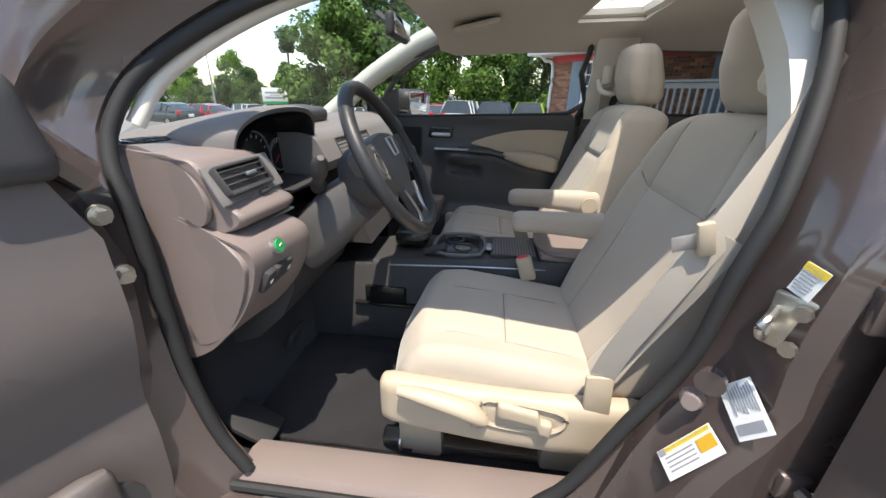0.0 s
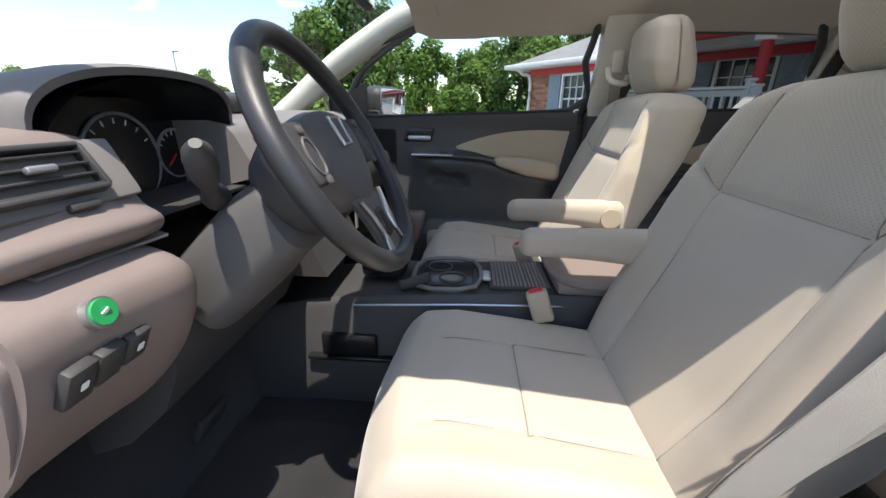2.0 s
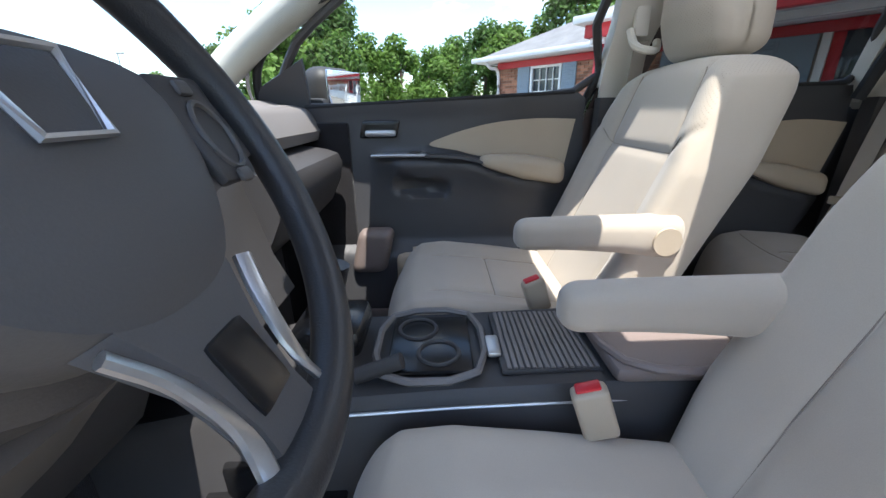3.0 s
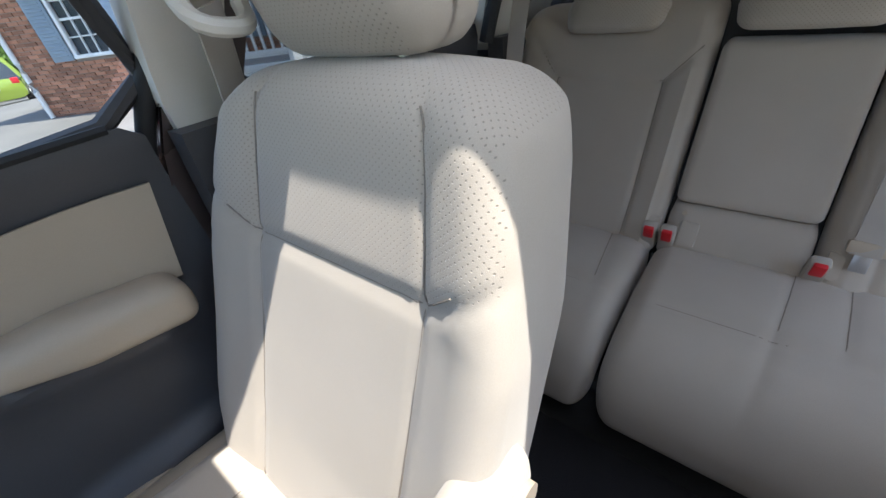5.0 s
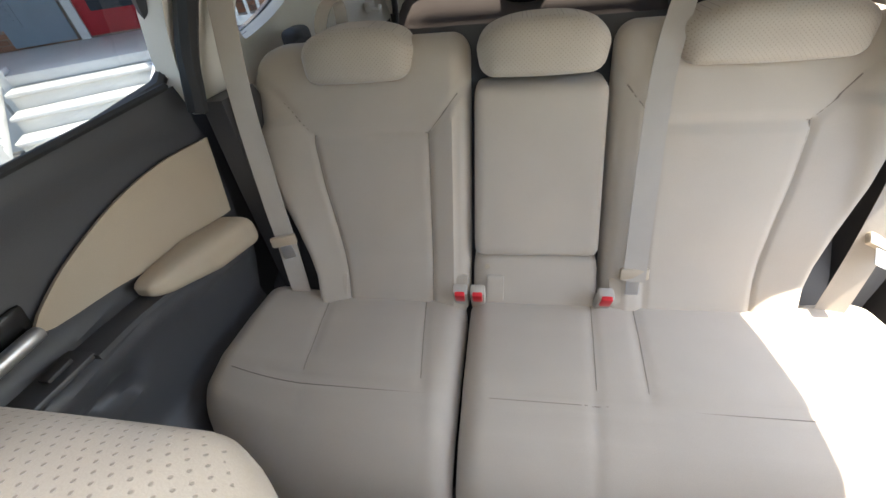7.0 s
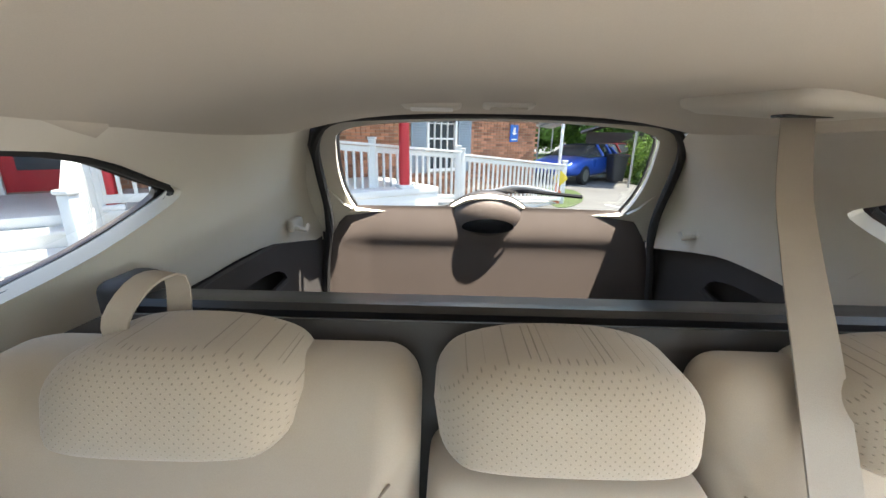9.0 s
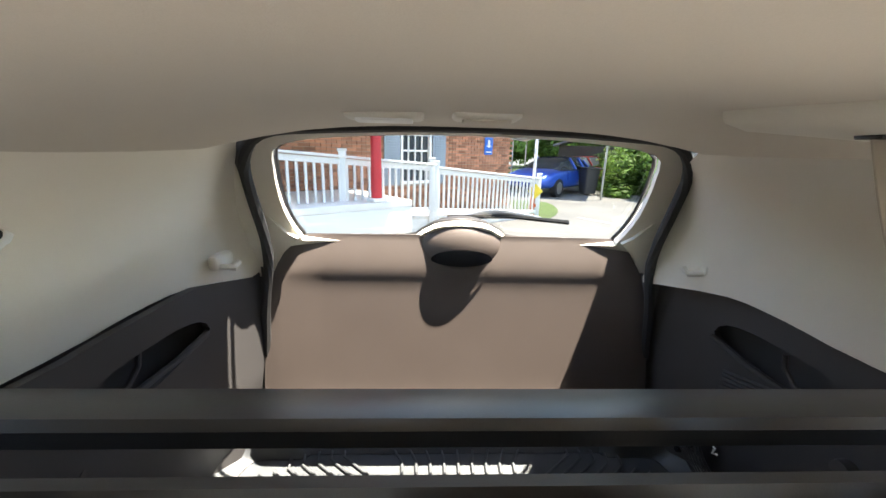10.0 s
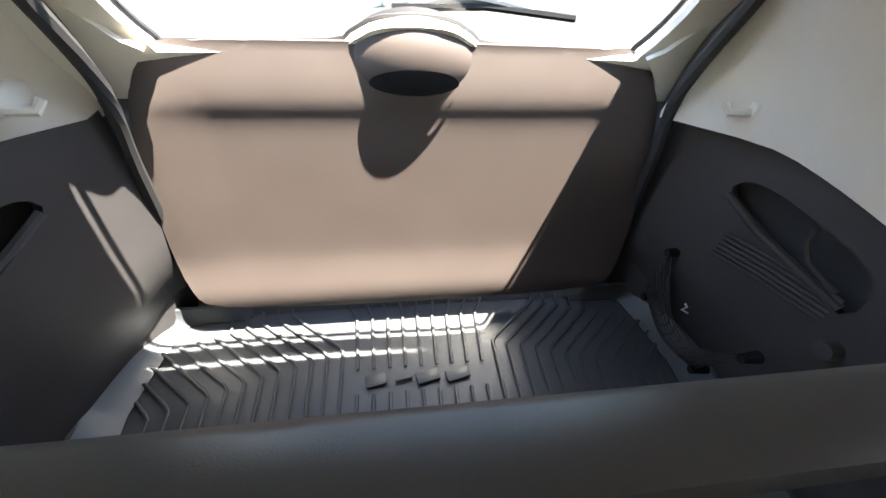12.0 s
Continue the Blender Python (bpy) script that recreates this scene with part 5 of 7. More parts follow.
# vent pod: a wedge whose lower lip stands proud, ending in a nose beside the column
POD = [(-0.66, 1.205), (-0.58, 1.212), (-0.50, 1.207), (-0.472, 1.196), (-0.448, 1.16), (-0.425, 1.122), (-0.402, 1.106), (-0.402, 1.09), (-0.43, 1.072), (-0.50, 1.058), (-0.60, 1.055), (-0.66, 1.08)]
part("vent_pod", shaped([(-0.775, 0.012, 0, 0.97), (-0.76, 0.018, 0, 1.0), (-0.68, 0.026, 0, 1.0), (-0.62, 0.024, -0.004, 1.0), (-0.58, 0.018, -0.010, 0.95), (-0.555, 0.008, -0.026, 0.76)], POD), M_TAUPE, dash, "taupe moulded pod round the side air vent")
CAP = [(-0.68, 1.19), (-0.58, 1.203), (-0.50, 1.198), (-0.462, 1.175), (-0.438, 1.135), (-0.442, 1.10), (-0.475, 1.08), (-0.56, 1.075), (-0.66, 1.09)]
part("end_cap", shaped([(-0.825, -0.05, -0.004, 0.74), (-0.815, -0.02, 0, 0.90), (-0.80, -0.006, 0, 0.98), (-0.782, 0, 0, 1.0), (-0.777, 0, 0, 0.98)], CAP), M_TAUPE, dash, "rounded taupe dashboard end cap")
KNEE_L = [(-0.64, 1.075), (-0.52, 1.07), (-0.44, 1.058), (-0.395, 1.04), (-0.382, 1.018), (-0.383, 0.99), (-0.40, 0.94), (-0.44, 0.875), (-0.51, 0.81), (-0.60, 0.80)]
part("knee_panel", shaped([(-0.80, 0.022, 0.012, 0.98), (-0.70, 0.028, 0.012, 1.0), (-0.63, 0.036, 0.008, 1.0), (-0.60, 0.036, 0.004, 0.97), (-0.58, 0.028, -0.004, 0.88), (-0.57, 0.005, -0.01, 0.72)], KNEE_L), M_TAUPE, dash, "taupe knee panel with switches")
END = [(-0.66, 1.06), (-0.58, 1.092), (-0.50, 1.092), (-0.42, 1.062), (-0.376, 1.03), (-0.372, 1.0), (-0.395, 0.94), (-0.445, 0.865), (-0.52, 0.79), (-0.60, 0.755), (-0.66, 0.80)]
part("end_panel", shaped([(-0.838, -0.05, 0, 0.72), (-0.832, -0.02, 0, 0.88), (-0.815, -0.004, 0, 0.97), (-0.79, 0, 0, 1.0), (-0.755, 0.002, 0, 1.0), (-0.74, -0.012, 0, 0.97)], END), M_TAUPE, dash, "taupe dashboard end panel beside the door")
part("tray", sheet([(-0.735, -0.50), (-0.58, -0.50), (-0.575, -0.415), (-0.735, -0.425)], lambda y, x: Vector((x + 0.024, y, 1.0775 - 0.30 * max(0, x + 0.46))), 0.004, 0.02), M_SILVER, dash, "satin silver tray strip")
part("lower_panel", loft([dash_ring(y, KNEE) for y in np.linspace(0.16, 0.70, 10)]), M_BLACK, dash, "dark glovebox panel")


def vent(c, w, h, turn, n, label, name="air_vent"):
    """A louvred vent: a dark pocket, a frame, slats and a knob."""
    rot = turn.to_matrix().to_4x4()
    M = Matrix.Translation(c) @ rot
    vv = part(name, join(*[block(p, s, 0.002) for p, s in (((0, -w / 2, 0), (0.02, 0.006, h)), ((0, w / 2, 0), (0.02, 0.006, h)), ((0, 0, h / 2), (0.02, w, 0.006)), ((0, 0, -h / 2), (0.02, w, 0.006)))]), M_BLACK, dash, label)
    vv.matrix_basis = M
    part("pocket", block((-0.012, 0, 0), (0.004, w, h), 0), M_GLOSSBLACK, vv)
    for i in range(n):
        part("slat", block((0, 0, -h / 2 + h * (i + 0.5) / n), (0.018, w - 0.008, 0.003), 0.001, Euler((0, radians(25), 0)).to_quaternion()), M_BLACK, vv)
    part("knob", block((0.012, 0.01, 0), (0.008, 0.03, 0.008), 0.003), M_SILVER, vv)


part("vent_bezel", soft_box((0.012, 0.205, 0.078), 0.005, (3, 14, 8), lambda p: Matrix.Translation((-0.424, -0.684, 1.158)).to_4x4() @ Euler((0, radians(-31), 0)).to_matrix().to_4x4() @ Vector((p.x, p.y + 0.1 * p.z, p.z))), M_DASH, dash, "dark grey bezel of the side vent")
vent((-0.4165, -0.702, 1.164), 0.14, 0.052, Euler((0, radians(-31), 0)), 4, "black louvred side air vent")
part("vent_wheel", block((-0.398, -0.668, 1.128), (0.01, 0.035, 0.009), 0.003, Euler((0, radians(-31), 0)).to_quaternion()), M_BLACK, dash, "small black vent thumb wheel")
vent((-0.434, -0.10, 1.148), 0.15, 0.062, Euler((0, radians(-24), 0)), 5, "black louvred centre air vent")
vent((-0.434, 0.08, 1.148), 0.15, 0.062, Euler((0, radians(-24), 0)), 5, "black louvred centre air vent")
dv = part("demister_vent", sheet(rounded([(-0.745, -0.625), (-0.70, -0.635), (-0.64, -0.63), (-0.615, -0.605), (-0.65, -0.59), (-0.73, -0.592)], 3), lambda y, x: Vector((x, y, 1.2255 - 0.10 * max(0, x + 0.62))), 0.003, 0.02), M_GLOSSBLACK, dash, "small black demister grille")
for i in range(9):
    part("grille_bar", block((-0.612, -0.728 + 0.0125 * i, 1.2285), (0.034, 0.0025, 0.003), 0.001, Euler((0, 0, radians(14))).to_quaternion()), M_DASH, dv)

# instrument hood and gauges
HY, HW = -0.447, 0.20


def hood_ring(x, half, base, rise, lean, power=0.62):
    """An arch across the dash at x; lean sets its crown back or forward of its feet."""
    out = []
    for a in np.linspace(0, math.pi, 33):
        sn = math.sin(a)
        out.append(Vector((x + lean * sn, HY - half * math.copysign(abs(math.cos(a)) ** 0.85, math.cos(a)), base + rise * abs(sn) ** power)))
    return out


hood = [hood_ring(x, HW + w, b, r, l) for x, w, b, r, l in ((-0.86, 0.10, 1.19, 0.012, 0.0), (-0.76, 0.06, 1.205, 0.024, 0.0), (-0.66, 0.03, 1.208, 0.044, 0.0), (-0.57, 0.012, 1.205, 0.066, 0.0), (-0.50, 0.004, 1.20, 0.085, 0.012), (-0.478, 0.0, 1.196, 0.090, 0.022), (-0.470, -0.006, 1.194, 0.088, 0.026), (-0.472, -0.014, 1.190, 0.082, 0.024))]
part("instrument_hood", loft(hood, caps=False, closed=False), M_DASH, dash, "grey arched instrument hood")
inner = [hood_ring(x, HW - w, b, r, l) for x, w, b, r, l in ((-0.472, 0.013, 1.12, 0.150, 0.024), (-0.52, 0.02, 1.10, 0.158, 0.0), (-0.58, 0.022, 1.08, 0.168, 0.0), (-0.62, 0.022, 1.07, 0.165, 0.0))]
part("hood_lining", loft(inner, caps=False, closed=False), M_GLOSSBLACK, dash, "black lining of the instrument recess")
part("recess_floor", sheet([(-0.62, -0.63), (-0.27, -0.63), (-0.29, -0.44), (-0.58, -0.44)], lambda y, x: Vector((x, y, 1.085 - 0.06 * (x + 0.6))), 0.006, 0.08), M_BLACK, dash)
ip = part("instrument_panel", sheet([(-0.63, 1.08), (-0.265, 1.08), (-0.27, 1.20), (-0.34, 1.243), (-0.55, 1.243), (-0.625, 1.20)], lambda y, z: Vector((-0.568 - 0.05 * (z - 1.1), y, z)), 0.01, 0.1), M_GLOSSBLACK, dash, "dark instrument panel with round gauges")
M_GAUGE = mat("gauge_grey", (0.22, 0.22, 0.23), 0.4, vary=0.05, bump=0)
for yy, r in ((-0.43, 0.075), (-0.55, 0.045), (-0.31, 0.045)):
    gg = part("gauge_ring", tube([(-0.560, yy + r * math.cos(a), 1.145 + r * math.sin(a)) for a in np.linspace(0, 6.283, 33)[:-1]], 0.003, 6, closed=True), M_GAUGE, ip)
    part("tick", join(*[block((-0.562, yy + 0.84 * r * math.cos(a), 1.145 + 0.84 * r * math.sin(a)), (0.002, 0.0015, 0.009), 0, Euler((a - math.pi / 2, 0, 0)).to_quaternion()) for a in np.linspace(-0.6, 3.74, 13)]), M_LABEL, gg)
    part("needle", block((-0.559, yy - 0.3 * r, 1.145 - 0.25 * r), (0.003, 0.7 * r, 0.004), 0.001, Euler((0.7, 0, 0)).to_quaternion()), M_RED, gg)
part("display_hood", soft_box((0.12, 0.22, 0.05), 0.02, (8, 10, 6), lambda p: p + Vector((-0.62, -0.02, 1.25 - 0.5 * (p.x + 0.06) * 0.2))), M_BLACK, dash, "black display hood in the middle")
part("centre_fascia", loft([[Vector((x, y, z)) for y in (-0.16, 0.16)] + [Vector((x - 0.1, y, z)) for y in (0.16, -0.16)] for x, z in ((-0.43, 1.10), (-0.40, 1.0), (-0.375, 0.90), (-0.34, 0.82))]), M_BLACK, dash, "dark centre stack")
gb = part("eco_button", tube([(-0.364, -0.728, 1.030), (-0.349, -0.728, 1.034)], 0.0165, 20), M_SILVER, dash, "round chrome-ringed button")
part("button_face", tube([(-0.351, -0.728, 1.0335), (-0.346, -0.728, 1.0348)], 0.0138, 20), M_GREEN, gb, "green illuminated leaf button")
part("leaf_mark", block((-0.3455, -0.728, 1.035), (0.002, 0.009, 0.005), 0.001, Euler((0.6, 0.3, 0)).to_quaternion()), M_LABEL, gb)
for i, yy in enumerate((-0.762, -0.728, -0.694)):
    bt = part("switch_blank", block((-0.3635, yy, 0.972), (0.014, 0.0315, 0.050 - 0.004 * i), 0.004, Euler((0, radians(27), 0)).to_quaternion()), M_BLACK, dash, "black rectangular switch")
    if i != 1:
        part("switch_mark", block((-0.3545, yy, 0.970), (0.002, 0.008, 0.010), 0.001, Euler((0, radians(27), 0)).to_quaternion()), M_LABEL, bt)

# steering wheel
wheel = thing("steering_wheel", "dark leather-rimmed steering wheel with grey airbag hub", "steering wheel")
WC, TILT = Vector((-0.192, -0.44, 1.16)), radians(29)
WU, WV = Vector((0, 1, 0)), Vector((-math.sin(TILT), 0, math.cos(TILT)))
WN = Vector((math.cos(TILT), 0, math.sin(TILT)))


def wp3(u, v, n):
    return WC + WU * u + WV * v + WN * n


rim = [wp3(0.188 * math.cos(a), 0.188 * math.sin(a), 0.01) for a in np.linspace(0, 2 * math.pi, 65)[:-1]]
part("rim", tube(rim, 0.0165, 14, closed=True, up=tuple(WN)), M_LEATHER, wheel, "black leather rim")
hub = []
for k, (n, s) in enumerate(((-0.06, 0.9), (-0.02, 1.0), (0.0, 1.0), (0.012, 0.93), (0.018, 0.75), (0.021, 0.4), (0.022, 0.05))):
    hub.append([wp3(p.x * s, p.y * s, n) for p in spline([(-0.105, 0.055, 0), (0.0, 0.075, 0), (0.105, 0.055, 0), (0.10, -0.01, 0), (0.055, -0.07, 0), (0.0, -0.085, 0), (-0.055, -0.07, 0), (-0.10, -0.01, 0)], 4, True)])
part("airbag_cover", loft(hub), M_WHEELGREY, wheel, "grey airbag cover")
for s in (-1, 1):
    part("side_spoke", loft([[wp3(s * u, v + dv2, n) for dv2, n in ((-h, -0.012), (-h, 0.006), (h, 0.006), (h, -0.012))] for u, v, h in ((0.085, 0.012, 0.045), (0.13, 0.015, 0.036), (0.178, 0.02, 0.03))]), M_WHEELGREY, wheel)
    pod = part("button_pod", soft_box((0.055, 0.085, 0.014), 0.006, (8, 10, 4), lambda p: wp3(s * 0.122 + p.x * (1 + 0.3 * p.y / 0.08), 0.012 + p.y, 0.009 + p.z)), M_BLACK, wheel, "black control pod")
    part("rocker", tube([wp3(s * 0.122 + 0.017 * math.cos(a), 0.005 + 0.026 * math.sin(a), 0.0165) for a in np.linspace(0, 6.283, 25)[:-1]], 0.0025, 6, closed=True), M_WHEELGREY, pod)
    for v in (0.042, -0.028):
        part("button", soft_box((0.016, 0.012, 0.006), 0.003, (4, 4, 2), lambda p: wp3(s * 0.12 + p.x, v + p.y, 0.017 + p.z)), M_WHEELGREY, pod)
part("lower_spoke", loft([[wp3(u, v, n) for u, n in ((-w, 0.0), (-w * 0.8, 0.012), (w * 0.8, 0.012), (w, 0.0), (w * 0.7, -0.012), (-w * 0.7, -0.012))] for v, w in ((-0.07, 0.055), (-0.11, 0.036), (-0.15, 0.03), (-0.182, 0.034))]), M_WHEELGREY, wheel, "grey lower spoke")
for s in (-1, 1):
    part("spoke_accent", tube(spline([wp3(s * 0.056, -0.075, 0.013), wp3(s * 0.042, -0.105, 0.014), wp3(s * 0.035, -0.145, 0.013), wp3(s * 0.042, -0.178, 0.011)], 4), 0.006, 8, flat=0.6), M_SILVER, wheel, "satin silver spoke accent")
# black inlay put on the spoke for the darkness of an open gap
part("spoke_gap_inlay", soft_box((0.036, 0.05, 0.006), 0.003, (6, 6, 2), lambda p: wp3(p.x, -0.125 + p.y, 0.012 + p.z)), M_GLOSSBLACK, wheel)
part("emblem", tube([wp3(*q, 0.026) for q in ((-0.024, 0.052), (0.024, 0.052), (0.018, 0.008), (-0.018, 0.008))], 0.0028, 6, closed=True), M_SILVER, wheel, "plain chrome emblem")
col = thing("steering_column", "taupe steering column shroud with control stalks", "steering column")
part("shroud", loft([[wp3(0.105 * k * math.copysign(abs(math.cos(a)) ** 0.6, math.cos(a)), -0.035 + 0.068 * k * math.copysign(abs(math.sin(a)) ** 0.6, math.sin(a)) + dz, n) for a in np.linspace(0, 6.283, 33)[:-1]] for n, k, dz in ((-0.092, 0.80, 0.0), (-0.10, 0.96, -0.002), (-0.16, 1.04, -0.012), (-0.22, 1.08, -0.03), (-0.30, 1.05, -0.05))]), M_WHEELGREY, col, "grey column shroud")
part("wheel_collar", loft([[wp3(0.098 * k * math.cos(a), -0.01 + 0.085 * k * math.sin(a), n) for a in np.linspace(0, 6.283, 29)[:-1]] for n, k in ((-0.035, 0.86), (-0.05, 1.0), (-0.085, 1.0), (-0.11, 0.85))]), M_BLACK, col, "black collar behind the wheel")
lst = spline([(-0.352, -0.515, 1.105), (-0.338, -0.545, 1.122), (-0.318, -0.58, 1.150), (-0.292, -0.622, 1.192)], 4)
part("stalk", tube(lst, [0.020, 0.020, 0.019, 0.015, 0.0125, 0.012, 0.0125, 0.015, 0.0175, 0.0185, 0.019, 0.017, 0.007], 14), M_BLACK, col, "black control stalk")
part("stalk", tube(spline([wp3(0.06, 0.0, -0.085), wp3(0.12, 0.012, -0.08), wp3(0.19, 0.01, -0.065)], 5), [0.009] * 5 + [0.010, 0.012, 0.0135, 0.0135, 0.0135, 0.012], 12), M_BLACK, col, "black control stalk")
key = part("key", block((-0.20, -0.335, 1.035), (0.004, 0.012, 0.05), 0.001), M_STEEL, col, "key in the ignition")

# pedals, floor mat, foot rest
part("brake_pedal", block((-0.52, -0.43, 0.60), (0.02, 0.09, 0.06), 0.008, Euler((0, radians(25), 0)).to_quaternion()), M_RUBBER, dash)
part("footrest", block((-0.55, -0.66, 0.47), (0.16, 0.1, 0.02), 0.008, Euler((0, radians(28), 0)).to_quaternion()), M_RUBBER, dash, "black foot rest")
fm = lone("floor_mat", soft_box((0.52, 0.42, 0.014), 0.006, (20, 16, 2), lambda p: Vector((-0.36 + p.x, -0.44 + p.y, 0.405 + p.z + 0.002 * math.sin(30 * p.x) * math.sin(23 * p.y)))), M_CARPET, "dark carpet floor mat before the driver's seat", "floor mat")
part("mat_anchor", join(tube([(-0.135, -0.63 + 0.018 * math.cos(a), 0.425 + 0.018 * math.sin(a)) for a in np.linspace(0, 6.283, 21)[:-1]], 0.005, 6, closed=True), tube([(-0.14, -0.63, 0.425), (-0.13, -0.63, 0.425)], 0.01, 12)), M_STEEL, fm, "round steel seat bolt")

# ---- centre console ----
con = thing("centre_console", "dark centre console with cup holders and roller lid", "console")
part("console_body", loft([[Vector((x, y, z)) for y, z in ((-w, 0.41), (-w, zt - 0.02), (-w + 0.015, zt), (w - 0.015, zt), (w, zt - 0.02), (w, 0.41))] for x, w, zt in ((-0.60, 0.15, 0.70), (-0.38, 0.14, 0.74), (-0.25, 0.145, 0.755), (0.0, 0.135, 0.765), (0.25, 0.135, 0.775), (0.47, 0.14, 0.785), (0.505, 0.125, 0.75))]), M_BLACK, con, "grey console side and frame")
# solid black blocks stand in for the dark inside of an open bin
part("lower_bin_block", join(block((-0.30, -0.14, 0.61), (0.16, 0.03, 0.07), 0.01), block((-0.30, -0.145, 0.57), (0.24, 0.035, 0.012), 0.004)), M_GLOSSBLACK, con, "black blocks standing in for a shaded open bin in the console side")
part("silver_line", tube([(-0.28, -0.148, 0.735), (0.0, -0.138, 0.744), (0.32, -0.132, 0.75)], 0.003, 6), M_SILVER, con)
part("cup_tray", block((-0.035, 0.0, 0.772), (0.15, 0.18, 0.012), 0.006), M_GLOSSBLACK, con, "black cup holder tray")
for xx, yy in ((-0.06, 0.04), (-0.02, -0.04)):
    part("cup_holder", tube([(xx + 0.036 * math.cos(a), yy + 0.036 * math.sin(a), 0.779) for a in np.linspace(0, 6.283, 25)[:-1]], 0.004, 6, closed=True), M_BLACK, con)
part("tray_frame", tube(spline([(-0.115, -0.095, 0.776), (-0.115, 0.095, 0.776), (0.045, 0.095, 0.778), (0.045, -0.095, 0.778)], 3, True), 0.007, 6, closed=True), M_DASH, con)
lid = part("roller_lid", block((0.17, 0.0, 0.775), (0.17, 0.19, 0.01), 0.003), M_BLACK, con, "ribbed roller lid")
for i in range(15):
    part("lid_rib", block((0.098 + 0.0105 * i, 0.0, 0.782), (0.0075, 0.185, 0.004), 0.0015), M_DASH, lid)
part("lid_latch", soft_box((0.025, 0.06, 0.012), 0.005, (4, 8, 3), lambda p: p + Vector((0.078, -0.03, 0.784))), M_SILVER, con, "silver latch of the lid")
part("rear_tray", soft_box((0.24, 0.275, 0.03), 0.013, (14, 14, 4), lambda p: Vector((0.375 + p.x, p.y, 0.795 + p.z))), M_TAUPE, con, "taupe lid of the rear storage bin")
part("tray_rim", tube(spline([(0.275, -0.118, 0.811), (0.275, 0.118, 0.811), (0.472, 0.118, 0.811), (0.472, -0.118, 0.811)], 4, True), 0.008, 8, closed=True), M_TAUPE, con)
sh = part("shift_gate", block((-0.22, 0.02, 0.80), (0.13, 0.14, 0.06), 0.02), M_GLOSSBLACK, con)
part("gear_lever", tube([(-0.22, 0.02, 0.82), (-0.20, 0.015, 0.93)], [0.012, 0.024], 12), M_LEATHER, con, "black gear lever")
part("brake_handle", tube([(-0.16, -0.09, 0.77), (-0.08, -0.09, 0.80)], 0.014, 10), M_BLACK, con)

# ---- passenger door and rear passenger door ----
def spline2(poly):
    """An outline with its first and last corners kept sharp."""
    return [(p.x, p.y) for p in spline([(a, b, 0) for a, b in poly], 4)]


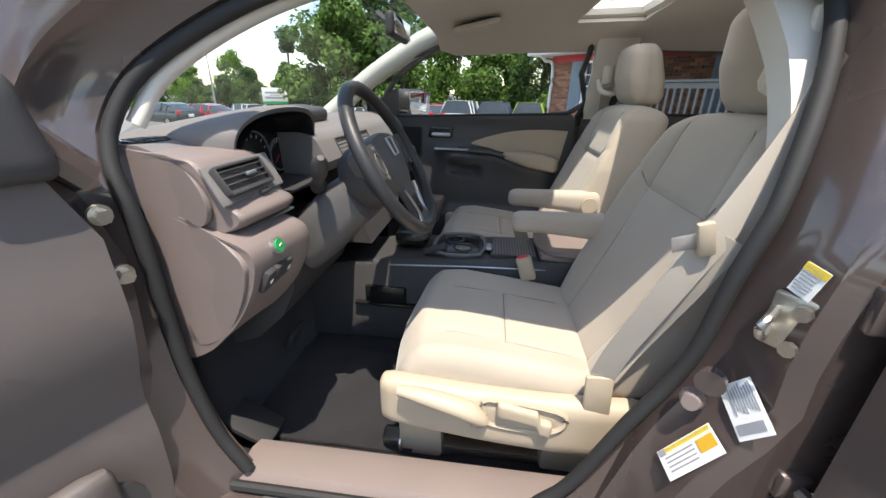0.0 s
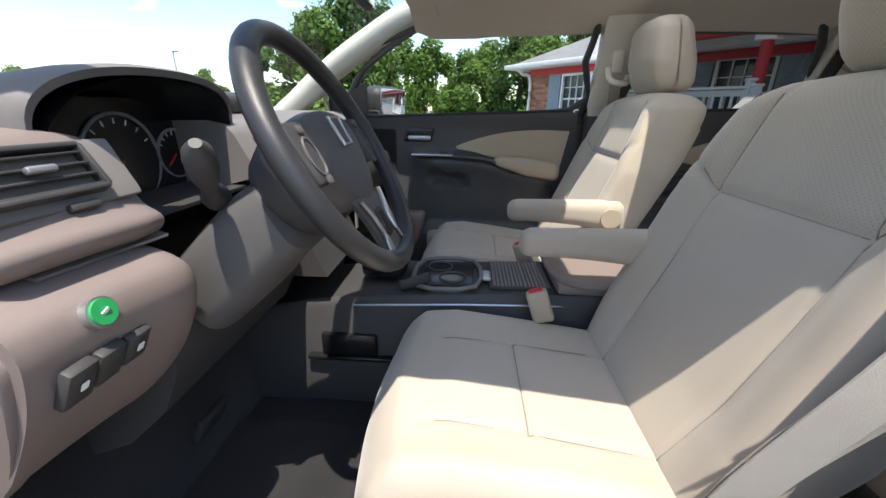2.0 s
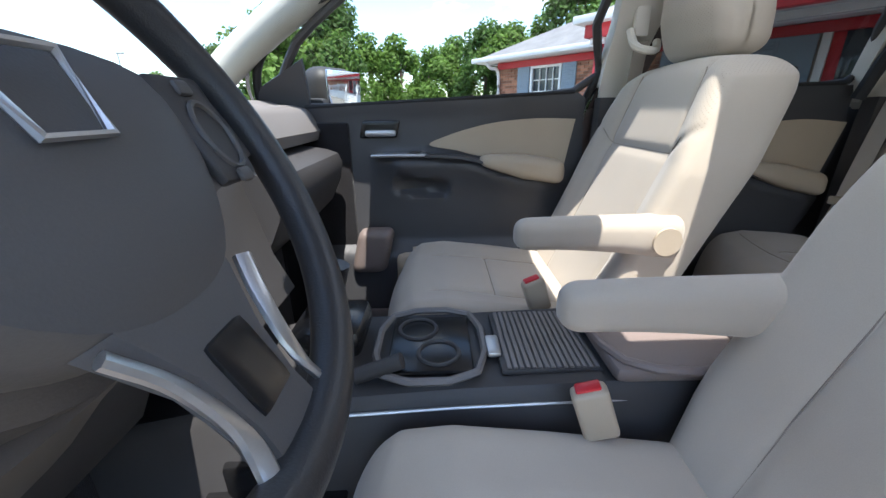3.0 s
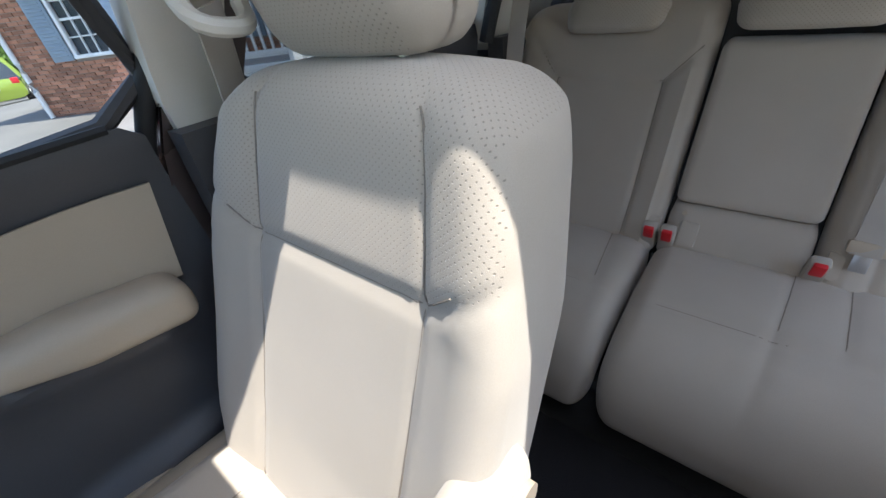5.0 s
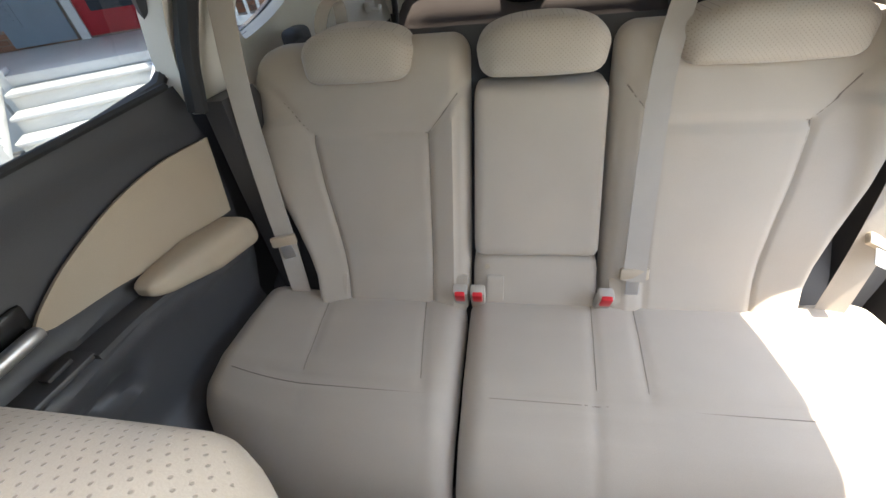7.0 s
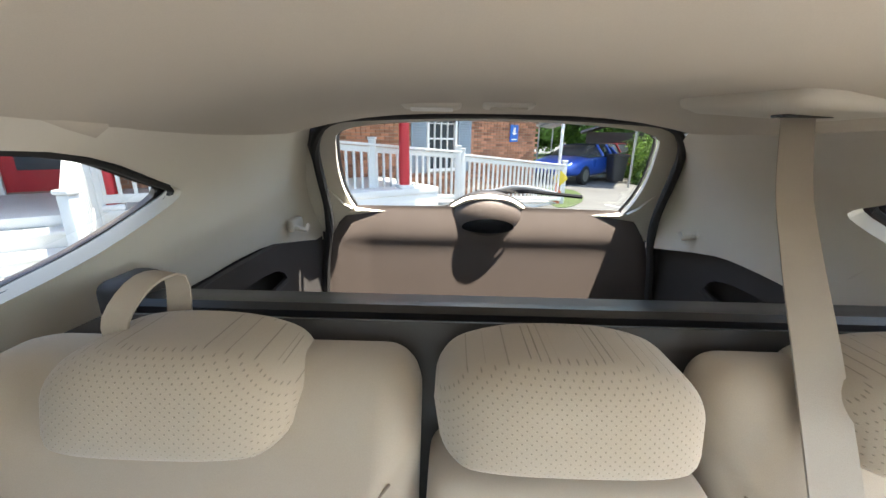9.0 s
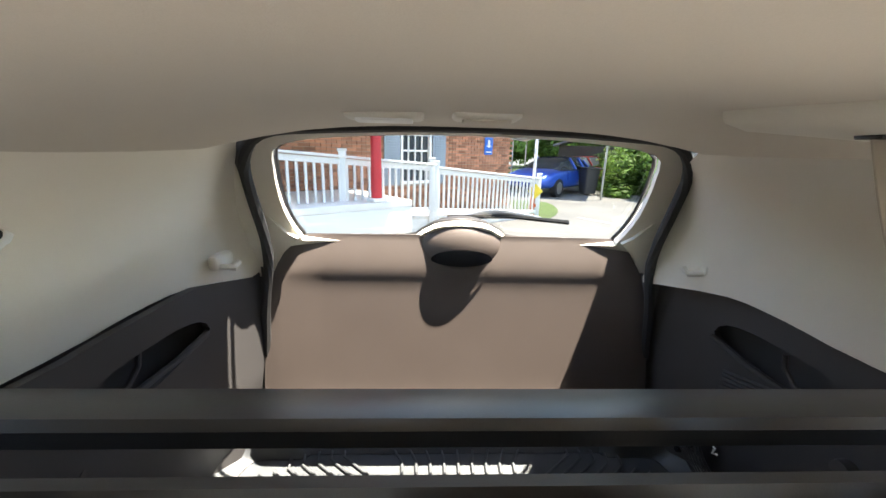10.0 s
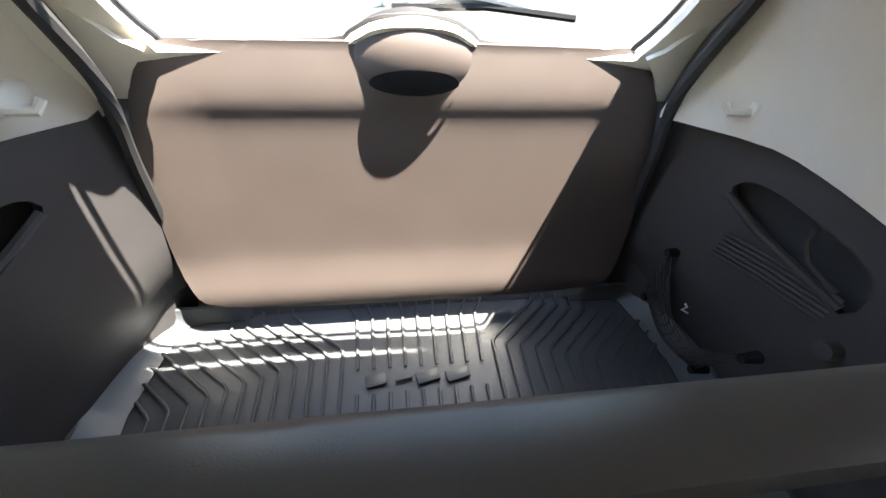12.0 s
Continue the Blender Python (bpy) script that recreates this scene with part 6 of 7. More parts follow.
def inner_door(name, label, panel, win, insert, arm_at, handle_at, ledge, pocket, s):
    d = thing(name, label, "car door", "car doors")
    lx0, lx1 = ledge[0][0], ledge[-1][0]
    px, pz = pocket

    def out(x, z):
        """How far the panel stands into the cabin: shoulder, ledge, pull pocket and map pocket."""
        zl = lerp(x, ledge)
        on = max(0.0, min(1.0, (x - lx0 + 0.05) / 0.10)) * max(0.0, min(1.0, (lx1 + 0.06 - x) / 0.10))
        under = 1 / (1 + math.exp((z - zl) / 0.006))
        o = 0.048 * on * under * math.exp(-max(0.0, zl - z - 0.035) / 0.07)
        hole = max(0.0, 1 - ((x - px) / 0.10) ** 4) * max(0.0, 1 - ((z - pz + 0.12 * (x - px)) / 0.034) ** 4)
        o -= 0.04 * hole
        low = 1 / (1 + math.exp((z - 0.70) / 0.008))
        o += 0.045 * low * max(0.0, min(1.0, (lx1 + 0.10 - x) / 0.2))
        return o + 0.014 * bumpf(z - 1.21, 0.035)

    f = lambda x, z: Vector((x, s * (side_y(x, z) - out(x, z)), z))
    shells = [sheet(panel, f, 0.03, 0.016, flip=side) for side in (False, True)]
    shells.sort(key=lambda b: sum(abs(v.co.y) for v in b.verts) / len(b.verts))
    shells.pop(0).free()
    part("door_panel", shells[0], M_DOORDARK, d, "dark grey moulded door panel with ledge and pockets")
    part("beltline_seal", tube([on_side(s, -0.008)(a, b) for a, b in win[:2]], 0.007, 6), M_RUBBER, d)
    part("insert", sheet(insert, on_side(s, -0.007), 0.006, 0.05), M_SEATPLASTIC, d, "beige door insert")
    g = part("door_glass", sheet(rounded(win, 2), on_side(s, 0.03), 0, 0.08), M_GLASS if name == "passenger_door" else M_DARKGLASS, d)
    g.visible_shadow = False
    part("window_frame", tube([on_side(s, 0.012)(a, b) for a, b in rounded(win, 3)], 0.014, 8, closed=True), M_BLACK, d, "black window frame")
    x0, x1, z0, z1 = arm_at

    def arm(p):
        t = p.x / (x1 - x0) + 0.5
        return Vector(((x0 + x1) / 2 + p.x, s * (0.727 - p.y * (0.55 + 0.45 * min(1, 2.2 * t))), z0 + (z1 - z0) * t + p.z * (0.45 + 0.55 * min(1, 2.0 * t))))

    part("armrest", soft_box((x1 - x0, 0.095, 0.082), 0.03, (20, 8, 8), arm), M_SEATPLASTIC, d, "padded beige armrest")
    hx, hz = handle_at
    hp = part("handle_recess", soft_box((0.13, 0.02, 0.06), 0.009, (10, 4, 8), lambda p: Vector((hx + p.x + 0.25 * p.z, s * (side_y(hx, hz) - 0.002 + p.y * 0.5), hz + p.z))), M_GLOSSBLACK, d)
    part("pull_handle", soft_box((0.105, 0.02, 0.022), 0.008, (10, 4, 4), lambda p: Vector((hx + 0.005 + p.x, s * (side_y(hx, hz) - 0.022 + p.y), hz - 0.012 + p.z))), M_SILVER, hp, "satin silver door handle")
    sx = lx0 + 0.05
    sw = part("switch_panel", soft_box((0.19, 0.058, 0.012), 0.005, (14, 6, 3), lambda p: Vector((sx + p.x, s * (0.738 + p.y), lerp(sx + p.x, ledge) + 0.006 + p.z))), M_SILVER if name == "passenger_door" else M_DOORDARK, d, "window switch panel on the ledge")
    part("window_switch", block((sx + 0.055, s * 0.735, lerp(sx + 0.055, ledge) + 0.015), (0.04, 0.02, 0.008), 0.002), M_BLACK, sw)
    part("ledge_cap", sheet([(sx + 0.09, 0.700), (x0 + 0.08, 0.706), (x0 + 0.08, 0.768), (sx + 0.09, 0.768)], lambda x, y: Vector((x, s * y, lerp(x, ledge) + 0.008)), 0.010, 0.03), M_DOORDARK, d, "dark grip ledge before the armrest")
    part("bottle_holder", soft_box((0.13, 0.07, 0.17), 0.03, (10, 6, 10), lambda p: Vector((lx0 - 0.06 + p.x + 0.25 * p.z, s * (0.718 + p.y), 0.70 + p.z))), M_TAUPE, d, "taupe bottle holder of the door pocket")
    return d


inner_door("passenger_door", "closed front passenger door, dark with beige insert", [(-0.52, 0.45), (0.44, 0.45), (0.50, 0.98), (0.485, 1.215), (0.46, 1.234), (0.0, 1.222), (-0.46, 1.198), (-0.50, 1.15)],
           [(0.445, 1.236), (-0.46, 1.20), (-0.48, 1.345), (-0.32, 1.465), (-0.13, 1.545), (0.15, 1.575), (0.40, 1.575), (0.475, 1.545), (0.47, 1.42)],
           spline2([(0.458, 1.150), (0.36, 1.154), (0.27, 1.151), (0.19, 1.143), (0.12, 1.130), (0.03, 1.105), (-0.045, 1.072), (0.05, 1.052), (0.14, 1.03), (0.43, 0.99)]), (0.13, 0.42, 1.02, 0.975), (-0.215, 1.125), [(-0.20, 1.035), (-0.02, 1.035), (0.06, 1.03), (0.13, 1.015), (0.20, 0.985), (0.40, 0.95)], (-0.075, 0.925), 1)
inner_door("rear_passenger_door", "closed rear passenger door, dark with beige insert", [(0.63, 0.45), (1.20, 0.45), (1.36, 0.80), (1.42, 1.10), (1.385, 1.245), (0.68, 1.235), (0.63, 1.20)],
           [(1.362, 1.252), (0.68, 1.238), (0.67, 1.40), (0.68, 1.55), (0.85, 1.578), (1.15, 1.567), (1.27, 1.53), (1.35, 1.40)],
           spline2([(1.405, 1.125), (1.29, 1.136), (1.19, 1.134), (1.09, 1.118), (0.98, 1.085), (0.915, 1.04), (1.04, 1.01), (1.16, 0.98), (1.36, 0.955)]), (1.05, 1.345, 0.985, 0.915), (0.86, 1.06), [(0.78, 0.985), (1.0, 0.97), (1.08, 0.955), (1.16, 0.93), (1.35, 0.89)], (0.86, 0.87), 1)
pd = thing("passenger_door_skin", "brown painted outer skin of the passenger side doors", "car door")
part("outer_skin", sheet([(-0.60, 0.40), (1.40, 0.40), (1.55, 1.15), (1.45, 1.2), (-0.60, 1.16)], lambda x, z: Vector((x, 0.905 - 0.03 * (abs(z - 0.85) / 0.4) ** 2, z)), 0.012, 0.2), M_PAINT, pd)

# passenger door mirror
for s in (1,):
    mi = thing("door_mirror", "grey door mirror outside the passenger window", "mirror")
    part("housing", soft_box((0.13, 0.22, 0.15), 0.055, (10, 14, 10), lambda p: Matrix.Rotation(radians(-26), 4, "Z") @ p + Vector((-0.42, 0.97, 1.265))), M_BLACK, mi)
    part("mirror_glass", block((-0.362, 0.942, 1.265), (0.006, 0.19, 0.12), 0.002, Euler((0, radians(3), radians(-26))).to_quaternion()), M_MIRROR, mi, "mirror glass")
    part("mirror_foot", block((-0.45, s * 0.85, 1.205), (0.09, 0.10, 0.05), 0.015), M_BLACK, mi)
    part("sail_panel", sheet([(-0.62, 1.19), (-0.445, 1.20), (-0.44, 1.34), (-0.60, 1.26)], on_side(s, -0.005), 0.02, 0.06), M_BLACK, mi, "black triangular sail panel")

# ---- open driver's door ----
dd = thing("driver_door", "open driver's door with dark taupe inner panel", "car door")
H = Vector((-0.60, -0.84, 0))
DA = radians(66)
DD, DN = Vector((-math.cos(DA), -math.sin(DA), 0)), Vector((math.sin(DA), -math.cos(DA), 0))


def door_pt(r, w, z):
    return H + DD * r + DN * w + Vector((0, 0, z))


part("door_shell", sheet(rounded([(0.0, 0.42), (0.05, 0.40), (0.9, 0.40), (1.05, 0.7), (1.06, 1.16), (0.5, 1.18), (0.02, 1.18), (-0.01, 0.8)], 2), lambda r, z: door_pt(r, -0.02, z), 0.09, 0.1, flip=True), M_PAINT, dd)
part("inner_panel", sheet(rounded([(0.04, 0.47), (0.10, 0.45), (0.86, 0.45), (1.0, 0.7), (1.01, 1.15), (0.5, 1.19), (0.06, 1.19), (0.03, 0.8)], 3), lambda r, z: door_pt(r, 0.035 + 0.03 * bumpf(z - 0.95, 0.12) - 0.015 * bumpf(z - 0.75, 0.06), z), 0.05, 0.04), M_DOORTRIM, dd, "dark taupe moulded door trim")
part("map_pocket", soft_box((0.6, 0.06, 0.16), 0.03, (14, 6, 8), lambda p: door_pt(0.42 + p.x, 0.075 + p.y * 0.8, 0.62 + p.z)), M_DOORTRIM, dd)
part("sail_panel", soft_box((0.13, 0.05, 0.15), 0.024, (8, 5, 8), lambda p: door_pt(0.10 + p.x * (1 - 0.4 * (p.z / 0.16 + 0.5)), 0.04 + p.y, 1.265 + p.z)), M_BLACK, dd, "black speaker sail panel")
part("window_frame", tube(spline([door_pt(0.0, 0.0, 1.18), door_pt(0.16, 0.0, 1.36), door_pt(0.36, 0.02, 1.49), door_pt(0.7, 0.05, 1.55), door_pt(1.02, 0.05, 1.53), door_pt(1.05, 0.02, 1.2)], 5), 0.03, 8), M_PAINT, dd)
part("speaker_grille", tube([door_pt(0.16, 0.068, 0.58), door_pt(0.16, 0.08, 0.58)], 0.075, 24), M_BLACK, dd, "round black door speaker")

# open rear driver-side door, its front edge against the pillar
rd = thing("rear_driver_door", "open rear door on the driver's side, brown painted edge", "car door")
H2 = Vector((0.64, -0.93, 0))
D2, N2 = Vector((0.30, -0.954, 0)), Vector((-0.954, -0.30, 0))
part("door_shell", sheet([(0.0, 0.42), (0.85, 0.42), (0.95, 0.9), (0.95, 1.18), (0.0, 1.18)], lambda r, z: H2 + D2 * r + Vector((0, 0, z)), 0.10, 0.15), M_PAINT, rd)
part("window_frame", tube([H2 + Vector((0, 0, 1.15)), H2 + D2 * 0.02 + Vector((0, 0, 1.52)), H2 + D2 * 0.8 + Vector((0, 0, 1.54)), H2 + D2 * 0.95 + Vector((0, 0, 1.18))], 0.03, 8), M_PAINT, rd)
part("edge_seal", tube([H2 + N2 * 0.0 + Vector((0.0, 0.01, z)) for z in (0.45, 0.8, 1.2, 1.5)], 0.014, 8), M_RUBBER, rd)
for zz in (1.09, 0.62):
    part("hinge", join(block((0.575, -0.935, zz), (0.10, 0.02, 0.065), 0.006), block((0.615, -0.94, zz), (0.03, 0.03, 0.09), 0.008)), M_PAINT, rd)
    for k in (-0.017, 0.017):
        part("hinge_bolt", tube([(0.56, -0.944, zz + k), (0.56, -0.953, zz + k)], 0.009, 6), M_STEEL, rd)
part("check_strap", join(tube([(0.555, -0.93, 0.775), (0.57, -0.955, 0.765), (0.66, -1.0, 0.735)], 0.012, 8), block((0.55, -0.925, 0.775), (0.05, 0.02, 0.05), 0.012)), M_PAINT, rd, "door check strap")

# ---- pillar fittings: striker, bolts, labels ----
st = thing("door_striker", "zinc-plated door striker on the brown pillar", "door striker")
part("plate", block((0.487, -0.885, 1.035), (0.012, 0.055, 0.085), 0.004, Euler((0, 0, radians(35))).to_quaternion()), M_STEEL, st)
part("loop", tube(spline([(0.478, -0.865, 1.05), (0.445, -0.90, 1.05), (0.435, -0.905, 1.035), (0.445, -0.90, 1.02), (0.478, -0.865, 1.02)], 4), 0.006, 8), M_STEEL, st)
for k in (-0.028, 0.028):
    part("screw", tube([(0.482, -0.905, 1.035 + k), (0.474, -0.91, 1.035 + k)], 0.011, 8), M_STEEL, st)
for c in ((-0.585, -0.852, 1.121), (-0.575, -0.854, 1.013)):
    hb = thing("hinge_bolt", "steel hexagonal hinge bolt in the door frame", "bolt", "hinge bolts")
    part("bolt_head", tube([c, (c[0] + 0.022, c[1] - 0.012, c[2])], 0.012, 6), M_STEEL, hb)
    part("washer", tube([(c[0] - 0.004, c[1], c[2]), (c[0] + 0.004, c[1] - 0.003, c[2])], 0.018, 14), M_STEEL, hb)
db = thing("door_switch", "grey rubber courtesy light switch on the pillar", "switch")
part("boot", tube([(0.418, -0.85, 0.86), (0.405, -0.868, 0.865)], [0.020, 0.013], 12), M_TAUPE, db)
part("plug", tube([(0.43, -0.86, 0.91), (0.421, -0.872, 0.91)], 0.022, 16), M_PAINT, db)


def pillar_place(z, k, spin, proud=0.006):
    """A flat place on the driver's pillar face: k from its inner to its outer edge, turned by spin in its plane."""
    def at(zz, kk):
        x0 = lerp(zz, PIL_X) + pil_g(zz)
        return Vector((x0 + 0.014 * kk, -(frame_y(0, zz, 0.0) + 0.06 + 0.05 * kk), zz))
    t1 = (at(z, 1) - at(z, 0)).normalized()
    t2 = at(z + 0.03, k) - at(z - 0.03, k)
    t2 = (t2 - t1 * t2.dot(t1)).normalized()
    m = Matrix((t1, t2.cross(t1), t2)).transposed().to_4x4()
    return Matrix.Translation(at(z, k) - m.to_3x3() @ Vector((0, proud, 0))) @ m @ Matrix.Rotation(spin, 4, "Y")


def sticker(name, label, place_at, w, h, art, kx=1.0, kz=1.0):
    s = lone(name, block((0, 0, 0), (w, 0.001, h), 0.0), M_LABEL, label, "label", group="pillar labels")
    s.matrix_basis = place_at @ Matrix.Diagonal((kx, 1, kz, 1))
    for nm, x, z, ww, hh, m in art:
        part(nm, block((x, -0.0012, z), (ww, 0.001, hh), 0), m, s)
    return s


def written(body, parent, x, z, size, m):
    cu = bpy.data.curves.new("words", "FONT")
    cu.body, cu.size, cu.align_x, cu.align_y = body, size, "CENTER", "CENTER"
    tmp = new("tmp_words", cu)
    me = bpy.data.meshes.new_from_object(tmp)
    bpy.data.objects.remove(tmp)
    me.materials.append(m)
    o = new("lettering", me)
    o.parent = parent
    o.matrix_basis = Matrix.Translation((x, -0.0022, z)) @ Matrix.Rotation(radians(90), 4, "X")


lines = [("print_line", -0.003, 0.011 - 0.0062 * i, 0.036 - 0.004 * (i % 3), 0.0022, M_INK) for i in range(6)]
a1 = sticker("airbag_label", "white and yellow airbag warning label on the pillar", pillar_place(1.10, 0.5, radians(10)), 0.046, 0.056, [("yellow_band", 0, 0.021, 0.046, 0.013, M_YELLOW), *lines], 0.7, 0.8)
written("SIDE AIRBAG", a1, -0.002, 0.021, 0.0062, M_INK)
a2 = sticker("data_label", "white printed data label with bar code on the pillar", pillar_place(0.88, 0.55, radians(32), 0.014), 0.055, 0.085, [("print_line", -0.01, 0.034 - 0.007 * i, 0.03 - 0.003 * (i % 4), 0.0025, M_INK) for i in range(9)] + [("bar_code", 0.018, -0.034 + 0.0042 * i, 0.010, 0.0022, M_INK) for i in range(16)], 1.5, 0.66)
a3 = sticker("tyre_label", "white, yellow and amber tyre information label on the sill", pillar_place(0.775, 0.5, radians(-74), 0.008), 0.105, 0.062, [("yellow_band", 0.006, 0.024, 0.088, 0.009, M_YELLOW), ("amber_box", 0.034, 0.0, 0.03, 0.026, M_AMBER), ("round_mark", -0.043, 0.023, 0.013, 0.013, M_INK)] + [("print_line", -0.015, 0.010 - 0.009 * i, 0.055, 0.003, M_INK) for i in range(4)], 1.05, 0.78)
written("TIRE AND LOADING INFORMATION", a3, 0.006, 0.024, 0.0052, M_INK)

# ---- roof fittings ----
vi = thing("sun_visor", "ivory folded sun visors with a white label", "sun visor")
part("visor", soft_box((0.17, 0.42, 0.022), 0.01, (8, 14, 3), lambda p: Vector((-0.02 + p.x, 0.34 + p.y, 1.562 + p.z + 0.22 * p.x - 0.04 * (p.y / 0.3) ** 2))), M_HEADLINER, vi)
part("visor_label", block((0.015, 0.185, 1.556), (0.045, 0.075, 0.002), 0, Euler((0, radians(-12), 0)).to_quaternion()), M_LABEL, vi, "white visor label")
gh = thing("grab_handle", "ivory roof grab handle over the passenger door", "grab handle")
part("handle", tube(spline([(0.12, 0.60, 1.575), (0.135, 0.575, 1.545), (0.25, 0.57, 1.54), (0.36, 0.575, 1.545), (0.375, 0.60, 1.575)], 5), 0.012, 8, flat=0.8), M_HEADLINER, gh)
rm = thing("rear_view_mirror", "dark framed rear-view mirror on the windscreen", "mirror")
part("housing", soft_box((0.03, 0.25, 0.07), 0.014, (5, 14, 7), lambda p: Vector((-0.27 + p.x, 0.02 + p.y, 1.515 + p.z))), M_BLACK, rm)
part("mirror_glass", block((-0.253, 0.02, 1.515), (0.003, 0.225, 0.052), 0.001), M_MIRROR, rm, "mirror glass")
part("stem", tube([(-0.285, 0.02, 1.52), (-0.34, 0.02, 1.56)], 0.012, 8), M_BLACK, rm)
for x, y, m, nm, lb, w in ((2.11, 0.178, M_LENS, "cargo_lamp", "oblong cargo lamp in the headliner", 0.13), (2.10, 0.012, M_HEADLINER, "belt_cover", "oblong ivory cover in the headliner", 0.11)):
    cl2 = thing(nm, lb, "lamp" if nm == "cargo_lamp" else "cover")
    part("bezel", soft_box((0.055, w, 0.02), 0.008, (6, 12, 4), lambda p: Vector((x + p.x, y + p.y, roof_z(x, y) - 0.011 + p.z - 0.3 * p.x * 0.3))), M_IVORY, cl2)
    part("lens", soft_box((0.032, w * 0.72, 0.006), 0.003, (4, 8, 2), lambda p: Vector((x + p.x, y + p.y, roof_z(x, y) - 0.023 + p.z - 0.09 * p.x))), M_WHITE if nm == "cargo_lamp" else M_HEADLINER, cl2)
ba = thing("belt_anchor", "ivory roof housing of the centre belt", "belt anchor")
part("housing", soft_box((0.19, 0.34, 0.05), 0.02, (10, 14, 5), lambda p: Vector((1.85 + p.x, -0.46 + p.y + 0.4 * p.x, roof_z(1.84, -0.42) - 0.002 + p.z + 0.05 * p.y))), M_IVORY, ba)
part("slot", block((1.87, -0.415, roof_z(1.87, -0.415) - 0.024), (0.03, 0.075, 0.008), 0.002), M_GLOSSBLACK, ba, "dark belt slot")
for s in (1, -1):
    bp = thing("belt_guide", "ivory height adjustable belt guide on the pillar", "belt guide")
    part("guide", tube(spline([(0.535, s * 0.60, 1.39), (0.545, s * 0.575, 1.345), (0.60, s * 0.575, 1.335), (0.615, s * 0.60, 1.36)], 4), 0.011, 8), M_IVORY, bp)
    part("slider", block((0.575, s * 0.625, 1.42), (0.045, 0.02, 0.09), 0.008), M_IVORY, bp)
    rg = thing("belt_guide", "dark slotted belt guide on the rear pillar", "belt guide")
    part("guide", tube(spline([(1.40, s * 0.66, 1.43), (1.44, s * 0.635, 1.395), (1.49, s * 0.635, 1.39)], 4), 0.012, 8), M_BELT, rg)

# ---- cargo bay ----
bar = thing("cargo_cover", "black roller cargo cover cassette behind the rear seat", "cargo cover")
part("cassette", loft([[Vector((x, y, z)) for x, z in ((1.805, 1.195), (1.798, 1.222), (1.805, 1.233), (1.868, 1.226), (1.882, 1.214), (1.878, 1.19), (1.83, 1.18))] for y in (-0.66, -0.6, 0.6, 0.66)]), M_CASSETTE, bar, "black cassette with a soft sheen")
for s in (-1, 1):
    part("end_cap", soft_box((0.10, 0.06, 0.085), 0.02, (6, 5, 6), lambda p: p + Vector((1.835, s * 0.685, 1.222))), M_BLACK, bar)
part("pull_tab", block((1.874, 0.0, 1.195), (0.012, 0.17, 0.012), 0.004), M_BLACK, bar)

tray = thing("cargo_mat", "ribbed grey rubber cargo tray with raised rim", "cargo mat")
MO = [(2.13, 0.70), (2.20, 0.70), (2.38, 0.665), (2.43, 0.63), (2.435, 0.50), (2.475, 0.44), (2.505, 0.20), (2.51, 0.0), (2.505, -0.20), (2.475, -0.44), (2.435, -0.50), (2.43, -0.63), (2.38, -0.665), (2.20, -0.70), (2.13, -0.70), (1.72, -0.69), (1.70, -0.66), (1.70, 0.66), (1.72, 0.69)]
mo = rounded([(x, y * 1.035) for x, y in MO], 3)
inner_mo = [(1.70 + 0.02 + (x - 1.70) * 0.955, y * 0.915) for x, y in mo]
part("tray_floor", sheet(inner_mo, lambda x, y: Vector((x, y, 0.597)), 0.006, 0.2), M_MAT, tray)
part("rim", loft([[Vector((x, y, 0.6)) for x, y in inner_mo], [Vector((x * 0.5 + a * 0.5, y * 0.5 + b * 0.5, 0.612)) for (x, y), (a, b) in zip(inner_mo, mo)], [Vector((x, y, 0.648)) for x, y in mo], [Vector((1.70 + (x - 1.70) * 1.010, y * 1.014, 0.650)) for x, y in mo], [Vector((1.70 + (x - 1.70) * 1.012, y * 1.018, 0.585)) for x, y in mo]], caps=False), M_MAT, tray, "raised rubber rim")


def groove(pts):
    return tube([(x, y, 0.604) for x, y in pts], 0.0042, 6, flat=0.6)


for s in (-1, 1):
    for i in range(12):
        yb = 0.20 + 0.038 * i
        knee = 2.31 - 0.0095 * i - 0.00025 * i * i
        reach = min(0.145, 0.66 - yb, (2.455 - 0.03 * (i / 11) - knee) * 1.25)
        pts = [(1.95, yb), (knee - 0.01, yb), (knee + 0.004, yb + 0.01), (knee + reach * 0.8, yb + reach)]
        if i < 5:
            pts.append((2.47 - 0.012 * i, yb + reach + 0.004))
        part("rib", groove([(x, s * y) for x, y in pts]), M_MAT, tray)
for i in range(9):
    y = -0.16 + 0.04 * i
    part("rib", groove([(2.245, y), (2.40, y * 1.05), (2.475, y * 1.3)]), M_MAT, tray)
    part("rib", groove([(2.135, y), (2.18, y)]), M_MAT, tray)
# raised plain bars in the middle panel
for i, (yy, wy) in enumerate(((0.115, 0.05), (0.045, 0.045), (-0.015, 0.06), (-0.09, 0.06))):
    part("moulded_bar", block((2.212, yy, 0.606), (0.03 if i != 1 else 0.009, wy, 0.007), 0.002, Euler((0, 0, radians(12))).to_quaternion()), M_MAT, tray)
for s in (1, -1):
    tr = thing("tie_down_ring", "small steel tie-down ring at the cargo floor", "ring", "tie-down rings")
    part("ring", tube([(2.478, s * 0.572 + 0.016 * math.cos(a), 0.605 + 0.014 * math.sin(a)) for a in np.linspace(0, 6.283, 17)[:-1]], 0.004, 6, closed=True), M_STEEL, tr)
    part("plate", block((2.49, s * 0.572, 0.603), (0.008, 0.05, 0.03), 0.004), M_STEEL, tr)
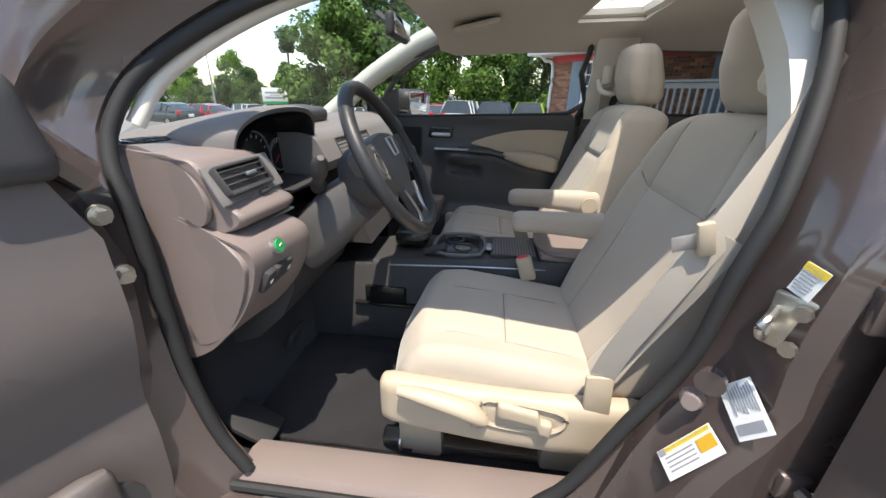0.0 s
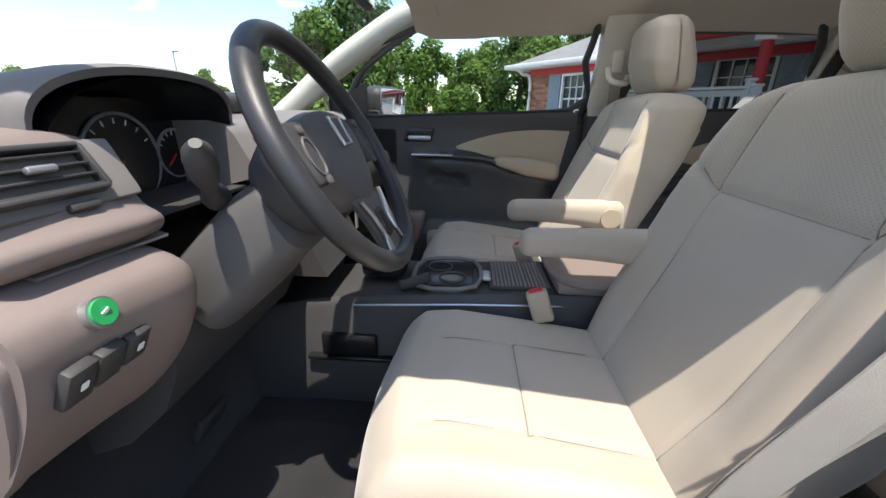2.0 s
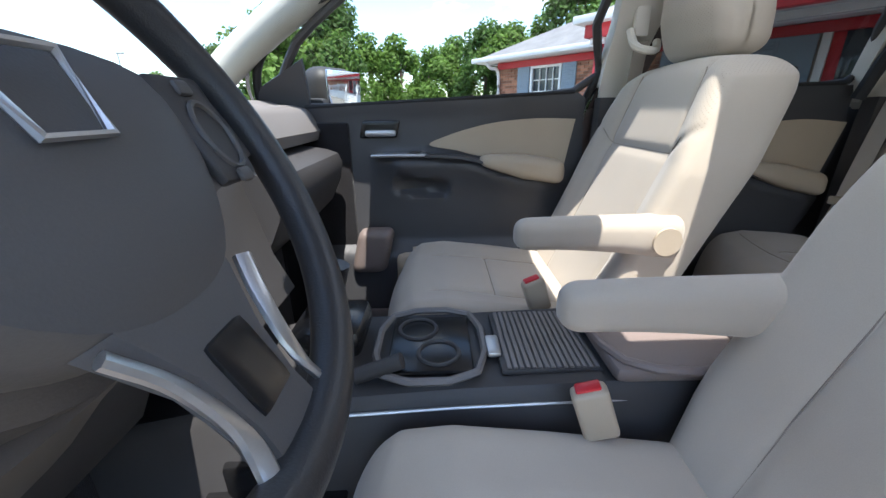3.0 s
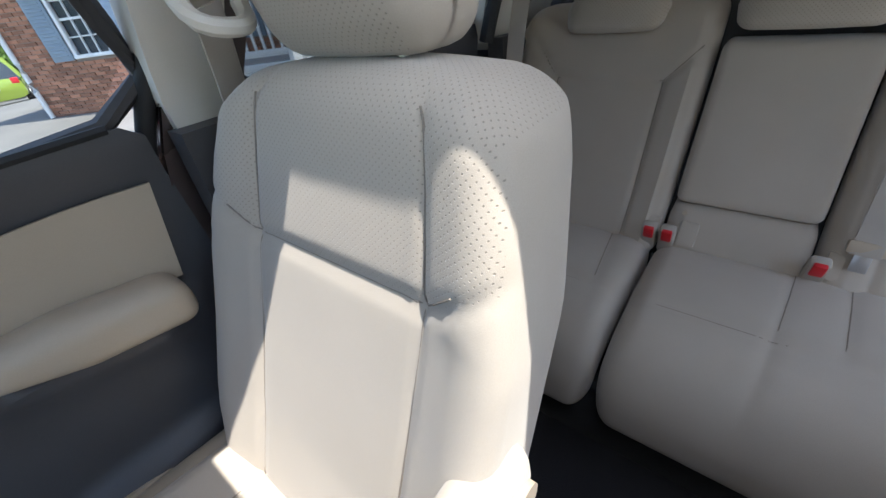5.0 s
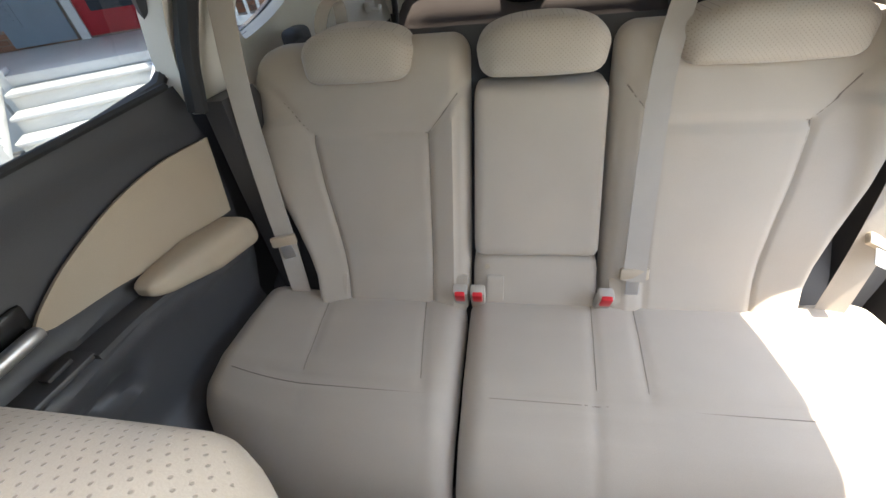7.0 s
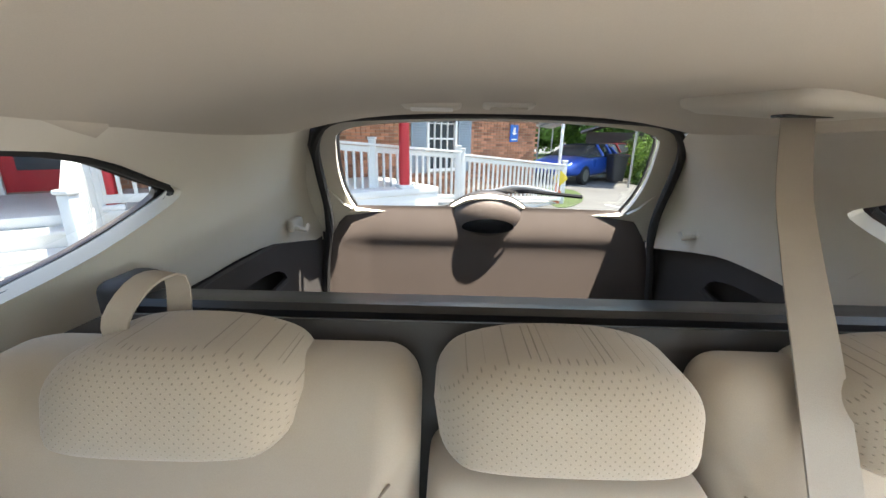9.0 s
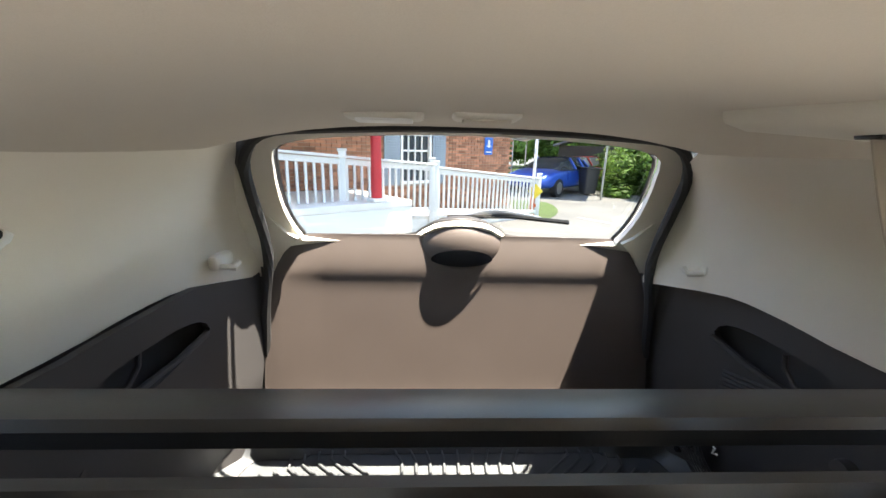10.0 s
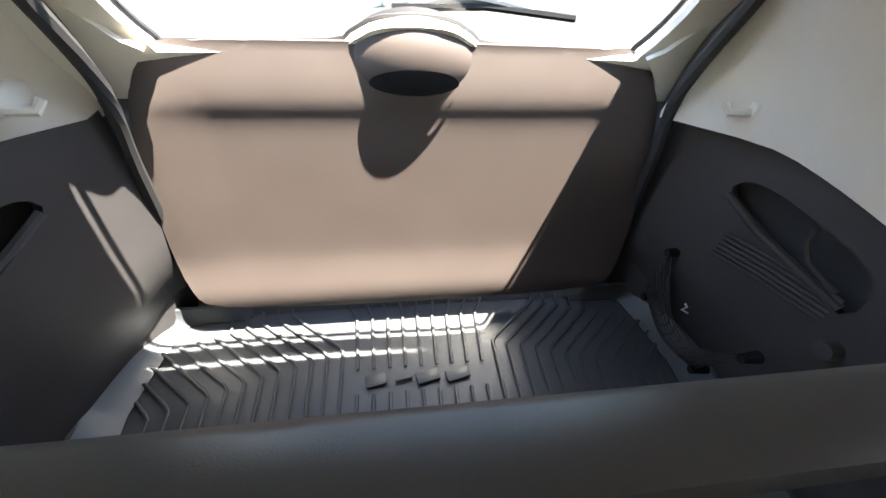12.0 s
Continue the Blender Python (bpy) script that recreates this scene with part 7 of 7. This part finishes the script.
# elastic cargo net on the driver's side
net = thing("cargo_net", "black elastic net hooked to the cargo side", "net")
net_mesh = []
NA, NB, NC, ND = Vector((2.36, -0.635, 0.86)), Vector((2.345, -0.635, 0.70)), Vector((2.13, -0.65, 0.69)), Vector((2.08, -0.655, 0.83))


def net_pt(u, v):
    p = NA.lerp(ND, u).lerp(NB.lerp(NC, u), v)
    return p + Vector((0, 0.02 * math.sin(math.pi * v), -0.13 * math.sin(math.pi * u) * (1 - 0.75 * v)))


for i in range(12):
    net_mesh.append(tube([net_pt(u, i / 11) for u in np.linspace(0, 1, 12)], 0.0022, 4))
    net_mesh.append(tube([net_pt(min(1, max(0, i / 11 + 0.06 * math.sin(6 * v))), v) for v in np.linspace(0, 1, 8)], 0.0022, 4))
part("mesh", join(*net_mesh), M_RUBBER, net)
for c in (NA, NB, NC, ND):
    part("hook", tube([c + Vector((0, -0.03, 0)), c + Vector((0, 0.012, 0))], [0.014, 0.010], 10), M_GLOSSBLACK, net)
part("tie", tube([(2.25, -0.645, 0.79), (2.235, -0.635, 0.80), (2.245, -0.64, 0.775), (2.225, -0.635, 0.79)], 0.003, 5), M_LABEL, net, "white twist tie")
# moulded ribs and knob on the cargo sides
for s in (-1, 1):
    for i in range(6):
        z = 1.0 - 0.011 * i
        part("vent_rib", tube([on_side(s, -0.027)(2.29, z - 0.012), on_side(s, -0.027)(2.20, z - 0.002), on_side(s, -0.027)(2.08, z + 0.012)], 0.0042, 6), M_BLACK, car)
    part("side_knob", tube([on_side(s, -0.02)(2.035, 0.93), on_side(s, -0.048)(2.035, 0.93)], [0.022, 0.018], 16), M_BLACK, car)
    part("door_weatherstrip", tube(spline([on_side(s, -0.06)(1.365, 1.20), on_side(s, -0.06)(1.375, 1.30), on_side(s, -0.06)(1.372, 1.40), on_side(s, -0.055)(1.35, 1.50), on_side(s, -0.05)(1.31, 1.56)], 4), 0.02, 8), M_RUBBER, car, "black rubber door weatherstrip")


# ---- bricks of the building's front ----
def brick_verts(u, z, w, h, n0, n1):
    return [bld(u + a, n, z + b) for n in (n0, n1) for a, b in ((0, 0), (w, 0), (w, h), (0, h))]


BRICK_FACES = [(4, 5, 6, 7), (0, 1, 5, 4), (1, 2, 6, 5), (2, 3, 7, 6), (3, 0, 4, 7)]
rb = random.Random(3)
keep_out = [(a - 0.02, b + 0.02, c - 0.02, d + 0.02) for a, b, c, d in [*WINDOWS, DOOR]]
vs, fs, singles = [], [], []
for row in range(37):
    z = -0.1 + row * 0.067
    u = 0.85 + (0.1065 if row % 2 else 0.0)
    while u < 17.9:
        if not any(u + 0.2 > a and u < b and z + 0.057 > c and z < d for a, b, c, d in keep_out):
            if 15.4 < u < 17.9 and 0.95 < z < 2.1 and len(singles) < 220:
                singles.append((u, z))
            else:
                k = len(vs)
                vs += [tuple(v) for v in brick_verts(u, z, 0.2, 0.057, -0.02, rb.uniform(-0.004, 0.003))]
                fs += [tuple(i + k for i in f) for f in BRICK_FACES]
        u += 0.213
me = bpy.data.meshes.new("bricks")
me.from_pydata(vs, [], fs)
me.materials.append(M_BRICK)
bo = new("bricks", me)
bo.parent = house
bo["kind"] = "stuff"
one = bpy.data.meshes.new("brick")
one.from_pydata([tuple(B_ROT @ Vector((a, n, b))) for n in (-0.02, 0.0) for a, b in ((0, 0), (0.2, 0), (0.2, 0.057), (0, 0.057))], [], BRICK_FACES)
one.materials.append(M_BRICK)
for u, z in singles:
    o = new("brick", one)
    o.parent = house
    o.matrix_basis = Matrix.Translation(bld(u, rb.uniform(-0.004, 0.003), z))


# ---- parked cars ----
def parked_car(m, colour, label, wagon=True, h=1.6):
    """A closed car, nose towards +x of its own frame."""
    car2 = thing("parked_car", label, "car", "parked cars")
    car2.matrix_basis = m
    paint = mat("car_paint", colour, 0.3, metal=0.2, vary=0.05, scale=2, fine=500, bump=0.0, coat=0.8)
    low = [(-2.25, 0.55, 0.80, 0.74), (-2.2, 0.30, 0.98, 0.84), (-1.5, 0.24, 1.02, 0.90), (0.6, 0.24, 1.0, 0.90), (1.4, 0.26, 0.94, 0.88), (2.1, 0.32, 0.80, 0.78), (2.28, 0.45, 0.65, 0.66)]
    part("body", loft([ring_pts((x, 0, (a + b) / 2), (0, 1, 0), (0, 0, 1), w, (b - a) / 2, 20, 4.5) for x, a, b, w in low]), paint, car2)
    if wagon:
        top = [(-2.15, 0.95, 0.80, 0.02), (-1.85, h, 0.62, 0.0), (-1.2, h + 0.03, 0.64, 0), (0.1, h, 0.62, 0), (0.5, h - 0.18, 0.66, 0), (1.15, 0.97, 0.78, 0)]
    else:
        top = [(-1.95, 0.98, 0.76, 0), (-1.25, h - 0.22, 0.60, 0), (-0.7, h - 0.12, 0.60, 0), (0.1, h - 0.14, 0.60, 0), (0.55, h - 0.3, 0.64, 0), (1.2, 0.97, 0.78, 0)]
    rings = []
    for x, zt, w, _ in top:
        rings.append([Vector((x, y, z)) for y, z in ((-0.86, 0.92), (-w - 0.06, max(0.94, zt - 0.12)), (-w, zt - 0.03), (-w * 0.6, zt), (w * 0.6, zt), (w, zt - 0.03), (w + 0.06, max(0.94, zt - 0.12)), (0.86, 0.92))])
    part("glasshouse", loft(rings), M_DARKPANE, car2, "dark car windows")
    part("roof", loft([[Vector((x, y, zt + 0.008 - 0.02 * (abs(y) > w * 0.9))) for y in np.linspace(-w * 1.02, w * 1.02, 7)] for x, zt, w, _ in top[1:-2]], caps=False, closed=False), paint, car2)
    for s in (-1, 1):
        for i in (1, 2, 3):
            x, zt, w, _ = top[i]
            part("pillar", tube([(x, s * (w + 0.03), zt - 0.03), (x - 0.1, s * 0.875, 0.95)], 0.045, 6), paint, car2)
        part("tail_lamp", block((-2.19, s * 0.68, 0.88), (0.12, 0.22, 0.2), 0.03), M_RED, car2, "red tail lamp")
        for x in (-1.35, 1.35):
            w = part("wheel", tube([(x, s * 0.70, 0.32), (x, s * 0.90, 0.32)], 0.32, 22), M_RUBBER, car2)
            part("hub", tube([(x, s * 0.89, 0.32), (x, s * 0.915, 0.32)], 0.21, 12), M_SILVER, w)
    part("number_plate", block((-2.265, 0, 0.72), (0.02, 0.32, 0.16), 0.004), M_LABEL, car2)
    return car2


def place(az, d, turn, eye=(0.05, -1.39)):
    x, y = eye[0] + d * math.cos(radians(az)), eye[1] + d * math.sin(radians(az))
    return Matrix.Translation((x, y, ground_z(x, y))) @ Matrix.Rotation(radians(turn), 4, "Z")


parked_car(place(93.8, 24, 80), (0.75, 0.75, 0.74), "white estate car parked across the car park")
parked_car(place(89.3, 24.5, 82), (0.025, 0.035, 0.07), "dark blue sport utility car with red tail lamps")
parked_car(place(84.8, 25.5, 82), (0.32, 0.42, 0.05), "lime green car parked beside the building")
parked_car(place(97.6, 25, 100), (0.45, 0.03, 0.04), "red car parked across the car park", False)
parked_car(place(101.5, 22, 110), (0.18, 0.22, 0.27), "grey-blue saloon parked across the car park", False, 1.5)
parked_car(place(131, 30, 160), (0.03, 0.045, 0.045), "dark green saloon parked in front of the car", False, 1.5)
parked_car(place(127.5, 30, 170), (0.38, 0.04, 0.05), "red saloon parked further off", False, 1.5)
parked_car(place(123, 36, 150), (0.72, 0.72, 0.72), "white pick-up parked further off", True, 1.7)
parked_car(place(118.5, 38, 140), (0.6, 0.61, 0.62), "silver car parked further off", False, 1.5)
parked_car(place(112, 36, 140), (0.7, 0.7, 0.7), "white van parked further off", True, 1.7)
parked_car(place(108, 34, 140), (0.66, 0.66, 0.66), "pale car parked further off", True)
EYE_B = (1.57, 0.10)
parked_car(place(-18.2, 15.6, -158 + 180 + 115, EYE_B), (0.02, 0.10, 0.55), "bright blue saloon under the carport", False, 1.5)
parked_car(place(-21.3, 21, 120, EYE_B), (0.45, 0.05, 0.05), "red car behind the carport", False, 1.5)

# carport
cp = thing("carport", "open carport with pale corrugated canopy", "carport")
cm = place(-18.5, 17.0, -25, EYE_B)
cp.matrix_basis = cm
part("canopy", sheet([(-3.2, -2.0), (3.2, -2.0), (3.2, 2.0), (-3.2, 2.0)], lambda x, y: Vector((x, y, 2.75 - 0.35 * abs(y) + 0.012 * math.sin(x * 40))), 0.03, 0.08), M_WHITE, cp, "pale corrugated canopy")
for x in (-3.0, 0.0, 3.0):
    for y in (-1.9, 1.9):
        part("post", tube([(x, y, 0), (x, y, 2.08)], 0.035, 8), M_SILVER, cp)
    part("rafter", tube([(x, -1.9, 2.05), (x, 0, 2.7), (x, 1.9, 2.05)], 0.03, 6), M_SILVER, cp)
shed = thing("shed", "low dark timber shed behind the carport", "shed")
shed.matrix_basis = place(-23.5, 24, -20, EYE_B)
part("shed_wall", block((0, 0, 0.95), (4.5, 4, 1.9), 0.02), mat("dark_timber", (0.07, 0.06, 0.05), 0.9, vary=0.3, scale=3, fine=30, bump=0.4), shed)
part("shed_roof", loft([[Vector((x, -2.3, 1.85)), Vector((x, 0, 2.6)), Vector((x, 2.3, 1.85)), Vector((x, 2.3, 1.95)), Vector((x, 0, 2.7)), Vector((x, -2.3, 1.95))] for x in (-2.5, 2.5)]), M_ROOF, shed)
bn = thing("waste_bin", "dark wheeled waste bin beside the carport", "bin")
bn.matrix_basis = place(-23.0, 15.5, 10, EYE_B)
part("bin_body", loft([ring_pts((0, 0, z), (1, 0, 0), (0, 1, 0), w, w, 16, 5) for z, w in ((0.05, 0.24), (0.95, 0.31))]), M_BLACK, bn)
part("bin_lid", soft_box((0.68, 0.68, 0.08), 0.03, (6, 6, 3), lambda p: p + Vector((0, 0, 0.99))), M_BLACK, bn)
hy = thing("hydrant_marker", "orange fire hydrant with a yellow diamond marker", "hydrant")
hy.matrix_basis = place(-15.7, 9.4, 0, EYE_B)
M_ORANGE = mat("orange_paint", (0.65, 0.12, 0.03), 0.5, vary=0.1, bump=0.05)
part("barrel", tube([(0, 0, 0), (0, 0, 0.38), (0, 0, 0.5)], [0.11, 0.10, 0.04], 14), M_ORANGE, hy)
part("nozzle", tube([(-0.16, 0, 0.28), (0.16, 0, 0.28)], 0.05, 10), M_ORANGE, hy)
part("marker", block((-0.16, 0, 0.62), (0.015, 0.26, 0.26), 0.01, Euler((radians(45), 0, 0)).to_quaternion()), M_YELLOW, hy, "yellow diamond marker")
wpo = thing("pole", "thin white pole beside the hydrant", "pole")
wpo.matrix_basis = place(-15.6, 9.8, 0, EYE_B)
part("shaft", tube([(0, 0, 0), (0, 0, 2.9)], 0.04, 10), M_WHITE, wpo)
lone("grass_verge", sheet(rounded([(10.0, -2.3), (13.4, -2.5), (13.2, -3.6), (11.2, -3.3)], 4), lambda x, y: Vector((x, y, 0.012)), 0.01, 0.3), M_GRASS, "patch of dry grass at the building's corner", "grass", "structure")
lone("lawn", sheet(rounded([(13, -9), (40, -4), (46, -16), (30, -30), (14, -16)], 4), lambda x, y: Vector((x, y, 0.015)), 0.01, 3), M_GRASS, "sunny lawn beyond the drive", "lawn", "structure")
for x, y, sc2 in ((15.2, -8.2, 0.30), (16.4, -9.4, 0.34), (17.5, -8.6, 0.26), (14.6, -10.2, 0.3), (19.0, -10.0, 0.36)):
    bu = copy_thing(T[0], Matrix.Translation((x, y, -0.3)) @ Matrix.Diagonal((sc2 * 1.5 / T[0].scale.x, sc2 * 1.5 / T[0].scale.x, sc2 / T[0].scale.x, 1)))
    bu.name = "bush"
    tagged(bu, "dense light green bush beside the drive", "bush", "bushes")
lone("parking_line", sheet([(8.5, -4.9), (8.6, -4.9), (10.6, -3.6), (10.5, -3.6)], lambda x, y: Vector((x, y, 0.005)), 0.003, 5), M_WHITE, "white painted parking line", "marking", "structure")

# roadside sign and lamp pole
si = thing("roadside_sign", "white roadside sign board with a green band on two posts", "sign")
si.matrix_basis = place(119.1, 42, 119 - 90, (0.05, -1.39))
gz = -0.2
part("board", block((0, 0, 2.45), (2.2, 0.12, 1.2), 0.02), M_WHITE, si)
part("green_band", block((0, -0.004, 1.72), (2.2, 0.12, 0.22), 0.01), M_GREEN, si)
for z, w, hh in ((2.62, 1.7, 0.16), (2.40, 0.9, 0.07), (2.18, 1.75, 0.2)):
    part("lettering_bar", block((0, -0.063, z), (w, 0.01, hh), 0), M_INK, si)
for x in (-0.95, 0.95):
    part("post", block((x, 0, 0.9), (0.12, 0.1, 1.9), 0.01), M_WHITE, si)
lp = thing("lamp_pole", "tall thin grey lamp pole in the car park", "pole")
lp.matrix_basis = place(126, 45, 0)
part("shaft", tube([(0, 0, 0), (0, 0, 7.5)], [0.10, 0.06], 10), M_SILVER, lp)
part("lamp_head", block((0.25, 0, 7.5), (0.6, 0.2, 0.12), 0.03), M_SILVER, lp)
